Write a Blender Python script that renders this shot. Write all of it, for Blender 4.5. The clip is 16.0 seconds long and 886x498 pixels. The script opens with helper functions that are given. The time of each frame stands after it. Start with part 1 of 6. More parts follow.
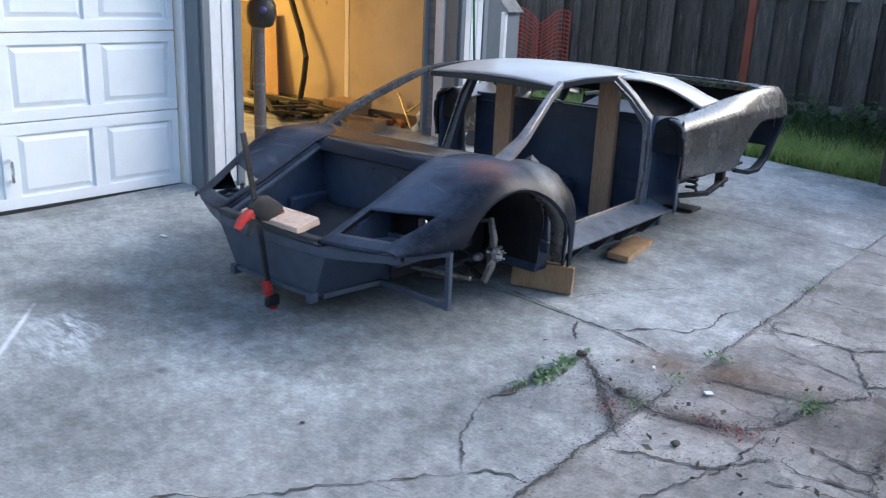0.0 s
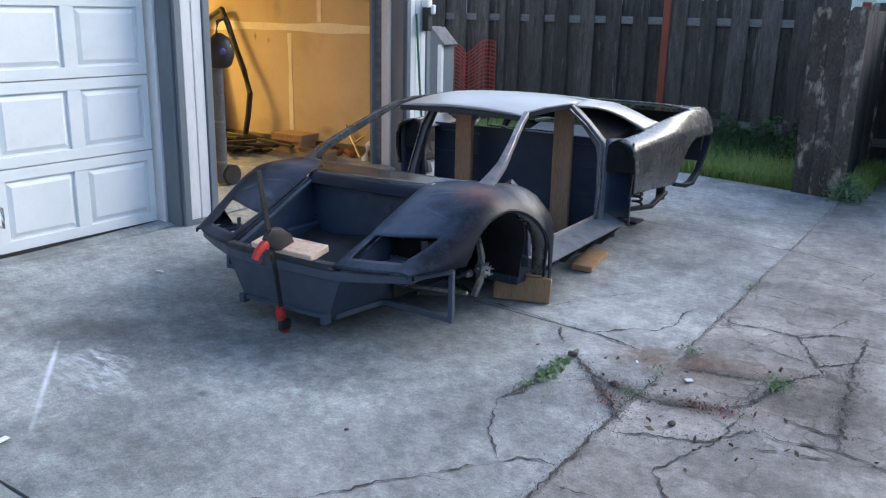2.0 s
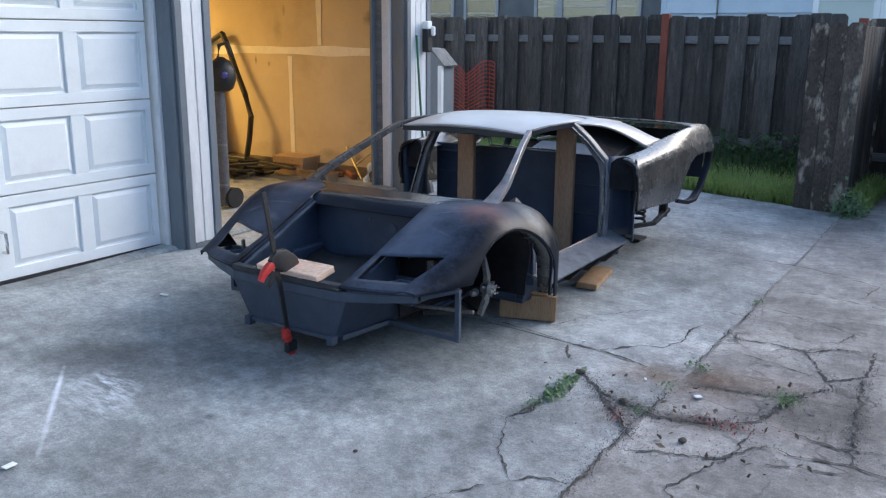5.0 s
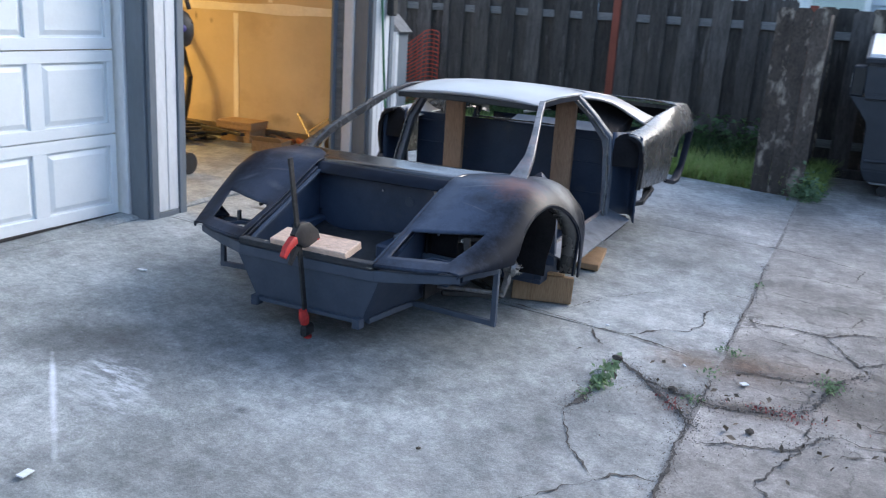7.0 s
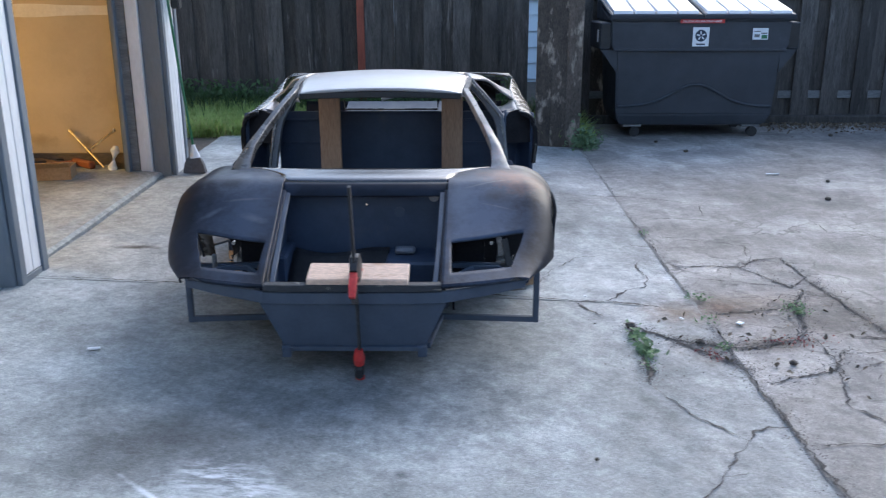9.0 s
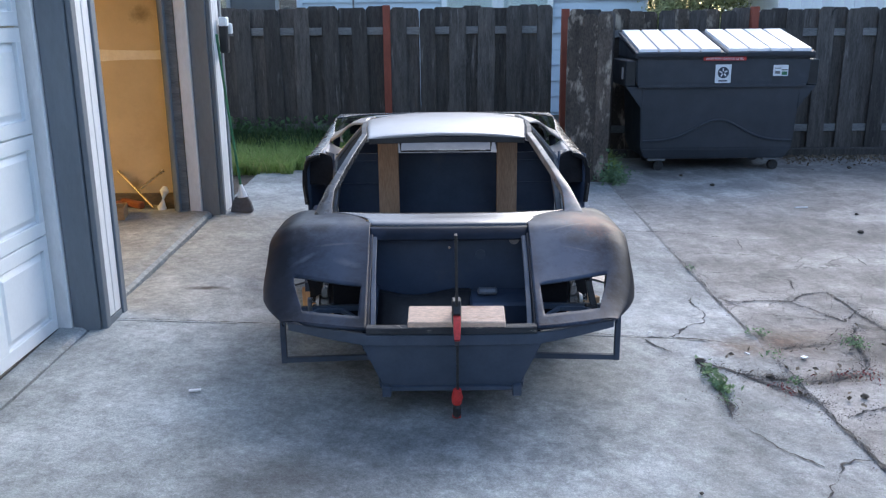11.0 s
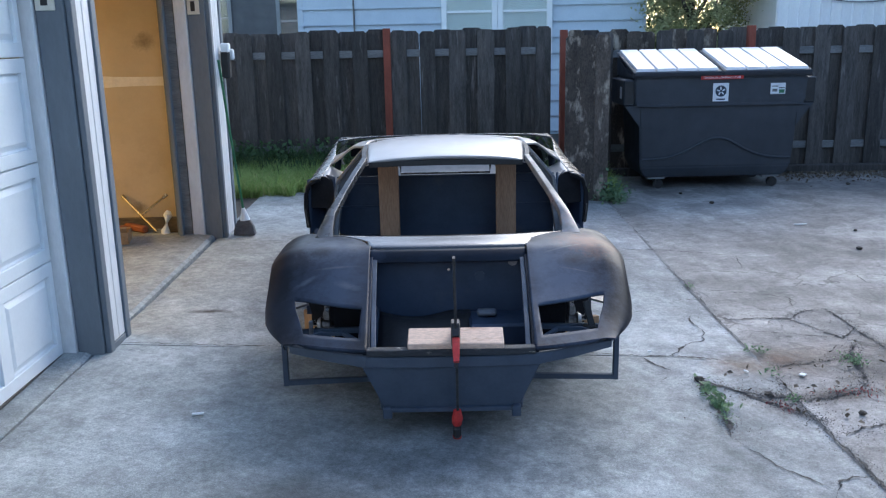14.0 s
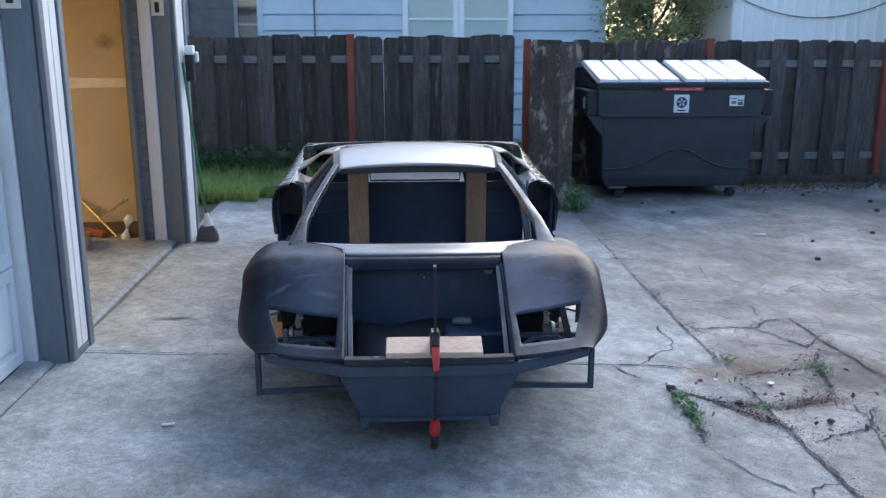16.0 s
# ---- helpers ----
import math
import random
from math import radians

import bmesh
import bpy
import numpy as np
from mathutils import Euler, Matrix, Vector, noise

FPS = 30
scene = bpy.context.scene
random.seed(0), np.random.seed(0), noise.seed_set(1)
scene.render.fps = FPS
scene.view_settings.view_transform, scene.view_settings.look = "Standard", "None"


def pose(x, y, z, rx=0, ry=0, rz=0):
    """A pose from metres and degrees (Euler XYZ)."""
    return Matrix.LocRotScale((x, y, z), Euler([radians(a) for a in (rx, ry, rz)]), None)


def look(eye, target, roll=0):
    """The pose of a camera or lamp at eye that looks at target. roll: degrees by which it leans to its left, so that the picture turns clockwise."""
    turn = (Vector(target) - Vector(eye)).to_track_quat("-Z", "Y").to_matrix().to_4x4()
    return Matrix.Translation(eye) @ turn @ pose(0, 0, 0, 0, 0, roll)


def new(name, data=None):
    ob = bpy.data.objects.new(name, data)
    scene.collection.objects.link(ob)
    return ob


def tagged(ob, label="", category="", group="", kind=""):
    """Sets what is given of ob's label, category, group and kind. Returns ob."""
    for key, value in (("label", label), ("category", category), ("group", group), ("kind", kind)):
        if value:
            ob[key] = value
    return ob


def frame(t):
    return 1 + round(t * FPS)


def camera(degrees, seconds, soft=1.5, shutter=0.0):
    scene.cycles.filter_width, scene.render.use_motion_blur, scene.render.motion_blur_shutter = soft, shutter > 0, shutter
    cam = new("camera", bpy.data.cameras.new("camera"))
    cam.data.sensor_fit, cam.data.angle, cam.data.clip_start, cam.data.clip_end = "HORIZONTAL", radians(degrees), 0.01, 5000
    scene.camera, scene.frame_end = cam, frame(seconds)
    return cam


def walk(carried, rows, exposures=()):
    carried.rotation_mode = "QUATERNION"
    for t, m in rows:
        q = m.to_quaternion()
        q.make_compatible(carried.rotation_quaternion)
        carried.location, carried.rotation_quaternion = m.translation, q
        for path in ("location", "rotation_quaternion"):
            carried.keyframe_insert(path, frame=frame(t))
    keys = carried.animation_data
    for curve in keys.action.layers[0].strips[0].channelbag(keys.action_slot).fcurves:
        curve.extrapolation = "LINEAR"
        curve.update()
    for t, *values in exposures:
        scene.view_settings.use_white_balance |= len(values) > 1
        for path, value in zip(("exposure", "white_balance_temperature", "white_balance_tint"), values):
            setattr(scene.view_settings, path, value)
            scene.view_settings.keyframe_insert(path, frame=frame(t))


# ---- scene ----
cam = camera(54.4, 16.0, soft=1.2, shutter=0.5)
METRES, EYE, TILT, LEAN, TURN = 4.138, 1.644, 0.0, 0.0, 39.9
ROWS = [
    (0.0, 0.0, 0.0, 0.0, 0.74, -17.22, -2.38),
    (0.5, -0.0621, -0.0358, 0.0051, -1.34, -16.77, -2.23),
    (1.0, -0.1, -0.0843, 0.0119, -4.53, -17.89, -1.49),
    (1.5, -0.1108, -0.0959, 0.018, -5.01, -16.12, -0.8),
    (2.0, -0.115, -0.0925, 0.0201, -6.05, -15.43, -1.11),
    (2.5, -0.1203, -0.0949, 0.0214, -4.62, -14.8, -0.63),
    (3.0, -0.1179, -0.0942, 0.021, -5.42, -12.64, 0.0),
    (3.5, -0.1159, -0.0923, 0.0205, -5.82, -13.08, -0.02),
    (6.0, -0.1393, -0.0792, 0.0073, -7.46, -15.1, -1.52),
    (6.5, -0.1994, -0.0289, -0.0049, -10.29, -15.98, -2.2),
    (7.0, -0.2834, 0.0185, -0.0066, -13.41, -15.47, -3.38),
    (7.5, -0.3821, 0.0689, -0.0062, -21.22, -16.95, -4.28),
    (8.0, -0.4693, 0.1494, -0.0016, -25.61, -16.77, -2.68),
    (8.5, -0.575, 0.2012, 0.0085, -34.56, -14.51, -0.76),
    (9.0, -0.6537, 0.263, 0.0113, -39.4, -16.8, 0.17),
    (11.5, -0.7658, 0.3026, 0.0444, -40.21, -14.22, 0.51),
    (12.0, -0.7678, 0.2994, 0.0453, -40.07, -13.48, 0.76),
    (12.5, -0.7683, 0.297, 0.0469, -40.58, -13.14, 0.92),
    (13.0, -0.7663, 0.2961, 0.0467, -40.64, -13.28, 1.0),
    (13.5, -0.7644, 0.2961, 0.0473, -40.62, -13.56, 1.03),
    (14.0, -0.7632, 0.2953, 0.0475, -40.11, -13.77, 1.17),
    (14.5, -0.7616, 0.2961, 0.0478, -40.04, -14.0, 1.3),
    (15.0, -0.7602, 0.2966, 0.0475, -40.22, -14.19, 1.29),
    (15.5, -0.7611, 0.2981, 0.0483, -40.7, -14.07, 1.09),
    (16.0, -0.7795, 0.3187, 0.048, -43.03, -13.36, 0.04),
]
walk(cam, [(t, pose(0, 0, EYE, TILT, LEAN, TURN) @ pose(METRES * x, METRES * y, METRES * z, 90 + pitch, roll, yaw)) for t, x, y, z, yaw, pitch, roll in ROWS],
     exposures=[(0.0, 1.67, 6550, 10), (0.5, 1.41, 6550, 10), (1.0, 1.56, 6550, 10), (1.5, 1.47, 6550, 10), (2.5, 1.51, 6550, 10), (3.5, 1.44, 6550, 10), (6.0, 1.47, 6580, 10), (6.5, 1.56, 6550, 10), (7.0, 1.64, 6530, 10), (7.5, 1.72, 6520, 10), (8.0, 1.86, 6450, 10), (9.0, 1.66, 6400, 10), (11.5, 1.59, 6450, 11), (12.3, 1.54, 6250, 9), (13.0, 1.49, 6150, 8), (15.0, 1.51, 6200, 9), (16.0, 1.46, 6200, 9)])

# ---- light ----
world = bpy.data.worlds.new("sky")
scene.world = world
world.use_nodes = True
wn = world.node_tree.nodes
sky = wn.new("ShaderNodeTexSky")
sky.sky_type = "NISHITA"
sky.sun_disc = False
sky.sun_elevation = radians(30)
sky.sun_rotation = radians(28)
sky.air_density = 1.0
sky.dust_density = 1.2
wn["Background"].inputs["Strength"].default_value = 0.15
world.node_tree.links.new(sky.outputs[0], wn["Background"].inputs["Color"])
sun = new("sun", bpy.data.lights.new("sun", "SUN"))
sun.data.energy = 0.6
sun.data.angle = radians(42)
sun.data.color = (1.0, 0.985, 0.96)
sun.matrix_world = look((4.8, 8.8, 6.0), (0, 0, 0))

# ---- materials ----


def ramp2(nt, fac, lo, hi, a=0.35, b=0.65):
    r = nt.nodes.new("ShaderNodeValToRGB")
    r.color_ramp.elements[0].position, r.color_ramp.elements[1].position = a, b
    r.color_ramp.elements[0].color, r.color_ramp.elements[1].color = (*lo, 1), (*hi, 1)
    nt.links.new(fac, r.inputs[0])
    return r.outputs[0]


def noise_tex(nt, vec, scale, detail=6, rough=0.6):
    n = nt.nodes.new("ShaderNodeTexNoise")
    n.inputs["Scale"].default_value, n.inputs["Detail"].default_value, n.inputs["Roughness"].default_value = scale, detail, rough
    nt.links.new(vec, n.inputs["Vector"])
    return n.outputs["Fac"]


def mix(nt, fac, a, b, mode="MIX"):
    m = nt.nodes.new("ShaderNodeMix")
    m.data_type, m.blend_type = "RGBA", mode
    for value, sock in ((fac, m.inputs[0]), (a, m.inputs[6]), (b, m.inputs[7])):
        if isinstance(value, bpy.types.NodeSocket):
            nt.links.new(value, sock)
        else:
            sock.default_value = value if isinstance(value, (int, float)) else (*value, 1)
    return m.outputs[2]


def surf(name, c1, c2, scale=6.0, fine=60.0, rough=0.6, rough2=None, metal=0.0, bump=0.1, stretch=(1, 1, 1), vary=0.0, dirt=None, dirt_scale=2.0, dirt_at=(0.5, 0.7), coat=0.0, spec=0.5, grain=0.35):
    """A paint, wood or stone surface: two tones over two scales of grain, patches of dirt, uneven gloss and a fine relief."""
    m = bpy.data.materials.new(name)
    m.use_nodes = True
    nt = m.node_tree
    b = nt.nodes["Principled BSDF"]
    tc = nt.nodes.new("ShaderNodeTexCoord")
    mp = nt.nodes.new("ShaderNodeMapping")
    mp.inputs["Scale"].default_value = stretch
    nt.links.new(tc.outputs["Object"], mp.inputs[0])
    vec = mp.outputs[0]
    if vary:
        info = nt.nodes.new("ShaderNodeObjectInfo")
        add = nt.nodes.new("ShaderNodeVectorMath")
        add.operation = "MULTIPLY_ADD"
        nt.links.new(info.outputs["Random"], add.inputs[0])
        add.inputs[1].default_value = (37, 53, 71)
        nt.links.new(vec, add.inputs[2])
        vec = add.outputs[0]
    big, small = noise_tex(nt, vec, scale), noise_tex(nt, vec, fine, 4)
    col = ramp2(nt, big, c1, c2)
    col = mix(nt, grain, col, ramp2(nt, small, [v * 0.6 for v in c1], [min(1, v * 1.25) for v in c2]))
    if vary:
        hs = nt.nodes.new("ShaderNodeHueSaturation")
        mr = nt.nodes.new("ShaderNodeMapRange")
        mr.inputs[3].default_value, mr.inputs[4].default_value = 1 - vary, 1 + vary
        nt.links.new(info.outputs["Random"], mr.inputs[0])
        nt.links.new(mr.outputs[0], hs.inputs["Value"])
        nt.links.new(col, hs.inputs["Color"])
        col = hs.outputs[0]
    if dirt:
        col = mix(nt, ramp2(nt, noise_tex(nt, vec, dirt_scale, 8, 0.65), (0, 0, 0), (1, 1, 1), *dirt_at), col, dirt)
    nt.links.new(col, b.inputs["Base Color"])
    r2 = rough + 0.15 if rough2 is None else rough2
    nt.links.new(ramp2(nt, noise_tex(nt, vec, scale * 2.3), (rough,) * 3, (r2,) * 3, 0.3, 0.7), b.inputs["Roughness"])
    b.inputs["Metallic"].default_value = metal
    b.inputs["Coat Weight"].default_value = coat
    b.inputs["Specular IOR Level"].default_value = spec
    if bump:
        bn = nt.nodes.new("ShaderNodeBump")
        bn.inputs["Strength"].default_value, bn.inputs["Distance"].default_value = bump, 0.01
        nt.links.new(small, bn.inputs["Height"])
        nt.links.new(bn.outputs[0], b.inputs["Normal"])
    return m


def stained(m, spots, upright=False, soak=False):
    """Lays ragged patches of stain, shade or sheen (place, half sizes, turn, colour, strength) over a surface, on the
    ground or, upright, on a wall along x.
    """
    nt = m.node_tree
    b = nt.nodes["Principled BSDF"]
    col = b.inputs["Base Color"].links[0].from_socket
    tc = nt.nodes.new("ShaderNodeTexCoord")
    for x, y, rx, ry, rot, colour, strength in spots:
        mp = nt.nodes.new("ShaderNodeMapping")
        mp.vector_type = "TEXTURE"
        mp.inputs["Location"].default_value, mp.inputs["Scale"].default_value = ((x, 0, y), (2 * rx, 100, 2 * ry)) if upright else ((x, y, 0), (2 * rx, 2 * ry, 100))
        mp.inputs["Rotation"].default_value = (0, 0, radians(rot))
        nt.links.new(tc.outputs["Object"], mp.inputs[0])
        ln = nt.nodes.new("ShaderNodeVectorMath")
        ln.operation = "LENGTH"
        nt.links.new(mp.outputs[0], ln.inputs[0])
        wob = nt.nodes.new("ShaderNodeMath")
        wob.operation = "MULTIPLY_ADD"
        nt.links.new(noise_tex(nt, tc.outputs["Object"], 5 + 2 / max(rx, ry), 10, 0.8), wob.inputs[0])
        wob.inputs[1].default_value = 0.8
        nt.links.new(ln.outputs["Value"], wob.inputs[2])
        f = ramp2(nt, wob.outputs[0], (strength,) * 3, (0, 0, 0), 0.45, 0.85)
        if soak and sum(colour) > 1.5 and ry > 0.05:   # rubbed chalk holds on the grain only
            rub = nt.nodes.new("ShaderNodeMapping")
            rub.inputs["Rotation"].default_value, rub.inputs["Scale"].default_value = (0, 0, radians(25)), (9, 30, 1)
            nt.links.new(tc.outputs["Object"], rub.inputs[0])
            f = mix(nt, 1.0, f, ramp2(nt, noise_tex(nt, rub.outputs[0], 1.0, 8, 0.75), (0, 0, 0), (1, 1, 1), 0.46, 0.62), "MULTIPLY")
        if soak and sum(colour) < 1.5:   # stains and painted shade: the grain shows through
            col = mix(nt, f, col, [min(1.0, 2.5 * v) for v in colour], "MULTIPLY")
        else:
            col = mix(nt, f, col, colour)
    nt.links.new(col, b.inputs["Base Color"])
    return m


def concrete(name, lo, hi, blotch, spots, cracked=None):
    """Brushed concrete with aggregate grain, broad blotches, stains of their own shape and painted shade: spots holds
    (x, y, radius x, radius y, colour, strength).
    """
    m = surf(name, lo, hi, 3.0, 130.0, 0.68, 0.86, bump=0.35, dirt=blotch, dirt_scale=1.1, dirt_at=(0.45, 0.8))
    nt = m.node_tree
    b = nt.nodes["Principled BSDF"]
    col = b.inputs["Base Color"].links[0].from_socket
    tc = nt.nodes.new("ShaderNodeTexCoord")
    streak = nt.nodes.new("ShaderNodeMapping")
    streak.inputs["Scale"].default_value = (5, 26, 1)
    nt.links.new(tc.outputs["Object"], streak.inputs[0])
    col = mix(nt, 0.08, col, ramp2(nt, noise_tex(nt, streak.outputs[0], 1.0, 5, 0.7), (0.6,) * 3, (1.25,) * 3, 0.3, 0.7), "MULTIPLY")
    col = mix(nt, 0.38, col, ramp2(nt, noise_tex(nt, tc.outputs["Object"], 26, 6, 0.8), (0.62,) * 3, (1.28,) * 3, 0.38, 0.62), "MULTIPLY")
    col = mix(nt, 0.38, col, ramp2(nt, noise_tex(nt, tc.outputs["Object"], 75, 4, 0.7), (0.66,) * 3, (1.22,) * 3, 0.36, 0.64), "MULTIPLY")
    col = mix(nt, 0.55, col, ramp2(nt, noise_tex(nt, tc.outputs["Object"], 7.5, 10, 0.78), (0.66,) * 3, (1.22,) * 3, 0.38, 0.62), "MULTIPLY")
    col = mix(nt, 1.0, col, ramp2(nt, noise_tex(nt, tc.outputs["Object"], 0.9, 3, 0.55), (0.74,) * 3, (1.16,) * 3, 0.38, 0.62), "MULTIPLY")
    col = mix(nt, 0.8, col, ramp2(nt, noise_tex(nt, tc.outputs["Object"], 2.1, 12, 0.85), (0.70,) * 3, (1.12,) * 3, 0.40, 0.56), "MULTIPLY")
    col = mix(nt, 0.42, col, ramp2(nt, noise_tex(nt, tc.outputs["Object"], 17, 9, 0.72), (0.80,) * 3, (1.20,) * 3, 0.45, 0.57), "MULTIPLY")
    nt.links.new(col, b.inputs["Base Color"])
    if cracked:
        network(m, *cracked)
    return stained(m, spots, soak=True)


def network(m, cx, cy, rx, ry, scale, width):
    """A web of hairline cracks in old concrete, broken up and fading out from its middle."""
    nt = m.node_tree
    b = nt.nodes["Principled BSDF"]
    col = b.inputs["Base Color"].links[0].from_socket
    tc = nt.nodes.new("ShaderNodeTexCoord")
    wob = nt.nodes.new("ShaderNodeTexNoise")
    wob.inputs["Scale"].default_value, wob.inputs["Detail"].default_value = 5.0, 6.0
    nt.links.new(tc.outputs["Object"], wob.inputs["Vector"])
    bend = nt.nodes.new("ShaderNodeVectorMath")
    bend.operation = "MULTIPLY_ADD"
    nt.links.new(wob.outputs["Color"], bend.inputs[0])
    bend.inputs[1].default_value = (0.42, 0.42, 0.0)
    nt.links.new(tc.outputs["Object"], bend.inputs[2])
    vor = nt.nodes.new("ShaderNodeTexVoronoi")
    vor.voronoi_dimensions, vor.feature = "2D", "DISTANCE_TO_EDGE"
    vor.inputs["Scale"].default_value = scale
    nt.links.new(bend.outputs[0], vor.inputs["Vector"])
    plate = nt.nodes.new("ShaderNodeTexVoronoi")
    plate.voronoi_dimensions, plate.feature = "2D", "F1"
    plate.inputs["Scale"].default_value = scale
    nt.links.new(bend.outputs[0], plate.inputs["Vector"])
    grey = nt.nodes.new("ShaderNodeRGBToBW")
    nt.links.new(plate.outputs["Color"], grey.inputs[0])
    col = mix(nt, 1.0, col, ramp2(nt, grey.outputs[0], (0.84,) * 3, (1.12,) * 3, 0.2, 0.8), "MULTIPLY")
    line = ramp2(nt, vor.outputs["Distance"], (1, 1, 1), (0, 0, 0), width * 0.3, width)
    line = mix(nt, 1.0, line, ramp2(nt, noise_tex(nt, tc.outputs["Object"], 2.6, 5), (0, 0, 0), (1, 1, 1), 0.43, 0.56), "MULTIPLY")
    mp = nt.nodes.new("ShaderNodeMapping")
    mp.vector_type = "TEXTURE"
    mp.inputs["Location"].default_value, mp.inputs["Scale"].default_value = (cx, cy, 0), (rx, ry, 100)
    nt.links.new(tc.outputs["Object"], mp.inputs[0])
    ln = nt.nodes.new("ShaderNodeVectorMath")
    ln.operation = "LENGTH"
    nt.links.new(mp.outputs[0], ln.inputs[0])
    line = mix(nt, 1.0, line, ramp2(nt, ln.outputs["Value"], (1, 1, 1), (0, 0, 0), 0.6, 1.0), "MULTIPLY")
    nt.links.new(mix(nt, mix(nt, 1.0, line, (0.72, 0.72, 0.72), "MULTIPLY"), col, (0.075, 0.068, 0.062)), b.inputs["Base Color"])


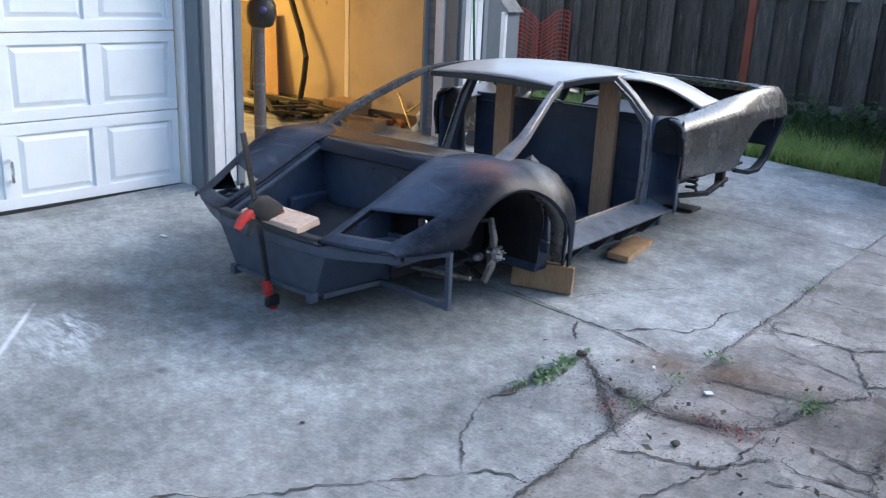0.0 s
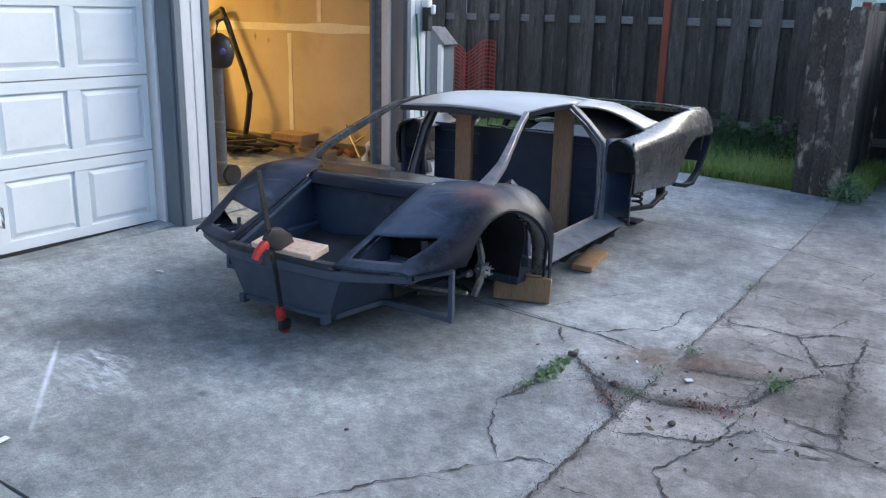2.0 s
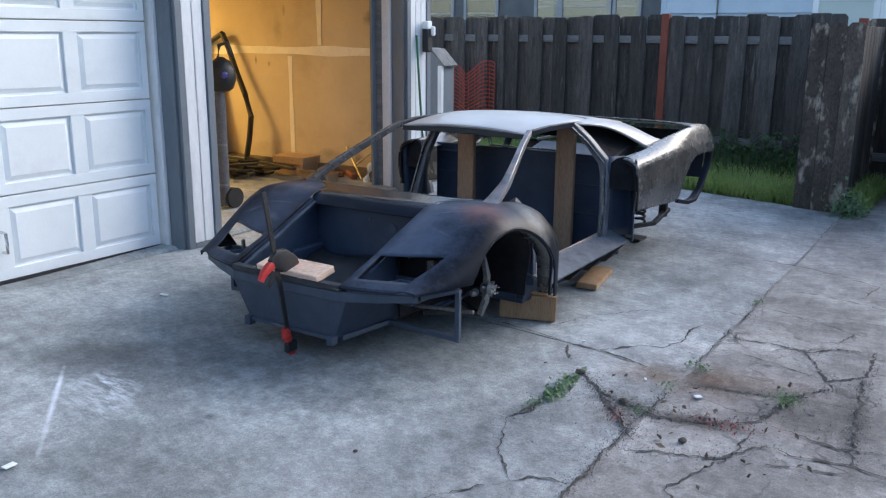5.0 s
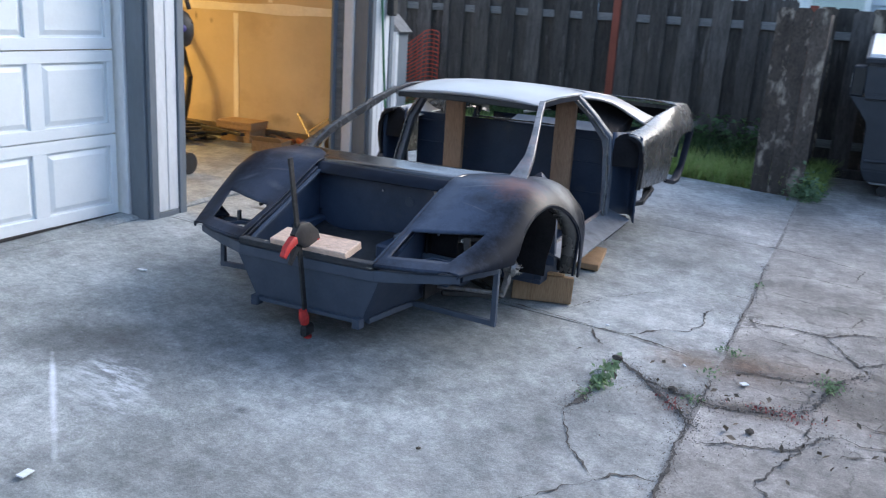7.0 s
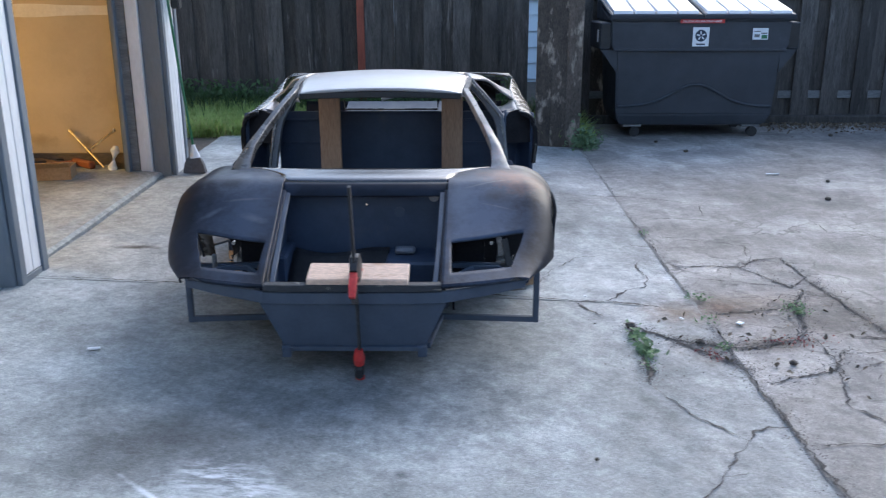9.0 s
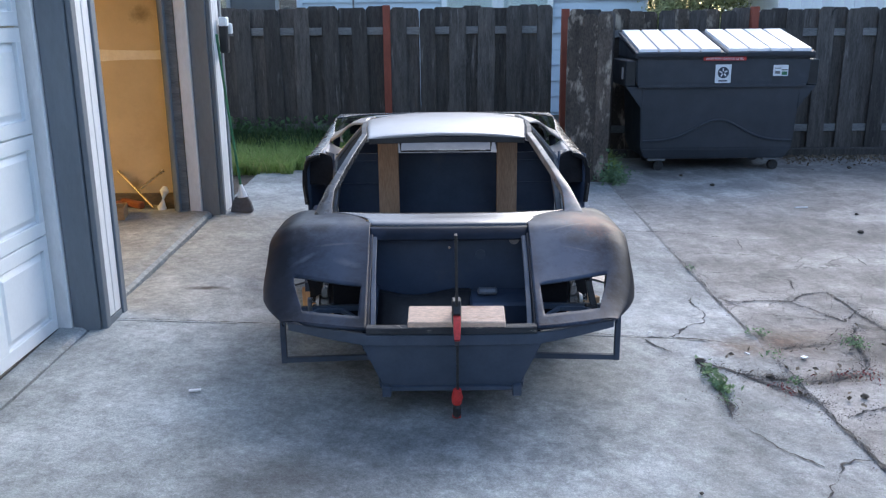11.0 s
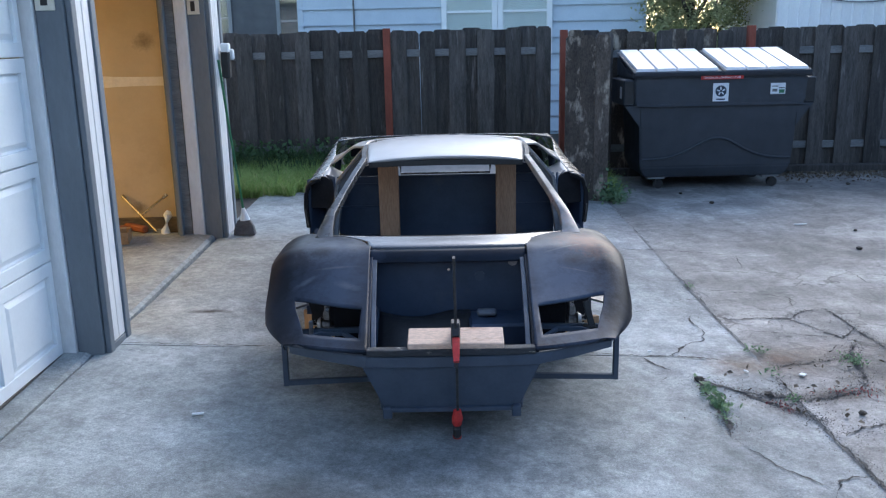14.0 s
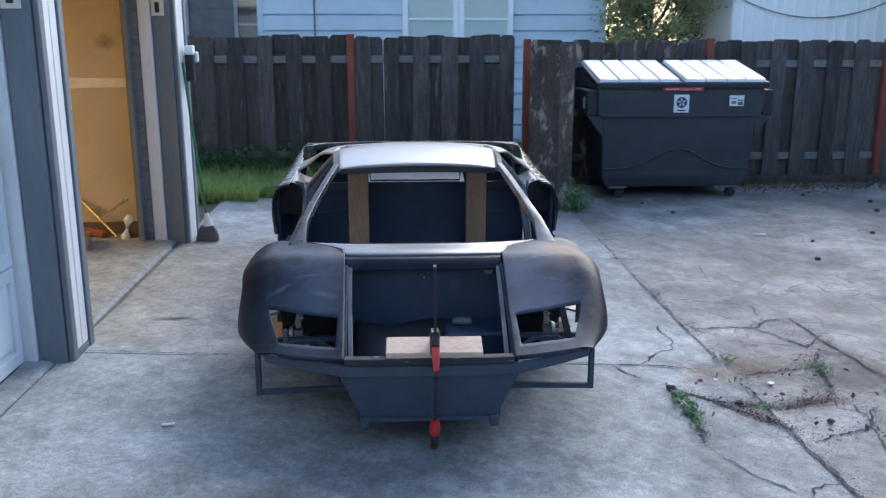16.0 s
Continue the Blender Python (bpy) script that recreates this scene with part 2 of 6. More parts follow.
DIRT = (0.085, 0.075, 0.068)
OIL, CHALK, RUST, OLD_AND_SHADE, WORN = (0.10, 0.105, 0.115), (0.72, 0.76, 0.82), (0.16, 0.105, 0.075), (0.165, 0.172, 0.18), (0.395, 0.37, 0.36)
M = {
    "slab": concrete("driveway_concrete", (0.29, 0.32, 0.325), (0.455, 0.485, 0.49), (0.24, 0.26, 0.265), [
        # Dark spot under the car paints its shadow; nose spots mix shade and stains.
        (-3.4, 2.25, 1.2, 0.85, 10, OLD_AND_SHADE, 0.6), (-3.0, 3.2, 1.0, 1.6, 0, OLD_AND_SHADE, 0.7), (-3.1, 1.4, 1.2, 0.5, 0, OLD_AND_SHADE, 0.2), (-3.9, 1.9, 0.5, 0.35, 20, OIL, 0.3), (-3.0, 2.2, 0.8, 0.4, 0, OIL, 0.45),
        (-3.75, 1.85, 0.9, 0.36, 8, OLD_AND_SHADE, 0.5), (-2.9, 1.70, 1.0, 0.40, 0, OLD_AND_SHADE, 0.3), (-3.5, 1.58, 0.40, 0.22, -35, CHALK, 0.55), (-3.58, 1.70, 0.20, 0.11, 10, CHALK, 0.8), (-3.40, 1.60, 0.22, 0.13, -40, CHALK, 0.5), (-3.57, 1.40, 0.56, 0.020, -39.5, CHALK, 0.75), (-3.75, 1.55, 0.12, 0.018, -39.5, CHALK, 1.0),
        (-2.0, 2.0, 0.7, 0.95, 0, OLD_AND_SHADE, 0.45), (-4.72, 4.24, 0.2, 0.05, 8, DIRT, 1.0), (-2.95, 1.75, 0.05, 0.04, 0, OIL, 0.8), (-2.0, 5.2, 0.7, 0.5, 0, OLD_AND_SHADE, 0.3), (-1.50, 3.50, 0.36, 0.26, 15, RUST, 0.9), (-1.46, 3.08, 0.26, 0.15, 0, DIRT, 0.5), (-1.35, 3.2, 1.0, 2.4, 0, WORN, 1.0), (-1.35, 6.5, 1.1, 2.6, 0, WORN, 0.8), (-1.9, 1.3, 1.0, 1.1, 0, WORN, 0.9), (-2.0, 6.9, 2.2, 2.2, 0, WORN, 0.8), (-1.7, 2.7, 0.5, 0.8, 0, OLD_AND_SHADE, 0.45), (-1.5, 2.95, 0.3, 0.2, -30, RUST, 0.6)]),
    "old_slab": concrete("old_concrete", (0.252, 0.238, 0.225), (0.412, 0.389, 0.368), (0.203, 0.188, 0.177), [
        (-1.26, 3.57, 0.42, 0.32, 15, RUST, 0.95), (-0.62, 3.35, 0.34, 0.40, 0, DIRT, 0.5), (-0.5, 2.98, 0.34, 0.26, 0, DIRT, 0.45), (-0.9, 3.7, 0.35, 0.3, 0, RUST, 0.45), (-0.62, 3.9, 0.16, 0.55, 5, DIRT, 0.55), (-1.05, 3.55, 0.5, 0.07, 8, DIRT, 0.55), (-0.9, 2.2, 0.7, 0.8, 0, OLD_AND_SHADE, 0.15), (-1.2, 3.06, 0.35, 0.13, 8, RUST, 0.6), (-0.9, 3.25, 0.5, 0.25, 0, RUST, 0.35), (-0.5, 4.3, 0.6, 0.3, 0, OLD_AND_SHADE, 0.4), (-0.8, 3.0, 0.75, 0.9, 0, OLD_AND_SHADE, 0.4), (0.6, 8.9, 1.8, 0.45, 0, OIL, 0.6), (2.2, 8.2, 2.6, 1.3, 0, OLD_AND_SHADE, 0.5), (1.6, 6.4, 2.0, 1.2, 10, OLD_AND_SHADE, 0.3), (-1.2, 3.06, 0.4, 0.08, 8, DIRT, 0.7), (-0.85, 3.4, 0.10, 0.25, 10, DIRT, 0.5), (-0.56, 3.4, 0.08, 0.4, 0, DIRT, 0.5)], (-0.2, 3.9, 1.9, 2.1, 2.3, 0.036)),
    "soil": surf("soil", (0.05, 0.042, 0.034), (0.11, 0.092, 0.075), 14, 90, 0.9, bump=0.6),
    "joint_dirt": surf("joint_dirt", (0.15, 0.142, 0.134), (0.32, 0.305, 0.29), 7, 90, 0.95, bump=0.5),
    "grit_brown": surf("brown_grit", (0.07, 0.06, 0.052), (0.22, 0.19, 0.165), 40, 120, 0.95, bump=0),
    "crack": surf("crack_dirt", (0.026, 0.025, 0.025), (0.12, 0.108, 0.098), 22, 120, 0.95, bump=0.6),
    "wood_dark": surf("weathered_fence_wood", (0.034, 0.031, 0.030), (0.104, 0.093, 0.086), 6, 45, 0.8, bump=0.5, stretch=(4, 4, 0.5), vary=0.4, dirt=(0.21, 0.195, 0.185), dirt_scale=4.5, dirt_at=(0.58, 0.78)),
    "wood_pale": surf("peeling_fence_wood", (0.045, 0.036, 0.030), (0.105, 0.084, 0.068), 5, 40, 0.8, bump=0.4, stretch=(1.7, 1.7, 0.8), vary=0.25, dirt=(0.40, 0.34, 0.275), dirt_scale=4.2, dirt_at=(0.53, 0.66)),
    "rail_wood": surf("grey_rail_wood", (0.11, 0.112, 0.115), (0.22, 0.222, 0.225), 6, 50, 0.85, bump=0.3, stretch=(0.4, 3, 3)),
    "red_post": surf("red_oxide_post", (0.16, 0.038, 0.022), (0.25, 0.065, 0.04), 6, 40, 0.7, bump=0.15, stretch=(2, 2, 0.5), dirt=(0.09, 0.04, 0.03), dirt_at=(0.55, 0.75), grain=0.1),
    "siding": surf("white_siding_paint", (0.62, 0.64, 0.66), (0.76, 0.78, 0.80), 3, 60, 0.55, bump=0.08, stretch=(1, 1, 0.3), dirt=(0.42, 0.42, 0.42), dirt_scale=1.6, dirt_at=(0.62, 0.85), grain=0.1),
    "trim": surf("grey_trim_paint", (0.125, 0.15, 0.175), (0.17, 0.20, 0.23), 3, 50, 0.55, bump=0.1, stretch=(1, 1, 0.3), dirt=(0.26, 0.28, 0.3), dirt_scale=3, dirt_at=(0.66, 0.85), grain=0.1),
    "door": surf("white_door_paint", (0.74, 0.79, 0.81), (0.82, 0.86, 0.88), 2, 60, 0.42, bump=0.012, dirt=(0.62, 0.63, 0.62), dirt_scale=1.5, dirt_at=(0.6, 0.9), grain=0.04),
    "drywall": surf("bare_drywall", (0.50, 0.41, 0.28), (0.58, 0.48, 0.335), 2, 40, 0.85, bump=0.01, dirt=(0.38, 0.29, 0.19), dirt_scale=1.3, dirt_at=(0.55, 0.85), grain=0.03),
    "tape": surf("joint_compound", (0.70, 0.66, 0.58), (0.80, 0.76, 0.68), 6, 40, 0.85, bump=0.05, grain=0.1),
    "sill_wood": surf("dark_sill_board", (0.10, 0.08, 0.06), (0.18, 0.14, 0.10), 6, 50, 0.8, bump=0.2, stretch=(0.4, 2, 2)),
    "shell": surf("black_gelcoat", (0.004, 0.006, 0.011), (0.011, 0.016, 0.028), 3.0, 45, 0.38, 0.54, bump=0.0, dirt=(0.020, 0.028, 0.046), dirt_scale=2.2, dirt_at=(0.50, 0.9), spec=0.16, grain=0.05),
    "shell_grey": surf("sanded_grey_gelcoat", (0.040, 0.039, 0.038), (0.095, 0.092, 0.088), 4.0, 45, 0.18, 0.34, bump=0.0, dirt=(0.02, 0.019, 0.02), dirt_scale=2.4, dirt_at=(0.52, 0.80), spec=0.9, grain=0.1),
    # Base raised well above the gelcoat to hold the sky's white reflection.
    "roof_grey": surf("sky_sheen_grey", (0.34, 0.32, 0.31), (0.41, 0.39, 0.38), 2.0, 45, 0.28, 0.33, bump=0.0, dirt=(0.26, 0.23, 0.215), dirt_scale=1.5, dirt_at=(0.5, 0.9), spec=0.7, grain=0.0),
    "scuttle": surf("dusty_scuttle_gelcoat", (0.014, 0.014, 0.016), (0.034, 0.032, 0.032), 4.0, 45, 0.13, 0.22, bump=0.002, dirt=(0.055, 0.048, 0.042), dirt_scale=3.0, dirt_at=(0.56, 0.85), spec=1.0, grain=0.06),
    "pillar_grey": surf("sanded_pillar_gelcoat", (0.10, 0.10, 0.105), (0.26, 0.255, 0.255), 9.0, 45, 0.25, 0.45, bump=0.01, dirt=(0.26, 0.17, 0.155), dirt_scale=7.0, dirt_at=(0.54, 0.70), spec=0.6, grain=0.15),
    "shell_fender": surf("scuffed_sheen_gelcoat", (0.004, 0.006, 0.011), (0.011, 0.016, 0.028), 2.6, 45, 0.38, 0.54, bump=0.0, dirt=(0.020, 0.028, 0.046), dirt_scale=2.6, dirt_at=(0.50, 0.85), spec=0.16, grain=0.05),
    "steel": surf("blue_grey_steel_paint", (0.034, 0.052, 0.082), (0.054, 0.077, 0.114), 5, 60, 0.5, bump=0.06, dirt=(0.10, 0.11, 0.12), dirt_scale=4, dirt_at=(0.62, 0.85), grain=0.1),
    "bay_grey": surf("grey_bay_paint", (0.085, 0.10, 0.12), (0.13, 0.145, 0.165), 5, 60, 0.5, bump=0.05, grain=0.1),
    "sill_grey": surf("scuffed_sill_paint", (0.075, 0.085, 0.105), (0.15, 0.165, 0.19), 7, 60, 0.35, bump=0.02, dirt=(0.03, 0.033, 0.04), dirt_scale=5, dirt_at=(0.55, 0.75), grain=0.15),
    "tub": surf("dark_blue_tub_paint", (0.020, 0.035, 0.065), (0.037, 0.058, 0.102), 4, 50, 0.5, bump=0.06, dirt=(0.075, 0.085, 0.10), dirt_scale=3, dirt_at=(0.6, 0.85), grain=0.1),
    "chip": surf("chipped_lip_paint", (0.014, 0.017, 0.022), (0.034, 0.04, 0.048), 9, 60, 0.6, bump=0.4, stretch=(0.5, 1, 2), dirt=(0.36, 0.33, 0.27), dirt_scale=24, dirt_at=(0.61, 0.68)),
    "lumber": surf("pine_lumber", (0.30, 0.18, 0.095), (0.42, 0.27, 0.155), 5, 70, 0.7, bump=0.15, stretch=(2.5, 2.5, 0.3), vary=0.12, dirt=(0.20, 0.11, 0.06), dirt_scale=2.5, dirt_at=(0.60, 0.75)),
    "post_wood": surf("weathered_pine_plank", (0.28, 0.168, 0.105), (0.40, 0.255, 0.162), 5, 70, 0.75, bump=0.15, stretch=(2.5, 2.5, 0.3), vary=0.12, dirt=(0.13, 0.085, 0.06), dirt_scale=2.5, dirt_at=(0.60, 0.78)),
    "board": surf("fresh_pine_board", (0.66, 0.46, 0.345), (0.76, 0.56, 0.43), 5, 70, 0.65, bump=0.1, stretch=(0.6, 2, 2), dirt=(0.42, 0.23, 0.14), dirt_scale=8, dirt_at=(0.56, 0.72)),
    "soft_black": surf("matt_black_glassfibre", (0.007, 0.007, 0.009), (0.014, 0.014, 0.017), 8, 80, 0.75, bump=0.05, spec=0.2),
    "black": surf("black_plastic", (0.012, 0.012, 0.013), (0.026, 0.026, 0.028), 8, 80, 0.45, bump=0.05),
    "red": surf("red_plastic", (0.42, 0.022, 0.02), (0.55, 0.04, 0.035), 8, 80, 0.4, bump=0.03),
    "iron": surf("black_iron", (0.02, 0.02, 0.022), (0.05, 0.05, 0.05), 12, 80, 0.5, metal=0.4, bump=0.1),
    "alloy": surf("cast_alloy", (0.22, 0.22, 0.23), (0.34, 0.34, 0.34), 12, 80, 0.4, metal=0.9, bump=0.15, dirt=(0.12, 0.11, 0.1), dirt_scale=9, dirt_at=(0.5, 0.7)),
    "chrome": surf("chromed_steel", (0.6, 0.6, 0.6), (0.7, 0.7, 0.7), 12, 80, 0.15, metal=1.0, bump=0.0),
    "bin": surf("navy_bin_plastic", (0.027, 0.033, 0.043), (0.040, 0.047, 0.059), 3, 70, 0.5, bump=0.1, dirt=(0.065, 0.075, 0.09), dirt_scale=2.5, dirt_at=(0.6, 0.85), grain=0.1),
    "lid": surf("pale_lid_plastic", (0.80, 0.77, 0.76), (0.88, 0.85, 0.84), 4, 70, 0.35, bump=0.05, dirt=(0.6, 0.55, 0.52), dirt_scale=3, dirt_at=(0.6, 0.9), grain=0.1),
    "grass": surf("grass_blades", (0.20, 0.32, 0.085), (0.41, 0.52, 0.18), 3, 40, 0.6, bump=0),
    "straw": surf("dry_grass_blades", (0.34, 0.38, 0.13), (0.55, 0.56, 0.26), 3, 40, 0.65, bump=0),
    "leaf": surf("weed_leaves", (0.04, 0.085, 0.035), (0.10, 0.16, 0.07), 8, 60, 0.55, bump=0.05),
    "weed": surf("weed_leaves_bright", (0.12, 0.22, 0.11), (0.25, 0.36, 0.21), 8, 60, 0.55, bump=0.05),
    "ivy": surf("ivy_leaves", (0.05, 0.115, 0.045), (0.115, 0.21, 0.085), 8, 60, 0.5, bump=0.05),
    "tree": surf("tree_leaves", (0.26, 0.29, 0.13), (0.52, 0.53, 0.30), 3, 40, 0.6, bump=0.05),
    "conifer": surf("hedge_leaves", (0.05, 0.10, 0.04), (0.11, 0.17, 0.07), 3, 40, 0.6, bump=0.05),
    "bark": surf("bark", (0.06, 0.05, 0.04), (0.12, 0.10, 0.08), 12, 60, 0.9, bump=0.6, stretch=(2, 2, 0.5)),
    "blue_siding": surf("pale_blue_siding", (0.47, 0.555, 0.635), (0.53, 0.615, 0.69), 2, 50, 0.6, bump=0.06, dirt=(0.42, 0.50, 0.58), dirt_at=(0.62, 0.9), grain=0.1),
    # Siding tone is darkened to put the grey house in shade.
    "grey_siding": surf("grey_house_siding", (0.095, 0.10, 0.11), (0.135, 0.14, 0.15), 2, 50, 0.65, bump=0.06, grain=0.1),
    "white": surf("white_window_paint", (0.80, 0.84, 0.86), (0.86, 0.89, 0.90), 5, 60, 0.5, bump=0.03, grain=0.1),
    "blind": surf("window_blind", (0.86, 0.89, 0.86), (0.92, 0.94, 0.91), 2, 60, 0.6, bump=0.02, grain=0.1),
    # White trim and pale blinds again, darkened for the shaded grey house.
    "shaded_trim": surf("shaded_window_trim", (0.26, 0.275, 0.29), (0.33, 0.345, 0.36), 5, 60, 0.6, bump=0.03, grain=0.1),
    "shade": surf("shaded_window_blind", (0.20, 0.205, 0.20), (0.25, 0.255, 0.25), 2, 60, 0.6, bump=0.02, grain=0.1),
    "metal_shed": surf("white_sheet_metal", (0.84, 0.85, 0.88), (0.90, 0.91, 0.93), 3, 50, 0.45, bump=0.05, stretch=(1, 1, 0.3), dirt=(0.72, 0.73, 0.77), dirt_at=(0.6, 0.85), grain=0.1),
    "roofing": surf("asphalt_roofing", (0.06, 0.06, 0.065), (0.11, 0.11, 0.115), 20, 90, 0.9, bump=0.4),
    "orange_net": surf("orange_net_plastic", (0.36, 0.045, 0.028), (0.46, 0.068, 0.038), 8, 60, 0.5, bump=0.03),
    "red_leaf": surf("dull_red_leaf", (0.22, 0.05, 0.05), (0.34, 0.10, 0.09), 9, 60, 0.7, bump=0.02),
    "paper": surf("white_sticker_paper", (0.66, 0.69, 0.72), (0.76, 0.79, 0.82), 9, 60, 0.5, bump=0.02, grain=0.1),
    "ink": surf("navy_ink", (0.02, 0.035, 0.06), (0.035, 0.05, 0.08), 9, 60, 0.5, bump=0),
    "card": surf("brown_cardboard", (0.33, 0.21, 0.11), (0.42, 0.28, 0.155), 6, 60, 0.85, bump=0.08),
    "green": surf("green_broom_handle", (0.02, 0.13, 0.06), (0.03, 0.18, 0.08), 6, 60, 0.35, bump=0.02),
    "cream": surf("cream_number_plate", (0.62, 0.60, 0.52), (0.7, 0.68, 0.6), 9, 60, 0.5, bump=0.02, grain=0.1),
    "purple": surf("purple_plastic", (0.06, 0.05, 0.22), (0.09, 0.075, 0.3), 9, 60, 0.25, bump=0),
    "grey_cloth": surf("grey_canister", (0.08, 0.08, 0.09), (0.13, 0.13, 0.14), 9, 60, 0.7, bump=0.1),
    "orange_tool": surf("orange_painted_tool", (0.20, 0.055, 0.022), (0.29, 0.085, 0.035), 9, 60, 0.5, bump=0.05),
}


# Broad blue-grey spots paint sky sheen on fender tops; small ones are scuffs.
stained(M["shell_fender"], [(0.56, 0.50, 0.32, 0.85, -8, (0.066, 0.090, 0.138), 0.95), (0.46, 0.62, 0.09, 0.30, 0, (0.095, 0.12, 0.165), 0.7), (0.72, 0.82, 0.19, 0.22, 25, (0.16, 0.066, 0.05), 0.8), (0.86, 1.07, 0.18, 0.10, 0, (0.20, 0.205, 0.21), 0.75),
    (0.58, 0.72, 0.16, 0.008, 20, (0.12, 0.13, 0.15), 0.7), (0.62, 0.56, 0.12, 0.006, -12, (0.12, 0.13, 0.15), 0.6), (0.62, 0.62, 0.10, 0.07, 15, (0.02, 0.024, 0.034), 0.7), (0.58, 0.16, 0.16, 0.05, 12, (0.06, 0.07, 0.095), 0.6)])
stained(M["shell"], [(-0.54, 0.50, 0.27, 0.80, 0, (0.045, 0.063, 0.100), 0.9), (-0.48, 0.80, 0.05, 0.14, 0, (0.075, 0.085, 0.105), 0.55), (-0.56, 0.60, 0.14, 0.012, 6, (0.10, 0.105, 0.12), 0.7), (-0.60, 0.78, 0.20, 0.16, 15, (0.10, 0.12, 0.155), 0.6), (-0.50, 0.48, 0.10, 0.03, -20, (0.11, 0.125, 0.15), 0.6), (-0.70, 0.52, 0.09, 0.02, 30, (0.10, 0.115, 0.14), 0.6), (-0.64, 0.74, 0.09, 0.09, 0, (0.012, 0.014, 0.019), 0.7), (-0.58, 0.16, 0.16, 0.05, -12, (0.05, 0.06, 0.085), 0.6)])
for key in ("grass", "straw", "leaf", "weed", "ivy", "tree", "conifer"):   # light passes through thin leaves
    nt = M[key].node_tree
    b, out = nt.nodes["Principled BSDF"], nt.nodes["Material Output"]
    thin, both = nt.nodes.new("ShaderNodeBsdfTranslucent"), nt.nodes.new("ShaderNodeMixShader")
    nt.links.new(b.inputs["Base Color"].links[0].from_socket, thin.inputs["Color"])
    both.inputs[0].default_value = 0.5
    nt.links.new(b.outputs[0], both.inputs[1])
    nt.links.new(thin.outputs[0], both.inputs[2])
    nt.links.new(both.outputs[0], out.inputs["Surface"])
SOOT = (0.10, 0.075, 0.05)
stained(M["drywall"], [(-5.72, 1.86, 0.13, 0.10, 0, SOOT, 0.6), (-5.55, 1.95, 0.06, 0.05, 0, SOOT, 0.5), (-7.35, 1.42, 0.02, 0.06, 0, SOOT, 0.9), (-7.15, 1.38, 0.03, 0.04, 0, SOOT, 0.5), (-6.3, 0.45, 0.2, 0.08, 0, SOOT, 0.4), (-6.9, 1.95, 0.03, 0.08, 0, SOOT, 0.4), (-5.9, 0.42, 0.1, 0.08, 0, SOOT, 0.6), (-7.0, 1.75, 0.1, 0.2, 0, SOOT, 0.25)], True)


def glass_mat(name, tint):
    m = bpy.data.materials.new(name)
    m.use_nodes = True
    b = m.node_tree.nodes["Principled BSDF"]
    b.inputs["Base Color"].default_value, b.inputs["Roughness"].default_value = (*tint, 1), 0.03
    b.inputs["Transmission Weight"].default_value = 1.0
    return m


M["glass"] = glass_mat("window_glass", (0.85, 0.92, 0.93))
lampm = bpy.data.materials.new("lit_lamp_tube")
lampm.use_nodes = True
lampm.node_tree.nodes["Principled BSDF"].inputs["Emission Color"].default_value = (1.0, 0.72, 0.36, 1)
lampm.node_tree.nodes["Principled BSDF"].inputs["Emission Strength"].default_value = 6.0
M["lamp"] = lampm

# ---- building helpers ----


def part(name, bm, material, parent=None, label="", smooth=False):
    me = bpy.data.meshes.new(name)
    bm.to_mesh(me)
    bm.free()
    me.materials.append(M[material])
    if smooth:
        me.shade_smooth()
        me.set_sharp_from_angle(angle=radians(38))
    ob = new(name, me)
    ob.parent = parent
    if label:
        tagged(ob, label)
    return ob


def thing(name, at=(0, 0, 0), label="", category="", group="", kind="", rz=0.0):
    ob = new(name)
    ob.empty_display_size = 0.1
    ob.matrix_basis = pose(*at, 0, 0, rz)
    return tagged(ob, label, category, group, kind)


def bx(c, s, bevel=0.004, rot=None, bm=None):
    """A box with softened edges, centre c, size s."""
    bm = bm or bmesh.new()
    r = bmesh.ops.create_cube(bm, size=1.0)
    vs = r["verts"]
    bmesh.ops.scale(bm, vec=s, verts=vs)
    if bevel:
        es = list({e for v in vs for e in v.link_edges})
        out = bmesh.ops.bevel(bm, geom=es, offset=bevel, segments=1, affect="EDGES")
        vs = list({v for f in out["faces"] for v in f.verts} | {v for v in vs if v.is_valid})
    if rot:
        bmesh.ops.rotate(bm, cent=(0, 0, 0), matrix=Euler([radians(a) for a in rot]).to_matrix(), verts=vs)
    bmesh.ops.translate(bm, vec=c, verts=vs)
    return bm


def span(a, b, bevel=0.004, bm=None):
    """A box between two corners."""
    return bx([(p + q) / 2 for p, q in zip(a, b)], [abs(q - p) for p, q in zip(a, b)], bevel, None, bm)


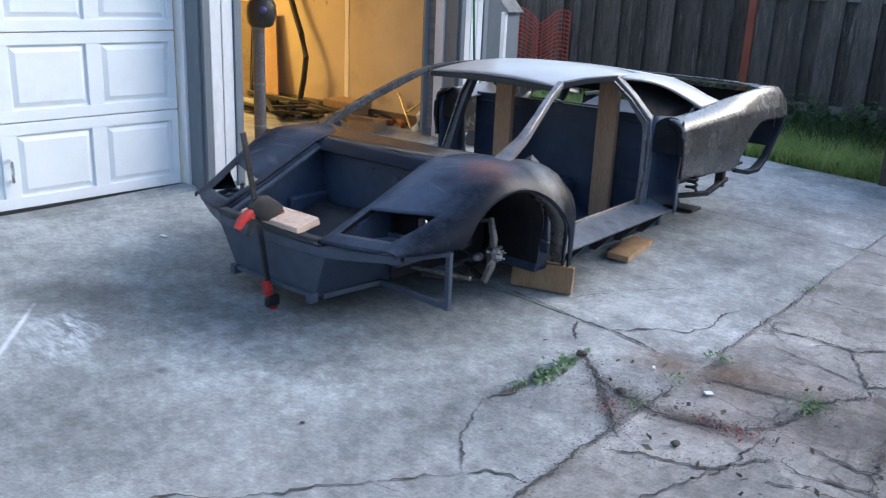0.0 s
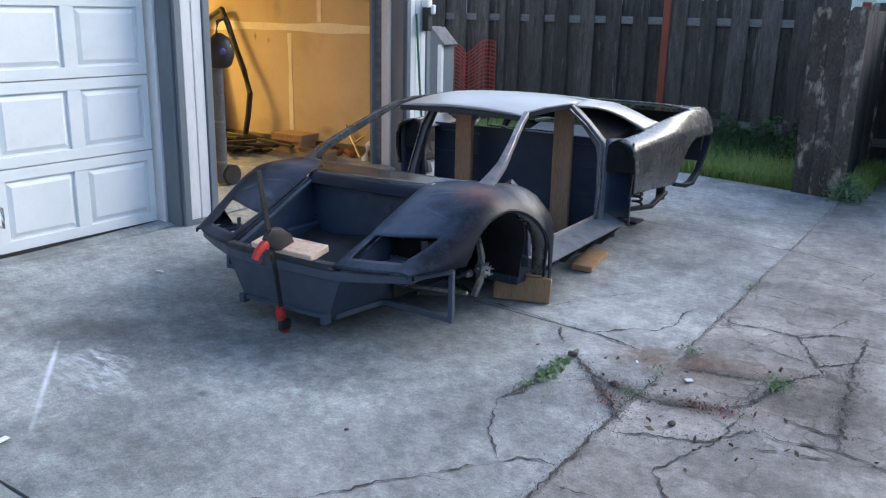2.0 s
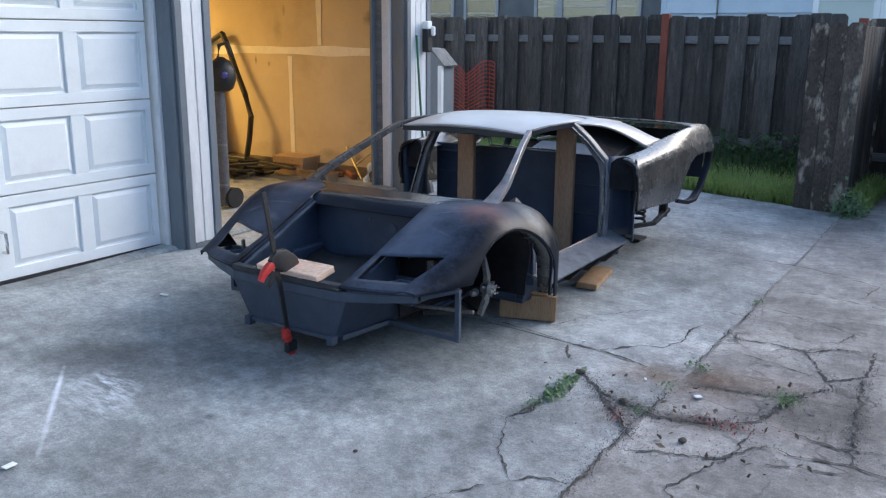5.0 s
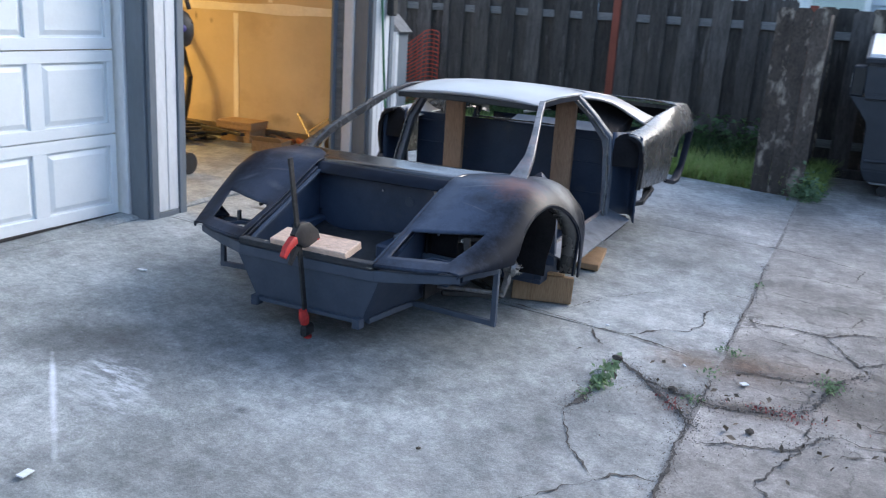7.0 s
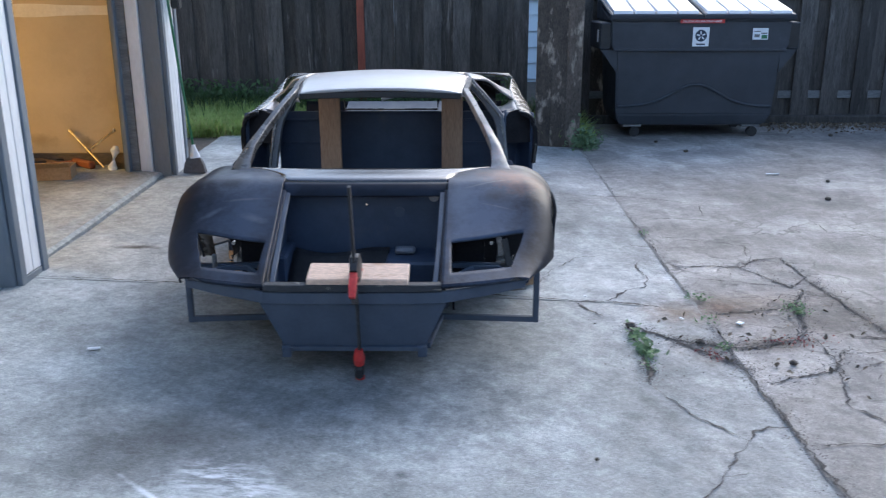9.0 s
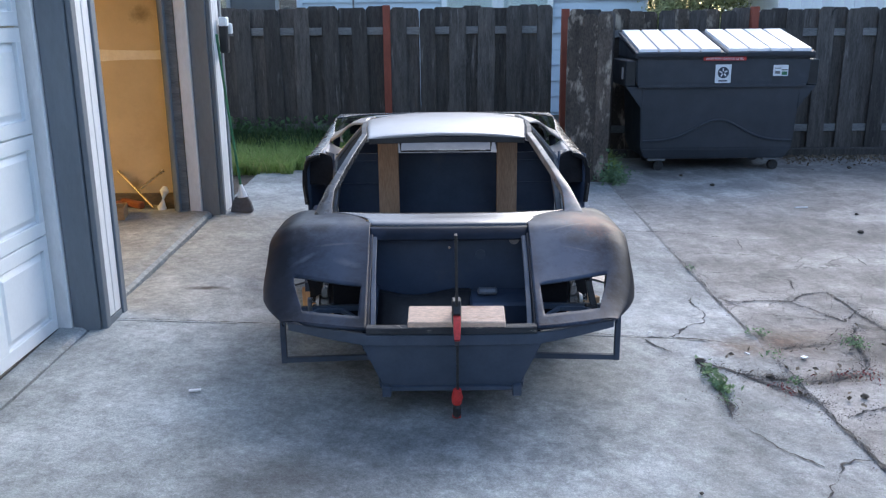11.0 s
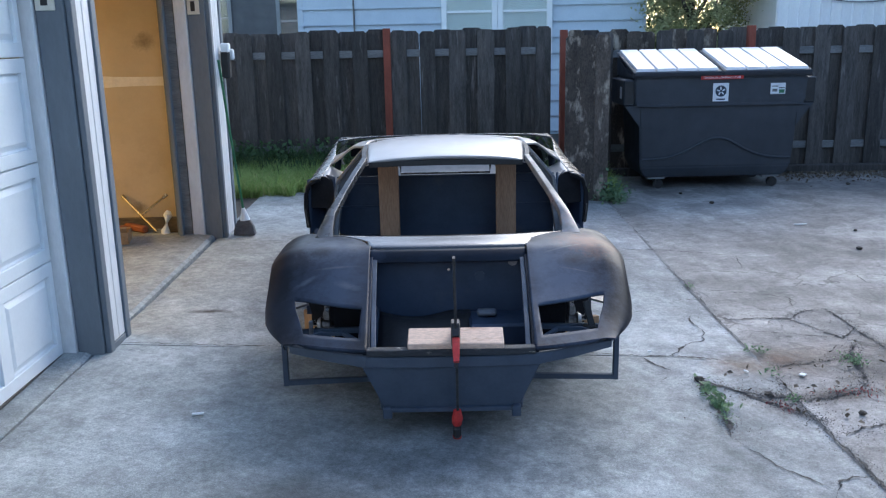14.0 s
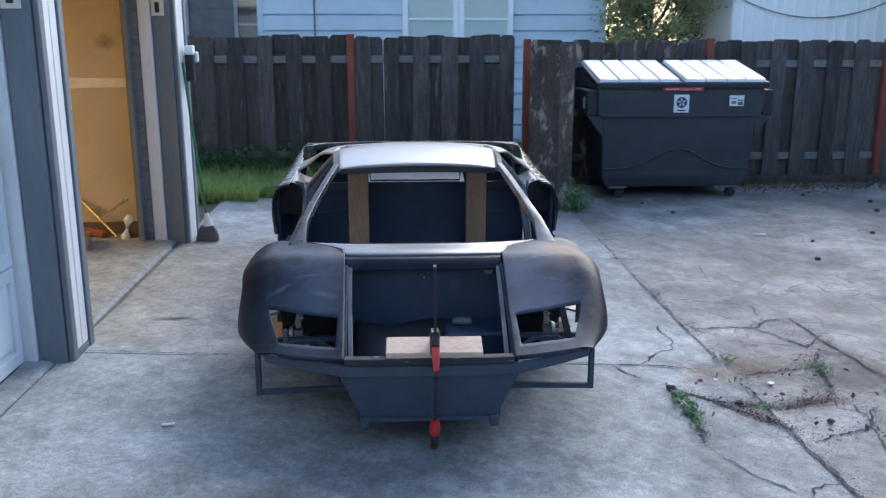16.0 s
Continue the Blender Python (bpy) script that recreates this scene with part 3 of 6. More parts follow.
def beam(pts, w, h, bm=None, up=(0, 0, 1)):
    """A bar of section w x h (numbers or one for each point) along a line of points, with capped ends."""
    bm = bm or bmesh.new()
    pts = [Vector(p) for p in pts]
    ws = w if isinstance(w, (list, tuple)) else [w] * len(pts)
    hs = h if isinstance(h, (list, tuple)) else [h] * len(pts)
    rings = []
    for i, p in enumerate(pts):
        d = (pts[min(i + 1, len(pts) - 1)] - pts[max(i - 1, 0)]).normalized()
        u = Vector(up)
        if abs(d.dot(u)) > 0.97:
            u = Vector((0, 1, 0))
        side = d.cross(u).normalized()
        top = side.cross(d)
        c = 0.18
        ring = []
        for a, b in ((1, 1 - c), (1 - c, 1), (c - 1, 1), (-1, 1 - c), (-1, c - 1), (c - 1, -1), (1 - c, -1), (1, c - 1)):
            ring.append(bm.verts.new(p + side * a * ws[i] / 2 + top * b * hs[i] / 2))
        rings.append(ring)
    for r0, r1 in zip(rings, rings[1:]):
        for i in range(8):
            bm.faces.new((r0[i], r0[(i + 1) % 8], r1[(i + 1) % 8], r1[i]))
    bm.faces.new(rings[0])
    bm.faces.new(rings[-1][::-1])
    bmesh.ops.recalc_face_normals(bm, faces=bm.faces)
    return bm


def tube(pts, r, n=12, bm=None, caps=True):
    """A round rod along points; r is a number or one for each point."""
    bm = bm or bmesh.new()
    pts = [Vector(p) for p in pts]
    rs = r if isinstance(r, (list, tuple)) else [r] * len(pts)
    rings = []
    for i, p in enumerate(pts):
        d = (pts[min(i + 1, len(pts) - 1)] - pts[max(i - 1, 0)]).normalized()
        u = Vector((0, 0, 1)) if abs(d.z) < 0.95 else Vector((0, 1, 0))
        s = d.cross(u).normalized()
        t = s.cross(d)
        rings.append([bm.verts.new(p + (s * math.cos(2 * math.pi * k / n) + t * math.sin(2 * math.pi * k / n)) * rs[i]) for k in range(n)])
    for r0, r1 in zip(rings, rings[1:]):
        for k in range(n):
            bm.faces.new((r0[k], r0[(k + 1) % n], r1[(k + 1) % n], r1[k]))
    if caps:
        bm.faces.new(rings[0])
        bm.faces.new(rings[-1][::-1])
    bmesh.ops.recalc_face_normals(bm, faces=bm.faces)
    return bm


def loft(f, ss, ts, keep=None, bm=None):
    """A sheet through f(s, t) over two lists of parameters; keep(s, t) says which cells stay."""
    bm = bm or bmesh.new()
    vs = [[bm.verts.new(f(s, t)) for t in ts] for s in ss]
    for i in range(len(ss) - 1):
        for j in range(len(ts) - 1):
            if keep is None or keep((ss[i] + ss[i + 1]) / 2, (ts[j] + ts[j + 1]) / 2):
                try:
                    bm.faces.new((vs[i][j], vs[i][j + 1], vs[i + 1][j + 1], vs[i + 1][j]))
                except ValueError:
                    pass
    bmesh.ops.delete(bm, geom=[v for v in bm.verts if not v.link_faces], context="VERTS")
    bm.normal_update()
    if sum(q.normal.z * q.calc_area() for q in bm.faces) < 0:
        bmesh.ops.reverse_faces(bm, faces=bm.faces)
    return bm


def steps(a, b, n):
    return [a + (b - a) * i / n for i in range(n + 1)]


def spl(keys, x):
    """A smooth curve through (x, y) keys."""
    xs, ys = [k[0] for k in keys], [k[1] for k in keys]
    if x <= xs[0]:
        return ys[0]
    if x >= xs[-1]:
        return ys[-1]
    i = max(j for j in range(len(xs) - 1) if xs[j] <= x)
    h = xs[i + 1] - xs[i]

    def slope(j):
        if j == 0 or j == len(xs) - 1:
            k = min(j, len(xs) - 2)
            return (ys[k + 1] - ys[k]) / (xs[k + 1] - xs[k])
        return (ys[j + 1] - ys[j - 1]) / (xs[j + 1] - xs[j - 1])
    t = (x - xs[i]) / h
    return (2 * t**3 - 3 * t**2 + 1) * ys[i] + (t**3 - 2 * t**2 + t) * h * slope(i) + (3 * t**2 - 2 * t**3) * ys[i + 1] + (t**3 - t**2) * h * slope(i + 1)


def solid(ob, thick, offset=-1.0):
    mod = ob.modifiers.new("thickness", "SOLIDIFY")
    mod.thickness, mod.offset = thick, offset
    return ob


def gz(x, y):
    """Height of the paving: it falls from the garages to the old slab and rises a little to the fence."""
    return 0.047 * max(0.0, min(-1.5 - x, 3.6)) + 0.02 * max(0.0, min(y, 10.5) - 4.5)


# ---- ground and paving ----
def ground_z(x, y):
    far = min(1.0, max(0.0, (math.hypot(x + 2, y - 4) - 14) / 20))
    return (gz(x, y) - 0.03) * (1 - far) - 0.02 * far


gx = [-300, -120, -60, -30] + steps(-15, 15, 100) + [30, 60, 120, 300]
gy = [-300, -120, -60, -30] + steps(-12, 20, 64) + [40, 70, 140, 300]
tagged(part("ground", loft(lambda s, t: (t, s, ground_z(t, s)), gy, gx), "soil", smooth=True), "bare brown soil under and around the paving", "ground", kind="structure")

driveway = thing("driveway", label="grey concrete driveway slabs with stains, joints and painted car shadow", category="driveway", kind="structure")


def slab(name, x0, x1, y0, y1, material, parent, seed):
    rnd = random.Random(seed)
    nx, ny = max(2, int((x1 - x0) / 0.12)), max(2, int((y1 - y0) / 0.12))
    ph = [rnd.uniform(0, 6) for _ in range(8)]

    def w(q, k):
        return 0.006 * (math.sin(q * 2.3 + ph[k]) + 0.7 * math.sin(q * 7.1 + ph[k + 1]) + 0.5 * math.sin(q * 23 + ph[k + 2]))
    g = 0.004

    def f(s, t):
        x = x0 + g + (x1 - x0 - 2 * g) * t + w(s * (y1 - y0), 0) * (1 if t > 0.99 else (-1 if t < 0.01 else 0)) * 0.7
        y = y0 + g + (y1 - y0 - 2 * g) * s + w(t * (x1 - x0), 3) * (1 if s > 0.99 else (-1 if s < 0.01 else 0)) * 0.5
        edge = min(t * (x1 - x0), (1 - t) * (x1 - x0), s * (y1 - y0), (1 - s) * (y1 - y0))
        return (x, y, gz(x, y) - (0.006 if edge < 0.01 else 0) + 0.004 * noise.noise((x * 0.9, y * 0.9, 0)))
    bm = loft(f, steps(0, 1, ny), steps(0, 1, nx))
    border = [e for e in bm.edges if e.is_boundary]
    r = bmesh.ops.extrude_edge_only(bm, edges=border)
    bmesh.ops.translate(bm, vec=(0, 0, -0.07), verts=[v for v in r["geom"] if isinstance(v, bmesh.types.BMVert)])
    bmesh.ops.recalc_face_normals(bm, faces=bm.faces)
    return part(name, bm, material, parent, smooth=True)


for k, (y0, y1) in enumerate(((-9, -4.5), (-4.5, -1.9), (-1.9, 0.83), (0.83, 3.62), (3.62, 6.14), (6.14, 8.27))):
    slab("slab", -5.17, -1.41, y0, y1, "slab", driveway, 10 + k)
for k, (y0, y1) in enumerate(((-9, -2.0), (-2.0, 9.75))):
    slab("slab", -1.41, 9.0, y0, y1, "old_slab", driveway, 40 + k)
part("joint_filling", loft(lambda s, t: (-1.421 + 0.022 * t + 0.008 * noise.noise((s * 2.1, 3, 0)), s, gz(-1.41, s) - 0.0035 + 0.003 * noise.noise((s * 9, t, 0))), steps(-4.0, 8.25, 240), [0, 0.5, 1]), "joint_dirt", driveway, "dirt packed into the long joint")
apron = thing("garage_apron", label="pale concrete strip along the garage fronts", category="apron", kind="structure")


def fz(y):
    """Height of the garage floor and its apron."""
    return 0.185 + 0.02 * (y - 3.4)


for k, (y0, y1) in enumerate(((-9, 0.9), (0.9, 3.6), (3.6, 6.25))):
    bm = loft(lambda s, t: (-5.185 - 0.5 * t, y0 + 0.006 + (y1 - y0 - 0.012) * s, max(gz(-5.17, y0 + (y1 - y0) * s) - 0.004, fz(y0 + (y1 - y0) * s) * min(1, 0.9 + t)) - 0.006 * (t < 0.02)), steps(0, 1, 20), [0, 0.05, 0.25, 1])
    r = bmesh.ops.extrude_edge_only(bm, edges=[e for e in bm.edges if e.is_boundary])
    bmesh.ops.translate(bm, vec=(0, 0, -0.08), verts=[v for v in r["geom"] if isinstance(v, bmesh.types.BMVert)])
    bmesh.ops.recalc_face_normals(bm, faces=bm.faces)
    part("slab", bm, "slab", apron)


LINES = []


def crack(width, *pts):
    """A ragged crack filled with dirt, lying in the paving."""
    seed = len(LINES)
    LINES.append(pts)
    rnd = random.Random(seed)
    bm = bmesh.new()
    line = []
    for (x0, y0), (x1, y1) in zip(pts, pts[1:]):
        n = max(2, int(math.hypot(x1 - x0, y1 - y0) / 0.022))
        for i in range(n):
            line.append((x0 + (x1 - x0) * i / n, y0 + (y1 - y0) * i / n))
    line.append(pts[-1])
    prev = None
    for i, (x, y) in enumerate(line):
        a, b = line[max(i - 1, 0)], line[min(i + 1, len(line) - 1)]
        d = Vector((b[0] - a[0], b[1] - a[1])).normalized()
        nrm = Vector((-d.y, d.x))
        off = 0.014 * noise.noise((x * 11, y * 11, seed)) + 0.016 * noise.noise((x * 34, y * 34, seed)) + rnd.uniform(-0.006, 0.006)
        taper = min(1, 0.3 + 5 * min(i, len(line) - 1 - i) / len(line))
        w = width * 1.05 * taper * rnd.uniform(0.35, 1.25) * max(0.3, min(1.15, 0.75 + 1.2 * noise.noise((x * 9, y * 9, seed + 7))))
        pair = []
        for sgn in (-1, 1):
            px, py = x + nrm.x * (off + sgn * w / 2), y + nrm.y * (off + sgn * w / 2)
            pair.append(bm.verts.new((px, py, gz(px, py) + 0.0052)))
        if prev:
            bm.faces.new((prev[0], prev[1], pair[1], pair[0]))
        prev = pair
    bmesh.ops.recalc_face_normals(bm, faces=bm.faces)
    for f in bm.faces:
        if f.normal.z < 0:
            f.normal_flip()
    return part("crack", bm, "crack", driveway)


# along the joint between driveway and old slab
crack(0.016, (-1.41, 3.3), (-1.42, 2.8), (-1.41, 2.3), (-1.40, 1.6))
crack(0.008, (-1.42, 5.6), (-1.41, 5.1), (-1.40, 4.7), (-1.42, 4.2), (-1.40, 3.7))
crack(0.006, (-1.41, 7.9), (-1.42, 7.2), (-1.40, 6.6), (-1.41, 6.0))
# the loop with the weeds, and the long crack below it
crack(0.030, (-1.85, 3.26), (-1.86, 3.08), (-1.86, 2.86), (-1.87, 2.71), (-1.90, 2.58))
crack(0.011, (-1.90, 2.58), (-1.84, 2.41), (-1.76, 2.26), (-1.66, 2.13), (-1.61, 2.09))
crack(0.010, (-2.28, 0.88), (-2.23, 1.05), (-2.21, 1.26), (-2.02, 1.46), (-1.87, 1.73), (-1.76, 1.87), (-1.69, 2.01), (-1.61, 2.09))
crack(0.010, (-1.61, 2.09), (-1.58, 2.17), (-1.5, 2.21), (-1.41, 2.21))
crack(0.007, (-1.82, 1.81), (-1.70, 1.87))
crack(0.010, (-2.56, 0.64), (-2.59, 0.72), (-2.61, 0.82))
crack(0.008, (-1.74, 1.59), (-1.66, 1.56), (-1.58, 1.59), (-1.49, 1.56))
# from the weeds across the joint
crack(0.036, (-1.85, 3.26), (-1.69, 3.11), (-1.54, 3.05), (-1.45, 3.05), (-1.35, 3.0), (-1.18, 3.05), (-1.03, 3.12))
crack(0.026, (-1.03, 3.12), (-0.94, 3.25), (-0.90, 3.47), (-0.84, 3.67), (-0.72, 3.83))
crack(0.030, (-1.69, 3.11), (-1.54, 2.95), (-1.47, 2.86), (-1.37, 2.73))
crack(0.014, (-0.9, 3.2), (-0.6, 3.14), (-0.2, 3.22), (0.1, 3.3))
# the cross joint under the car and its branches
crack(0.012, (-5.1, 3.62), (-4.4, 3.615), (-3.6, 3.62), (-2.6, 3.63))
crack(0.018, (-2.6, 3.63), (-2.34, 3.63), (-2.11, 3.60), (-1.88, 3.61), (-1.72, 3.58), (-1.55, 3.54))
crack(0.016, (-2.09, 3.58), (-2.03, 3.47), (-1.96, 3.37))
crack(0.014, (-1.90, 3.60), (-1.82, 3.74), (-1.73, 3.84), (-1.62, 3.90))
crack(0.007, (-2.30, 3.74), (-2.17, 4.11), (-1.97, 4.42), (-1.74, 4.51))
crack(0.010, (-1.63, 3.89), (-1.59, 4.08), (-1.6, 4.31), (-1.55, 4.42))
crack(0.009, (-1.61, 4.71), (-1.51, 4.74), (-1.42, 4.72))
# plates of the old slab
crack(0.017, (-1.42, 4.38), (-1.31, 4.28), (-1.11, 4.32), (-0.95, 4.28), (-0.81, 4.43), (-0.64, 4.48))
crack(0.018, (-0.64, 4.48), (-0.62, 4.25), (-0.63, 4.06), (-0.78, 3.90), (-0.83, 4.01), (-0.95, 4.27))
crack(0.011, (-1.32, 4.07), (-1.16, 4.04), (-1.01, 3.98), (-0.80, 3.92))
crack(0.010, (-1.33, 4.96), (-1.11, 4.88), (-0.89, 4.80), (-0.78, 4.73), (-0.84, 4.49))
crack(0.009, (-1.38, 5.41), (-1.11, 5.42), (-0.82, 5.37), (-0.5, 5.2))
crack(0.010, (-1.68, 6.08), (-1.39, 6.09), (-1.08, 5.98), (-0.79, 5.83), (-0.85, 5.5))
crack(0.011, (-0.08, 5.40), (-0.08, 5.05), (0.10, 5.08), (0.4, 5.06), (0.9, 5.3))
crack(0.016, (-1.35, 3.46), (-1.14, 3.51), (-0.96, 3.54), (-0.82, 3.63))
crack(0.016, (-1.35, 2.60), (-1.24, 2.66), (-1.13, 2.70), (-1.0, 2.75), (-0.91, 2.92), (-0.82, 2.99))
crack(0.013, (-0.82, 2.99), (-0.73, 2.94), (-0.59, 2.99), (-0.53, 3.01), (-0.2, 2.9))
crack(0.012, (-0.83, 2.80), (-0.71, 2.86), (-0.61, 2.88), (-0.51, 2.92))
crack(0.018, (-0.53, 3.01), (-0.55, 3.24), (-0.58, 3.50), (-0.60, 3.79), (-0.63, 4.04))
crack(0.010, (-1.37, 2.07), (-1.26, 2.08), (-1.16, 2.08), (-0.99, 2.07), (-0.84, 2.22))
crack(0.012, (-0.95, 3.13), (-0.96, 2.8), (-1.1, 2.4), (-0.9, 2.1))
crack(0.010, (0.15, 5.08), (0.4, 4.6), (0.2, 4.2), (-0.3, 3.85))

# ---- garage row ----
WX = -5.09   # outer face of the garage fronts
END = 6.58   # far corner of the row


def wall_piece(name, a, b, material, label, category="wall"):
    return tagged(part(name, span(a, b, 0.003), material), label, category, kind="structure")


def pier(name, y0, y1, z1, lbl):
    """A pier of vertical white siding boards between grey corner trims."""
    t = thing(name, (0, 0, 0), lbl, "wall", kind="structure")
    part("core", span((-5.34, y0 + 0.02, 0.1), (WX - 0.022, y1 - 0.02, z1), 0.0), "siding", t)
    part("corner_trim", span((WX - 0.02, y0 - 0.004, 0.14), (WX + 0.012, y0 + 0.055, z1), 0.004), "trim", t, "grey painted corner trim")
    part("corner_trim", span((WX - 0.02, y1 - 0.06, 0.14), (WX + 0.012, y1 + 0.004, z1), 0.004), "trim", t, "grey painted corner trim")
    n = max(2, round((y1 - y0 - 0.12) / 0.085))
    w = (y1 - y0 - 0.118) / n
    for i in range(n):
        a = y0 + 0.058 + w * i
        part("siding_board", span((WX - 0.02, a + 0.004, 0.2), (WX, a + w - 0.003, z1), 0.004), "siding", t)
    part("sill_block", span((WX - 0.03, y0 + 0.06, 0.1), (WX + 0.004, y1 - 0.062, 0.197), 0.004), "trim", t)
    part("reveal_board", span((-5.257, y0 - 0.024, 0.12), (WX - 0.0225, y0 + 0.018, z1), 0.004), "trim", t, "grey painted jamb board")
    part("door_stop", span((-5.36, y0 - 0.045, 0.12), (-5.26, y0 + 0.018, z1), 0.006), "siding", t, "white painted door stop")
    return t


pier("wall_pier_1", 3.475, 3.785, 2.33, "narrow white siding pier with grey trim between garage doors")
pier("wall_pier_2", 6.20, END, 2.33, "white siding end pier with grey trim beside the open garage")
pier("wall_pier_3", 0.56, 0.86, 2.33, "narrow white siding pier with grey trim between garage doors")
wall_piece("wall_header", (-5.34, -6.0, 2.332), (WX, END, 3.1), "siding", "white siding wall above the garage doors")
wall_piece("wall_west", (-5.34, -6.0, 0.1), (WX, 0.5, 2.33), "siding", "white siding wall of the garage row")
wall_piece("wall_end", (-11.0, 6.46, 0.05), (-5.345, END, 3.1), "siding", "white painted end wall of the garage row")
wall_piece("wall_party", (-11.0, 3.52, 0.05), (-5.345, 3.62, 3.1), "drywall", "bare drywall party wall inside the garage")
wall_piece("wall_back", (-11.12, 3.4, 0.05), (-11.002, END, 3.1), "drywall", "bare drywall back wall inside the garage")
tagged(part("garage_roof", span((-11.4, -6.2, 3.105), (-4.7, END + 0.25, 3.25), 0.01), "roofing"), "low dark roof over the garage row", "roof", kind="structure")
tagged(part("ceiling", span((-11.0, 3.63, 2.62), (-5.36, 6.45, 2.66), 0.0), "drywall"), "bare drywall garage ceiling", "ceiling", kind="structure")
bm = loft(lambda s, t: (-5.66 - 5.33 * t, 3.63 + 2.82 * s, fz(3.63 + 2.82 * s)), steps(0, 1, 6), steps(0, 1, 8))
tagged(solid(part("garage_floor", bm, "slab"), 0.1, -1), "stained concrete garage floor", "floor", kind="structure")
# Unseen walls, added to keep side light off the car.
wall_piece("wall_yard_east", (9.05, -9.2, -0.05), (9.25, 14.0, 4.2), "grey_siding", "plain grey siding wall, unseen, added to block sky light")
wall_piece("wall_yard_south", (-5.0, -9.4, -0.05), (9.0, -9.2, 4.2), "grey_siding", "plain grey siding wall, unseen, added to block sky light")
# drywall lining of the end wall, with taped joints
lining = thing("wall_lining", (0, 6.46, 0), "bare tan drywall lining with pale taped joints", "wall", kind="structure")
part("drywall_sheet", span((-11.0, -0.018, 0.2), (-5.37, -0.003, 2.62), 0.0), "drywall", lining)


def tape_strip(a, b, w, seed):
    rnd = random.Random(seed)
    a, b = Vector(a), Vector(b)
    d = (b - a).normalized()
    nrm = Vector((-d.y, d.x))
    bm = bmesh.new()
    n = int((b - a).length / 0.06)
    prev = None
    for i in range(n + 1):
        p = a + (b - a) * i / n
        ww = w * (1 + 0.5 * noise.noise((p.x * 2.2, p.y * 2.2, seed)))
        pr = [bm.verts.new((p.x + nrm.x * s * ww / 2, -0.0225, p.y + nrm.y * s * ww / 2)) for s in (-1, 1)]
        if prev:
            bm.faces.new((prev[0], prev[1], pr[1], pr[0]))
        prev = pr
    bmesh.ops.recalc_face_normals(bm, faces=bm.faces)
    part("joint_tape", bm, "tape", lining, "uneven pale joint compound")


tape_strip((-9.5, 1.53), (-5.40, 1.53), 0.085, 1)
tape_strip((-6.4, 1.59), (-6.4, 2.6), 0.06, 2)
tape_strip((-6.83, 0.2), (-6.83, 1.47), 0.06, 3)
tape_strip((-8.9, 0.2), (-8.9, 1.47), 0.06, 4)
part("base_board", span((-10.9, -0.06, 0.2), (-5.40, -0.019, 0.345), 0.004), "sill_wood", lining, "dark wooden base board")
part("jamb_stud", span((-5.45, -0.30, 0.2), (-5.365, -0.02, 2.62), 0.004), "rail_wood", lining, "dull grey jamb stud")
# lamp under the garage ceiling
lampob = thing("ceiling_light", (-9.7, 5.0, 2.62), "warm lit ceiling light inside the garage", "light")
part("housing", span((-0.6, -0.09, -0.05), (0.6, 0.09, -0.001), 0.006), "white", lampob)
part("lamp_tube", tube([(-0.55, 0, -0.075), (0.55, 0, -0.075)], 0.02), "lamp", lampob)
glow = new("garage_lamp_light", bpy.data.lights.new("garage_lamp_light", "AREA"))
glow.data.shape, glow.data.size, glow.data.size_y = "RECTANGLE", 1.1, 0.15
glow.data.energy, glow.data.color = 80.0, (1.0, 0.64, 0.19)
glow.matrix_world = pose(-9.7, 5.0, 2.515)


def garage_door(name, y0, y1):
    d = thing(name, (-5.32, 0, 0), "white panelled sectional garage door, closed", "garage door", kind="structure")
    W = y1 - y0
    for r in range(4):
        z0 = 0.187 + 0.533 * r
        sec = part("section", span((-0.045, y0, z0 + 0.003), (-0.022, y1, z0 + 0.530), 0.002), "door", d)
        pw = 0.585
        bm = bmesh.new()
        span((-0.024, y0, z0 + 0.004), (0, y1, z0 + 0.075), 0.003, bm)
        span((-0.024, y0, z0 + 0.458), (0, y1, z0 + 0.529), 0.003, bm)
        for i in range(5):
            yc = y1 - pw * (4 - i)
            span((-0.024, max(y0, yc - 0.05), z0 + 0.072), (-0.0004, min(y1, yc + 0.05), z0 + 0.461), 0.003, bm)
        part("frame", bm, "door", sec)
        for i in range(4):
            a, b = y1 - pw * (4 - i) + 0.062, y1 - pw * (3 - i) - 0.062
            bm = bmesh.new()
            e, q0, q1 = 0.03, z0 + 0.088, z0 + 0.445
            outer = [bm.verts.new((-0.021, p, q)) for p, q in ((a, q0), (b, q0), (b, q1), (a, q1))]
            inner = [bm.verts.new((-0.005, p, q)) for p, q in ((a + e, q0 + e), (b - e, q0 + e), (b - e, q1 - e), (a + e, q1 - e))]
            for i2 in range(4):
                bm.faces.new((outer[i2], outer[(i2 + 1) % 4], inner[(i2 + 1) % 4], inner[i2]))
            bm.faces.new(inner)
            bmesh.ops.recalc_face_normals(bm, faces=bm.faces)
            part("panel", bm, "door", sec)
    seal = part("bottom_seal", span((-0.03, y0, 0.15), (-0.002, y1, 0.186), 0.003), "black", d, "black rubber bottom seal")
    return d


gd = garage_door("door_1", 0.95, 3.405)
h = part("handle", tube([(0.0, 2.22, 0.37), (0.045, 2.22, 0.375), (0.05, 2.22, 0.43), (0.045, 2.22, 0.495), (0.0, 2.22, 0.5)], 0.011, 8), "chrome", gd, "chromed lift handle")
part("lock", bx((0.012, 2.17, 0.955), (0.03, 0.06, 0.075), 0.006), "black", gd, "black lock plate")
part("lock_knob", tube([(0.02, 2.17, 0.955), (0.06, 2.17, 0.955)], 0.017, 10), "iron", gd)
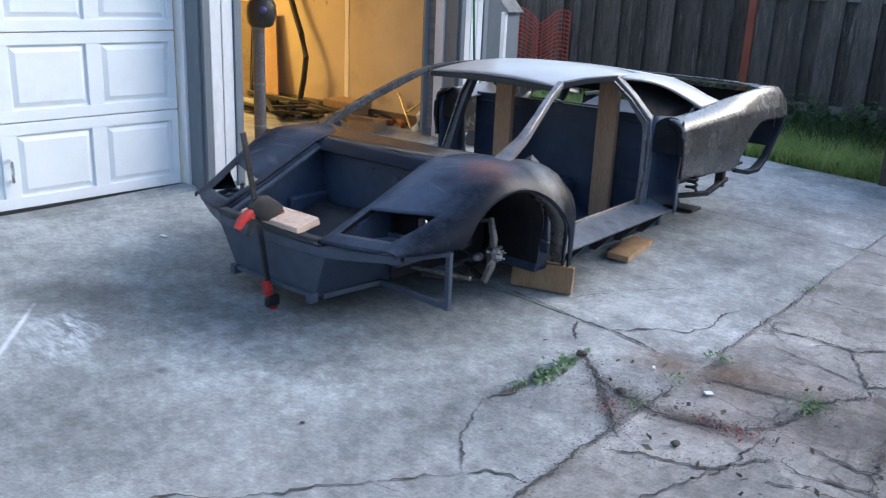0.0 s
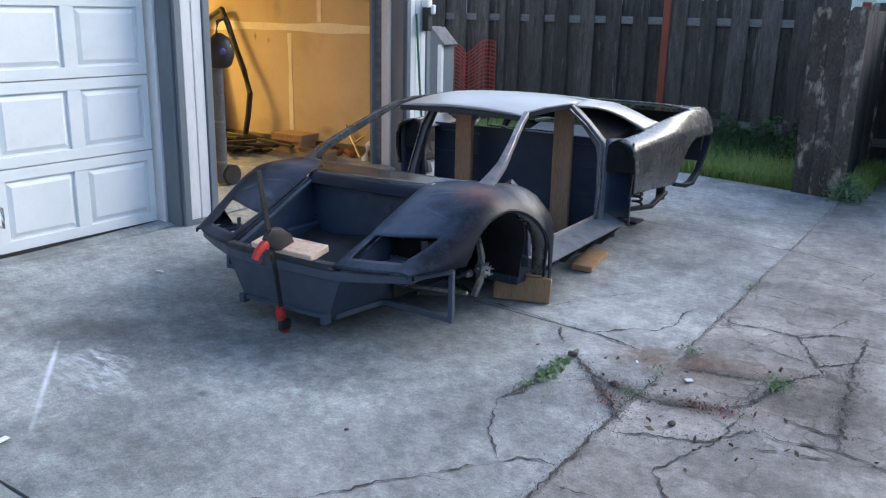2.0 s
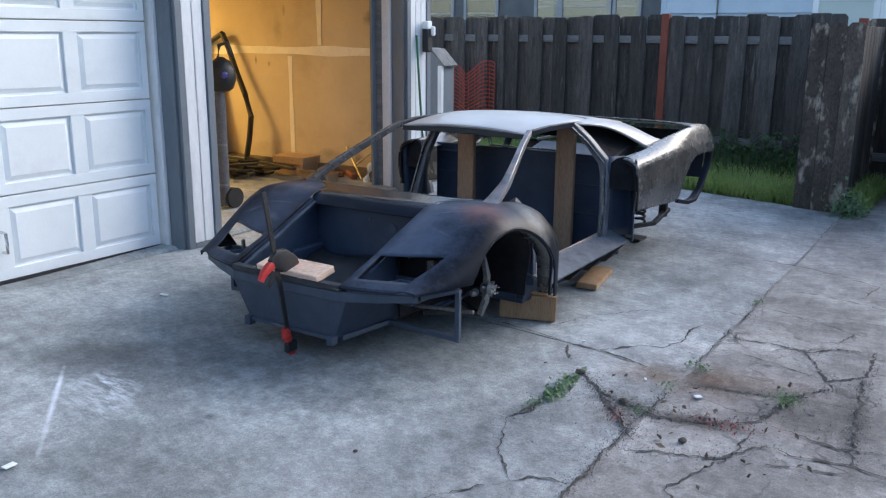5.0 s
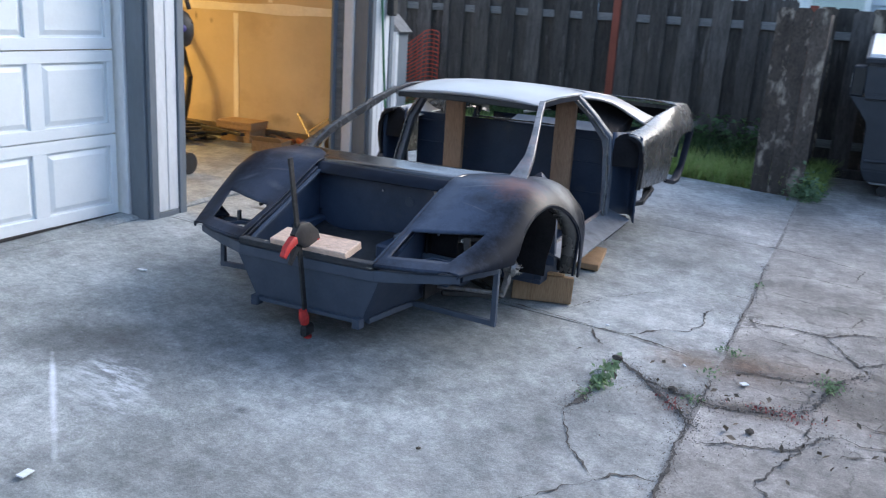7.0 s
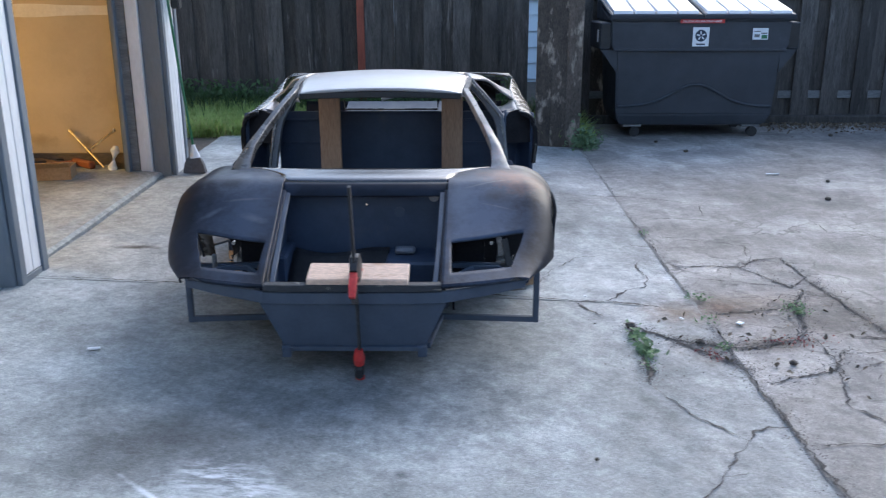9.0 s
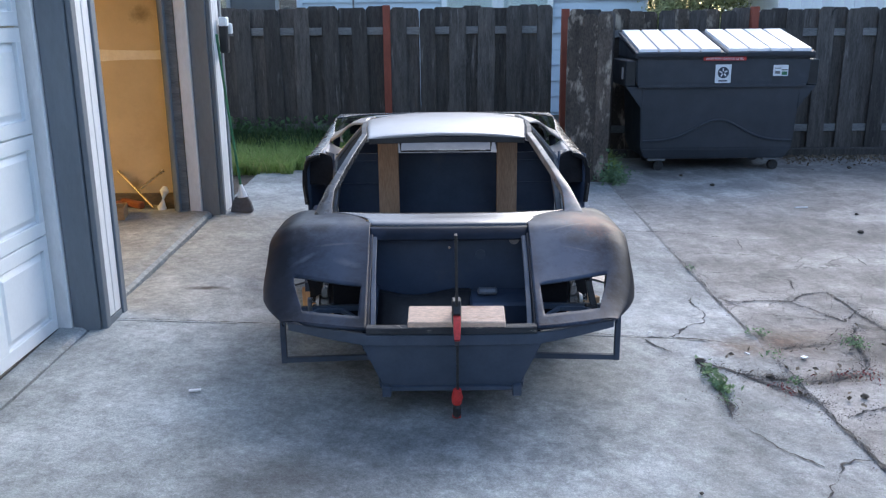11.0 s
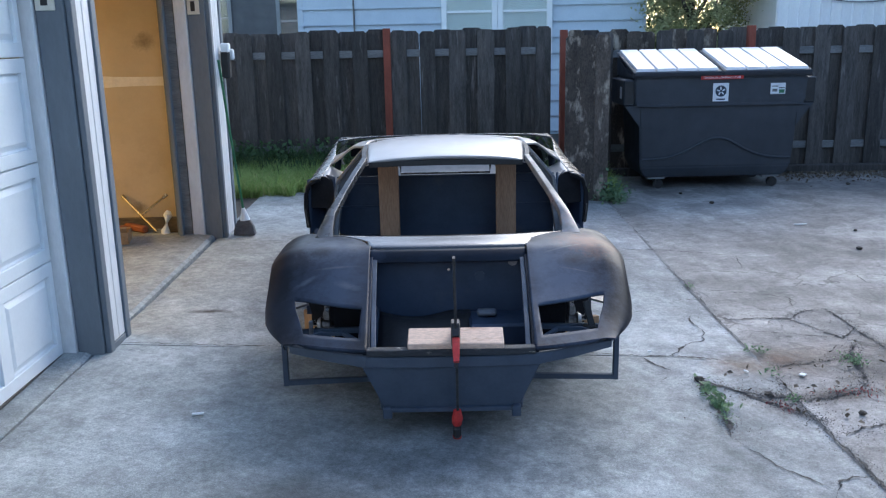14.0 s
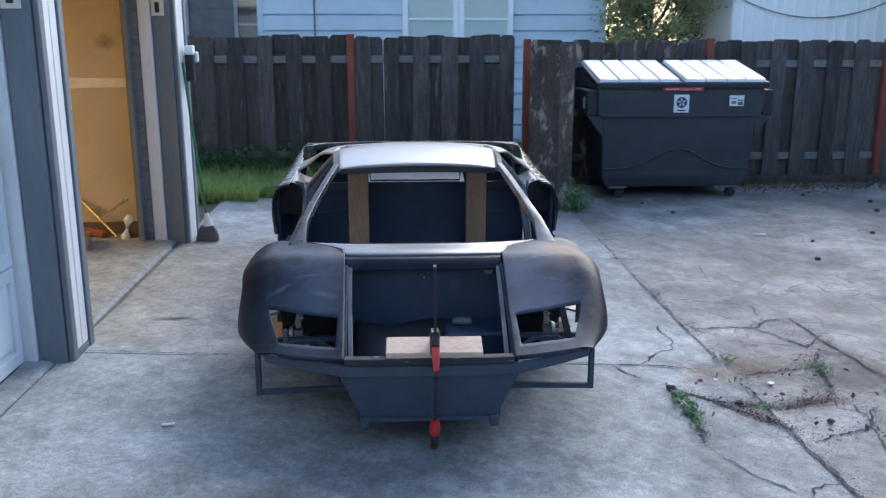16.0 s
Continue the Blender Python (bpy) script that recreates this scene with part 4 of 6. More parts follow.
garage_door("door_2", -1.95, 0.505)
# door track of the open garage
trk = thing("door_track", (-5.43, 6.16, 0), "grey steel door track on the garage jamb", "door track")
part("channel", span((-0.03, -0.06, 0.24), (0.0, 0.0, 2.3), 0.003), "trim", trk)
part("flange", span((-0.06, -0.012, 0.24), (-0.03, 0.0, 2.3), 0.002), "trim", trk)
# number plates, writing left as bars
for nm, y, z in (("number_plate", 3.452, 2.08), ("number_plate", 6.172, 2.13)):
    np_ = thing(nm, (-5.2, y - 0.002, z), "small cream unit number plate on the jamb", "number plate", "unit number plates")
    part("plate", span((-0.05, -0.006, -0.065), (0.05, 0.0, 0.065), 0.002), "cream", np_)
    part("bar", span((-0.02, -0.009, -0.04), (0.015, -0.0062, 0.04), 0.0), "black", np_, "dark unreadable bar")

# ---- car shell ----
car = thing("car_shell", (-3.186, 2.45, 0), "stripped black fibreglass sports car shell without doors, wheels or glass", "car")


def lead(u):
    return spl([(0.0, 0.035), (0.37, 0.045), (0.55, 0.085), (0.70, 0.14), (0.80, 0.165), (0.90, 0.19), (0.97, 0.22), (1.0, 0.255)], abs(u))


def top_z(v):
    return spl([(0.0, 0.505), (0.06, 0.517), (0.20, 0.572), (0.36, 0.633), (0.55, 0.716), (0.69, 0.776), (0.73, 0.791), (0.78, 0.800), (1.0, 0.808), (1.12, 0.808), (1.35, 0.80)], v)


ARCH = (0.81, 0.335, 0.385)   # centre along the car, height, radius


def arch_z(v):
    d = v - ARCH[0]
    if abs(d) < ARCH[2]:
        return max(0.486 if d < 0 else 0.0, ARCH[1] + math.sqrt(ARCH[2]**2 - d * d))
    return 0.486 if d < 0 else 0.27


def half_width(v):
    return spl([(0.12, 0.730), (0.2, 0.772), (0.3, 0.826), (0.4, 0.868), (0.5, 0.900), (0.6, 0.925), (0.7, 0.945), (0.85, 0.965), (1.0, 0.976), (1.2, 0.982), (1.35, 0.98)], v)


def crease(v):
    """Where the top of the fender turns over into its flank."""
    return spl([(0.12, 0.655), (0.25, 0.688), (0.4, 0.738), (0.55, 0.755), (0.75, 0.755), (0.9, 0.725), (1.05, 0.69), (1.25, 0.68)], v)


BELT, ROUND = 0.50, 2.25   # height of the widest line, fullness of the shoulder


def fender(sgn):
    extra = 0.012 if sgn < 0 else 0.0

    def f(s, t):
        u = 0.37 + 0.55 * t
        for k in range(14):
            ld, rear = lead(u), spl([(0.37, 1.0), (0.62, 1.0), (0.74, 1.10), (0.82, 1.15), (0.9, 1.19), (1.0, 1.235)], u)
            brk, sc = ld + 0.27, max(0.0, s)
            v = ld + (brk - ld) * sc / 0.25 if sc < 0.25 else brk + (rear - brk) * (sc - 0.25) / 0.75
            zt = max(BELT + 0.004, top_z(v - (ld - 0.045) * max(0.0, min(1.0, (0.62 - v) / 0.32))))
            uc, wide, zb = crease(v), half_width(v) + extra, arch_z(v)
            if t <= 0.08:
                u, z = 0.37 + 0.045 * t / 0.08, zt
            elif t <= 0.45:
                q = (t - 0.08) / 0.37
                u, z = 0.415 + (uc - 0.415) * q, zt + 0.006 * math.sin(math.pi * q) * min(1.0, v / 0.5)
            else:
                q, drop, turn = (t - 0.45) / 0.55, zt - BELT, math.pi / 2
                side = max(0.0, BELT - zb)
                if zb > BELT:
                    turn = math.acos(min(1.0, (zb - BELT) / drop) ** (ROUND / 2))
                bend = (wide - uc + drop) * 0.8
                k = bend / (bend + side)
                if q <= k:
                    w = turn * q / k
                    w = 0.35 * w + 0.65 * turn * (1 - math.cos(math.pi * q / k)) / 2
                    u, z = uc + (wide - uc) * math.sin(w) ** (2 / ROUND), BELT + drop * max(0.0, math.cos(w)) ** (2 / ROUND)
                else:
                    w = (q - k) / (1 - k)
                    u, z = wide - (0.17 * max(0.0, min(1.0, (0.60 - v) / 0.12)) * min(1.0, sc / 0.3) ** 1.5 + 0.006) * w * w, BELT - side * w
        if t < 0.08:
            u += 0.03 * min(1, v / 0.75) * (1 - t / 0.08)
        if s < 0:   # the front edge rolls down and under
            fade = max(0.0, min(1.0, (0.62 - t) / 0.2))
            z -= (0.009 if s > -0.03 else 0.020) * fade
            v -= (0.006 if s > -0.03 else 0.003) * fade
        return (sgn * u, v, z)
    ss = [-0.04, -0.02, 0.0, 0.02, 0.045, 0.065] + steps(0.10, 0.25, 4) + steps(0.275, 0.85, 26) + steps(0.865, 1.0, 10)
    ts = steps(0, 0.08, 3) + steps(0.11, 0.45, 9) + steps(0.465, 1.0, 26)
    bm = loft(f, ss, ts, lambda s, t: not (0.065 < s < 0.25 and 0.08 < t < 0.45))
    bmesh.ops.recalc_face_normals(bm, faces=bm.faces)
    if sum(q.normal.z for q in bm.faces) < 0:
        bmesh.ops.reverse_faces(bm, faces=bm.faces)
    fd = solid(part("front_fender", bm, "shell_fender" if sgn > 0 else "shell", car, "black gelcoat fender with painted sky sheen, empty headlamp opening" if sgn < 0 else "scuffed grey and brown fender with painted sky sheen, empty headlamp opening", smooth=True), 0.008)
    # rolled lip along the boot opening
    part("opening_lip", beam([(sgn * 0.375, 0.06, 0.487), (sgn * 0.383, 0.2, 0.543), (sgn * 0.388, 0.36, 0.602), (sgn * 0.394, 0.55, 0.682), (sgn * 0.398, 0.71, 0.752)], 0.03, 0.03), "shell", fd)
    part("opening_flange", beam([(sgn * 0.345, 0.07, 0.480), (sgn * 0.352, 0.2, 0.536), (sgn * 0.36, 0.36, 0.596), (sgn * 0.368, 0.55, 0.680), (sgn * 0.373, 0.71, 0.745)], 0.022, 0.014), "steel", fd)
    # arch lip
    pts = [Vector(f(s, 1.0)) for s in steps(0.25, 1.0, 40)]
    pts = [(p.x - sgn * 0.009, p.y, p.z - 0.002) for p in pts if 0.56 < p.y < 1.186]
    part("arch_lip", beam(pts + [(sgn * 0.95, 1.187, 0.28)], 0.02, 0.012, up=(1, 0, 0)), "shell", fd)
    rim_pts = [Vector(p) for p in pts if p[1] > 0.80] + [Vector((sgn * 0.965, 1.187, 0.29))]
    bm = loft(lambda i, t: (rim_pts[i].x - sgn * 0.085 * t, rim_pts[i].y - 0.012 * t, rim_pts[i].z - 0.004 * t), list(range(len(rim_pts))), [0, 0.5, 1])
    solid(part("arch_return", bm, "shell_grey", fd, "dull grey inner return of the wheel arch", smooth=True), 0.006)
    return fd


for sgn in (1, -1):
    fender(sgn)
# scuttle panel under the missing windscreen
def scuttle(s, t):
    w = spl([(0, 0.40), (0.12, 0.418), (0.3, 0.424), (0.5, 0.44), (0.7, 0.52), (0.88, 0.62), (1.0, 0.655)], s)
    z = spl([(0, 0.738), (0.03, 0.752), (0.08, 0.768), (0.16, 0.784), (0.24, 0.797), (0.31, 0.805), (0.5, 0.811), (0.7, 0.815), (0.92, 0.819), (1.0, 0.810)], s)
    return (t * w, 0.70 + 0.30 * s - 0.03 * (1 - t * t) + 0.05 * s * t**4, z - 0.004 + 0.006 * (1 - t * t))


bm = loft(scuttle, steps(0.215, 0.9, 10) + [0.95, 1.0], steps(-1, 1, 24))
solid(part("scuttle_panel", bm, "scuttle", car, "dusty black scuttle panel", smooth=True), 0.008)
# Shade of the steep front face is put in by a darker material.
bm = loft(scuttle, [0, 0.015, 0.03, 0.055, 0.08, 0.12, 0.16, 0.21], steps(-1, 1, 24))
solid(part("scuttle_front", bm, "shell", car, "black front face of the scuttle, darkened for its shade", smooth=True), 0.008)
# nose lip and steel bumper bars
part("nose_lip", beam([(u, lead(u) + 0.015, 0.497) for u in steps(-0.37, 0.37, 10)], 0.05, 0.03), "chip", car, "chipped front lip with flaking paint")
part("bumper_bar", beam([(u, lead(u) + 0.018, 0.450) for u in steps(-0.38, 0.38, 8)], 0.035, 0.052), "steel", car)
for sgn in (1, -1):
    part("bumper_bar", beam([(sgn * 0.37, 0.062, 0.452), (sgn * 0.55, 0.125, 0.460), (sgn * 0.73, 0.205, 0.466)], 0.035, [0.055, 0.05, 0.036]), "steel", car)
    part("upright_bar", beam([(sgn * 0.81, 0.44, 0.19), (sgn * 0.81, 0.44, 0.47)], 0.026, 0.026), "steel", car)
    part("lower_bar", beam([(sgn * 0.822, 0.44, 0.203), (sgn * 0.37, 0.45, 0.212), (sgn * 0.31, 0.12, 0.205)], 0.026, 0.026), "steel", car)
    part("stay_bar", beam([(sgn * 0.73, 0.215, 0.468), (sgn * 0.81, 0.43, 0.466)], 0.024, 0.024), "steel", car)
    part("stay_bar", beam([(sgn * 0.81, 0.44, 0.462), (sgn * 0.40, 0.47, 0.462)], 0.026, 0.026), "steel", car)
    # headlamp buckets
    part("lamp_shelf", span((min(sgn * 0.42, sgn * 0.68), 0.25, 0.42), (max(sgn * 0.42, sgn * 0.68), 0.285, 0.455), 0.003), "steel", car)
    part("lamp_tray", span((min(sgn * 0.42, sgn * 0.63), 0.29, 0.385), (max(sgn * 0.42, sgn * 0.63), 0.46, 0.392), 0.003), "steel", car)
    if sgn > 0:
        part("lamp_bracket", beam([(0.655, 0.42, 0.60), (0.672, 0.40, 0.52), (0.69, 0.36, 0.44)], 0.03, 0.022, up=(0, 1, 0)), "black", car, "black folded lamp bracket")
        part("lamp_bracket", bx((0.668, 0.385, 0.475), (0.06, 0.05, 0.03), 0.006), "iron", car)
    else:
        part("lamp_bracket", bx((-0.668, 0.40, 0.50), (0.02, 0.02, 0.07), 0.004), "alloy", car, "small bare metal bracket")
    part("lamp_back", span((min(sgn * 0.43, sgn * 0.57), 0.50, 0.40), (max(sgn * 0.43, sgn * 0.57), 0.512, 0.64), 0.003), "soft_black", car)
    part("lamp_rail", beam([(sgn * 0.72, 0.31, 0.462), (sgn * 0.62, 0.36, 0.482), (sgn * 0.51, 0.36, 0.482), (sgn * 0.42, 0.27, 0.462)], 0.02, 0.02), "steel", car)
    part("lamp_stub", beam([(sgn * 0.58, 0.36, 0.475), (sgn * 0.58, 0.36, 0.40)], 0.02, 0.02), "steel", car)
    part("lamp_block", bx((sgn * 0.50, 0.475, 0.622), (0.10, 0.03, 0.025), 0.004), "post_wood", car, "brown wooden block behind the lamp opening")
    part("bolt", tube([(sgn * 0.60, 0.49, 0.56), (sgn * 0.60, 0.505, 0.56)], 0.01, 8), "chrome", car)
    part("bolt", tube([(sgn * 0.47, 0.49, 0.575), (sgn * 0.47, 0.505, 0.575)], 0.01, 8), "chrome", car)
    part("steering_rod", tube([(sgn * 0.38, 0.60, 0.27), (sgn * 0.78, 0.64, 0.29)], 0.012, 8), "alloy", car)
    # hub, brake disc and arms
    hub = part("front_hub", tube([(sgn * 0.65, 0.95, 0.33), (sgn * 0.69, 0.95, 0.33), (sgn * 0.70, 0.95, 0.33), (sgn * 0.72, 0.95, 0.33)], [0.03, 0.03, 0.042, 0.03], 16), "alloy", car, "bare cast alloy wheel hub")
    part("upright", beam([(sgn * 0.645, 0.93, 0.17), (sgn * 0.665, 0.955, 0.25), (sgn * 0.67, 0.96, 0.40), (sgn * 0.65, 0.95, 0.51)], [0.03, 0.045, 0.035, 0.02], [0.03, 0.03, 0.03, 0.025], up=(1, 0, 0)), "alloy", hub)
    for k in range(5):
        a = 2 * math.pi * k / 5 + 0.3
        part("wheel_stud", tube([(sgn * 0.715, 0.95 + 0.026 * math.cos(a), 0.33 + 0.026 * math.sin(a)), (sgn * 0.74, 0.95 + 0.026 * math.cos(a), 0.33 + 0.026 * math.sin(a))], 0.005, 6), "chrome", hub)
        part("carrier_spoke", beam([(sgn * 0.685, 0.95 + 0.035 * math.cos(a), 0.33 + 0.035 * math.sin(a)), (sgn * 0.68, 0.95 + 0.07 * math.cos(a), 0.33 + 0.07 * math.sin(a))], 0.015, 0.012), "alloy", hub)
    part("caliper", bx((sgn * 0.63, 0.89, 0.31), (0.04, 0.06, 0.04), 0.012), "alloy", hub)
    part("control_arm", beam([(sgn * 0.40, 0.72, 0.20), (sgn * 0.64, 0.94, 0.17), (sgn * 0.40, 1.05, 0.20)], 0.03, 0.025), "iron", car)
    part("control_arm", beam([(sgn * 0.44, 0.75, 0.48), (sgn * 0.64, 0.94, 0.50), (sgn * 0.44, 1.03, 0.48)], 0.025, 0.022), "iron", car)
    part("spring", tube([(sgn * (0.54 + 0.04 * math.cos(a)), 0.87 + 0.04 * math.sin(a), 0.22 + 0.035 * a / 3) for a in steps(0, 30, 60)], 0.008, 6), "iron", car)
    # wheel arch liner
    bm = loft(lambda s, t: (sgn * (0.43 + (0.36 + 0.10 * math.sin(max(0.0, s))) * t), ARCH[0] + 0.02 + 0.368 * math.cos(s), 0.335 + 0.368 * math.sin(s)), steps(radians(-14), radians(80), 16), steps(0, 1, 4))
    solid(part("arch_liner", bm, "soft_black", car, "black wheel arch liner", smooth=True), 0.008)
    bm = bmesh.new()
    q = [bm.verts.new((sgn * 0.425, b, c)) for b, c in ((0.46, 0.24), (1.2, 0.22), (1.2, 0.74), (0.75, 0.74), (0.46, 0.60))]
    bm.faces.new(q)
    solid(part("wheel_well_side", bm, "soft_black", car), 0.01, 0)
# nose box of the chassis, open above
bm = bmesh.new()
q = [bm.verts.new(p) for p in ((-0.40, 0.06, 0.44), (0.40, 0.06, 0.44), (0.295, 0.085, 0.205), (-0.295, 0.085, 0.205))]
bm.faces.new(q)
solid(part("nose_plate", bm, "steel", car), 0.006, 0)
for sgn in (1, -1):
    bm = bmesh.new()
    q = [bm.verts.new((sgn * a, b, c)) for a, b, c in ((0.40, 0.06, 0.44), (0.405, 0.76, 0.76), (0.405, 0.76, 0.22), (0.295, 0.085, 0.205))]
    bm.faces.new(q)
    solid(part("nose_side", bm, "tub", car), 0.006, 0)
    part("corner_foot", bx((sgn * 0.29, 0.07, 0.205), (0.04, 0.05, 0.05), 0.004), "steel", car)
part("nose_edge", beam([(-0.30, 0.075, 0.213), (0.30, 0.075, 0.213)], 0.03, 0.02), "steel", car)
bm = bmesh.new()
q = [bm.verts.new(p) for p in ((-0.30, 0.08, 0.215), (0.30, 0.08, 0.215), (0.41, 0.80, 0.225), (-0.41, 0.80, 0.225))]
bm.faces.new(q)
solid(part("nose_floor", bm, "tub", car), 0.006, 0)
part("boot_wall", span((-0.42, 0.765, 0.20), (0.42, 0.785, 0.78), 0.003), "tub", car)
part("boot_step", span((-0.41, 0.50, 0.21), (-0.36, 0.764, 0.49), 0.01), "tub", car)
part("boot_box", span((0.10, 0.52, 0.22), (0.405, 0.764, 0.455), 0.012), "tub", car)
bm = loft(lambda s, t: (-0.36 + 0.47 * t, 0.40 - 0.10 * math.sin(math.pi * min(1, t * 1.3)) + 0.36 * s, 0.30 + 0.16 * math.sin(s * math.pi / 2)), steps(0, 1, 8), steps(0, 1, 14))
solid(part("boot_liner", bm, "black", car, "black boot liner", smooth=True), 0.01)
part("wiring_block", bx((0.19, 0.66, 0.475), (0.10, 0.06, 0.03), 0.01), "sill_grey", car, "green-grey connector block")
part("brake_reservoir", tube([(0.33, 0.745, 0.72), (0.33, 0.762, 0.72)], 0.025, 14), "alloy", car)
part("cable_hole", tube([(0.16, 0.757, 0.64), (0.16, 0.763, 0.64)], 0.026, 14), "steel", car)
for u, z in ((-0.39, 0.52), (0.385, 0.52), (0.0, 0.75), (0.0, 0.68)):
    part("rivet", tube([(u, 0.752, z), (u, 0.764, z)], 0.006, 6), "chrome", car)

# roof, pillars, door frames
def roof(s, t):
    w = spl([(0, 0.497), (0.3, 0.515), (0.6, 0.53), (1, 0.50)], s)
    v = 1.70 + 1.0 * s + 0.03 * t * t * (1 - s)
    z = spl([(0, 1.112), (0.04, 1.120), (0.35, 1.148), (0.7, 1.155), (1, 1.130)], s) + 0.026 * (1 - t * t) - 0.014 * t**6
    return (w * t, v, z)


bm = loft(roof, [0, 0.015, 0.04] + steps(0.08, 1, 16), steps(-1, 1, 26))
solid(part("roof", bm, "roof_grey", car, "smooth grey roof panel with sky reflection in its colour", smooth=True), 0.016)
part("roof_visor", beam([(u, 1.725 + 0.03 * (u / 0.5) ** 2, 1.088 + 0.014 * (1 - (u / 0.5) ** 2)) for u in steps(-0.47, 0.47, 10)], 0.05, 0.035), "black", car, "dark front edge of the roof")
for sgn in (1, -1):
    part("a_pillar", beam([(sgn * 0.665, 0.985, 0.80), (sgn * 0.662, 1.06, 0.83), (sgn * 0.648, 1.19, 0.885), (sgn * 0.60, 1.37, 0.965), (sgn * 0.545, 1.56, 1.05), (sgn * 0.497, 1.74, 1.122)], [0.10, 0.075, 0.050, 0.038, 0.034, 0.034], [0.02, 0.035, 0.045, 0.045, 0.045, 0.03]), "pillar_grey" if sgn > 0 else "shell_grey", car, "sanded grey windscreen pillar" if sgn > 0 else "dark grey windscreen pillar", smooth=True)
    part("roof_rail", beam([(sgn * 0.497, 1.72, 1.112), (sgn * 0.52, 1.95, 1.128), (sgn * 0.532, 2.26, 1.128), (sgn * 0.52, 2.60, 1.115)], 0.03, 0.035), "shell", car, smooth=True)
    part("door_frame_front", beam([(sgn * 0.80, 1.25, 0.30), (sgn * 0.79, 1.24, 0.55), (sgn * 0.755, 1.20, 0.74), (sgn * 0.715, 1.15, 0.80)], 0.05, 0.04, up=(0, 1, 0)), "tub", car, smooth=True)
    part("b_pillar", beam([(sgn * 0.525, 2.31, 1.125), (sgn * 0.62, 2.36, 1.02), (sgn * 0.725, 2.40, 0.88), (sgn * 0.745, 2.39, 0.80), (sgn * 0.77, 2.34, 0.60), (sgn * 0.79, 2.28, 0.38)], [0.05, 0.05, 0.07, 0.06, 0.05, 0.05], 0.06, up=(0, 1, 0)), "sill_grey", car, "scuffed blue-grey door pillar", smooth=True)
    part("door_seal", beam([(sgn * 0.54, 2.26, 1.112), (sgn * 0.635, 2.32, 1.01), (sgn * 0.742, 2.36, 0.875), (sgn * 0.785, 2.29, 0.60), (sgn * 0.80, 2.22, 0.40)], 0.012, 0.02, up=(0, 1, 0)), "shell_grey", car)
    # sill: sloped tread, outer drop and gussets
    bm = bmesh.new()
    q = [bm.verts.new((sgn * a, b, c)) for a, b, c in ((0.76, 1.225, 0.375), (0.93, 1.225, 0.325), (0.93, 2.42, 0.35), (0.78, 2.42, 0.405))]
    bm.faces.new(q)
    solid(part("sill", bm, "sill_grey", car, "scratched grey door sill"), 0.012, 0)
    part("sill_edge", beam([(sgn * 0.765, 1.225, 0.385), (sgn * 0.772, 1.8, 0.398), (sgn * 0.782, 2.36, 0.415)], 0.014, 0.022), "pillar_grey", car, "pale inner edge of the door sill")
    part("sill_rail", span((min(sgn * 0.70, sgn * 0.76), 1.23, 0.19), (max(sgn * 0.70, sgn * 0.76), 2.6, 0.33), 0.004), "tub", car)
    for v in (1.5, 1.78, 2.06, 2.34):
        bm = bmesh.new()
        q = [bm.verts.new((sgn * a, v, c)) for a, c in ((0.75, 0.34), (0.925, 0.335), (0.80, 0.20), (0.75, 0.20))]
        bm.faces.new(q)
        solid(part("sill_gusset", bm, "black", car), 0.012, 0)
    # side intake behind the door
    bm = loft(lambda s, t: (sgn * (0.765 + 0.20 * t), 2.38 + 0.22 * math.sin(math.pi * min(1, t * 1.02)) * (1 - 0.3 * s) + 0.02 * t, 0.36 + 0.56 * s - 0.02 * t), steps(0, 1, 8), steps(0, 1, 10))
    solid(part("intake_duct", bm, "tub", car, "dark blue side intake behind the door", smooth=True), 0.01)
    bm = bmesh.new()
    q = [bm.verts.new((sgn * a, 2.385 + 0.05 * (a - 0.745) / 0.23 + 0.10 * (c - 0.70), c)) for a, c in [(0.745, 0.70), (0.745, 0.83), (0.775, 0.87)] + [(0.865 + 0.108 * math.sin(p), 0.815 + 0.103 * math.cos(p)) for p in steps(radians(-35), radians(90), 10)] + [(0.973, 0.70)]]
    bm.faces.new(q if sgn > 0 else q[::-1])
    solid(part("intake_cap", bm, "soft_black", car, "black rounded hood over the intake"), 0.03, 0)
# tub: floor, tunnel, bulkhead
part("floor_pan", span((-0.76, 1.22, 0.18), (0.76, 2.62, 0.205), 0.004), "tub", car)
part("footwell_pan", span((-0.42, 0.79, 0.18), (0.42, 1.219, 0.205), 0.004), "tub", car)
part("tunnel", span((-0.14, 0.80, 0.206), (0.14, 2.6, 0.40), 0.03), "tub", car)
part("bulkhead", span((-0.78, 2.60, 0.19), (0.78, 2.625, 0.885), 0.004), "tub", car, "dark blue rear bulkhead")
for z in (0.45, 0.66, 0.82):
    part("bulkhead_rib", span((0.36, 2.585, z), (0.76, 2.599, z + 0.014), 0.003), "tub", car)
    part("bulkhead_rib", span((-0.76, 2.585, z), (-0.36, 2.599, z + 0.014), 0.003), "tub", car)
part("dash_wall", span((-0.72, 1.205, 0.2), (0.72, 1.22, 0.70), 0.004), "tub", car)

# rear quarters
def shoulder(v):
    return spl([(2.37, 0.913), (2.65, 0.925), (2.9, 0.943), (3.14, 0.968), (3.4, 0.998), (3.6, 1.016), (3.9, 1.02), (4.08, 1.006), (4.25, 0.965)], v)


def rim(v):
    """Half width of the inner edge of the shoulders."""
    return spl([(2.37, 0.868), (2.65, 0.86), (3.14, 0.852), (3.4, 0.875), (3.6, 0.89), (4.08, 0.885), (4.25, 0.85)], v)


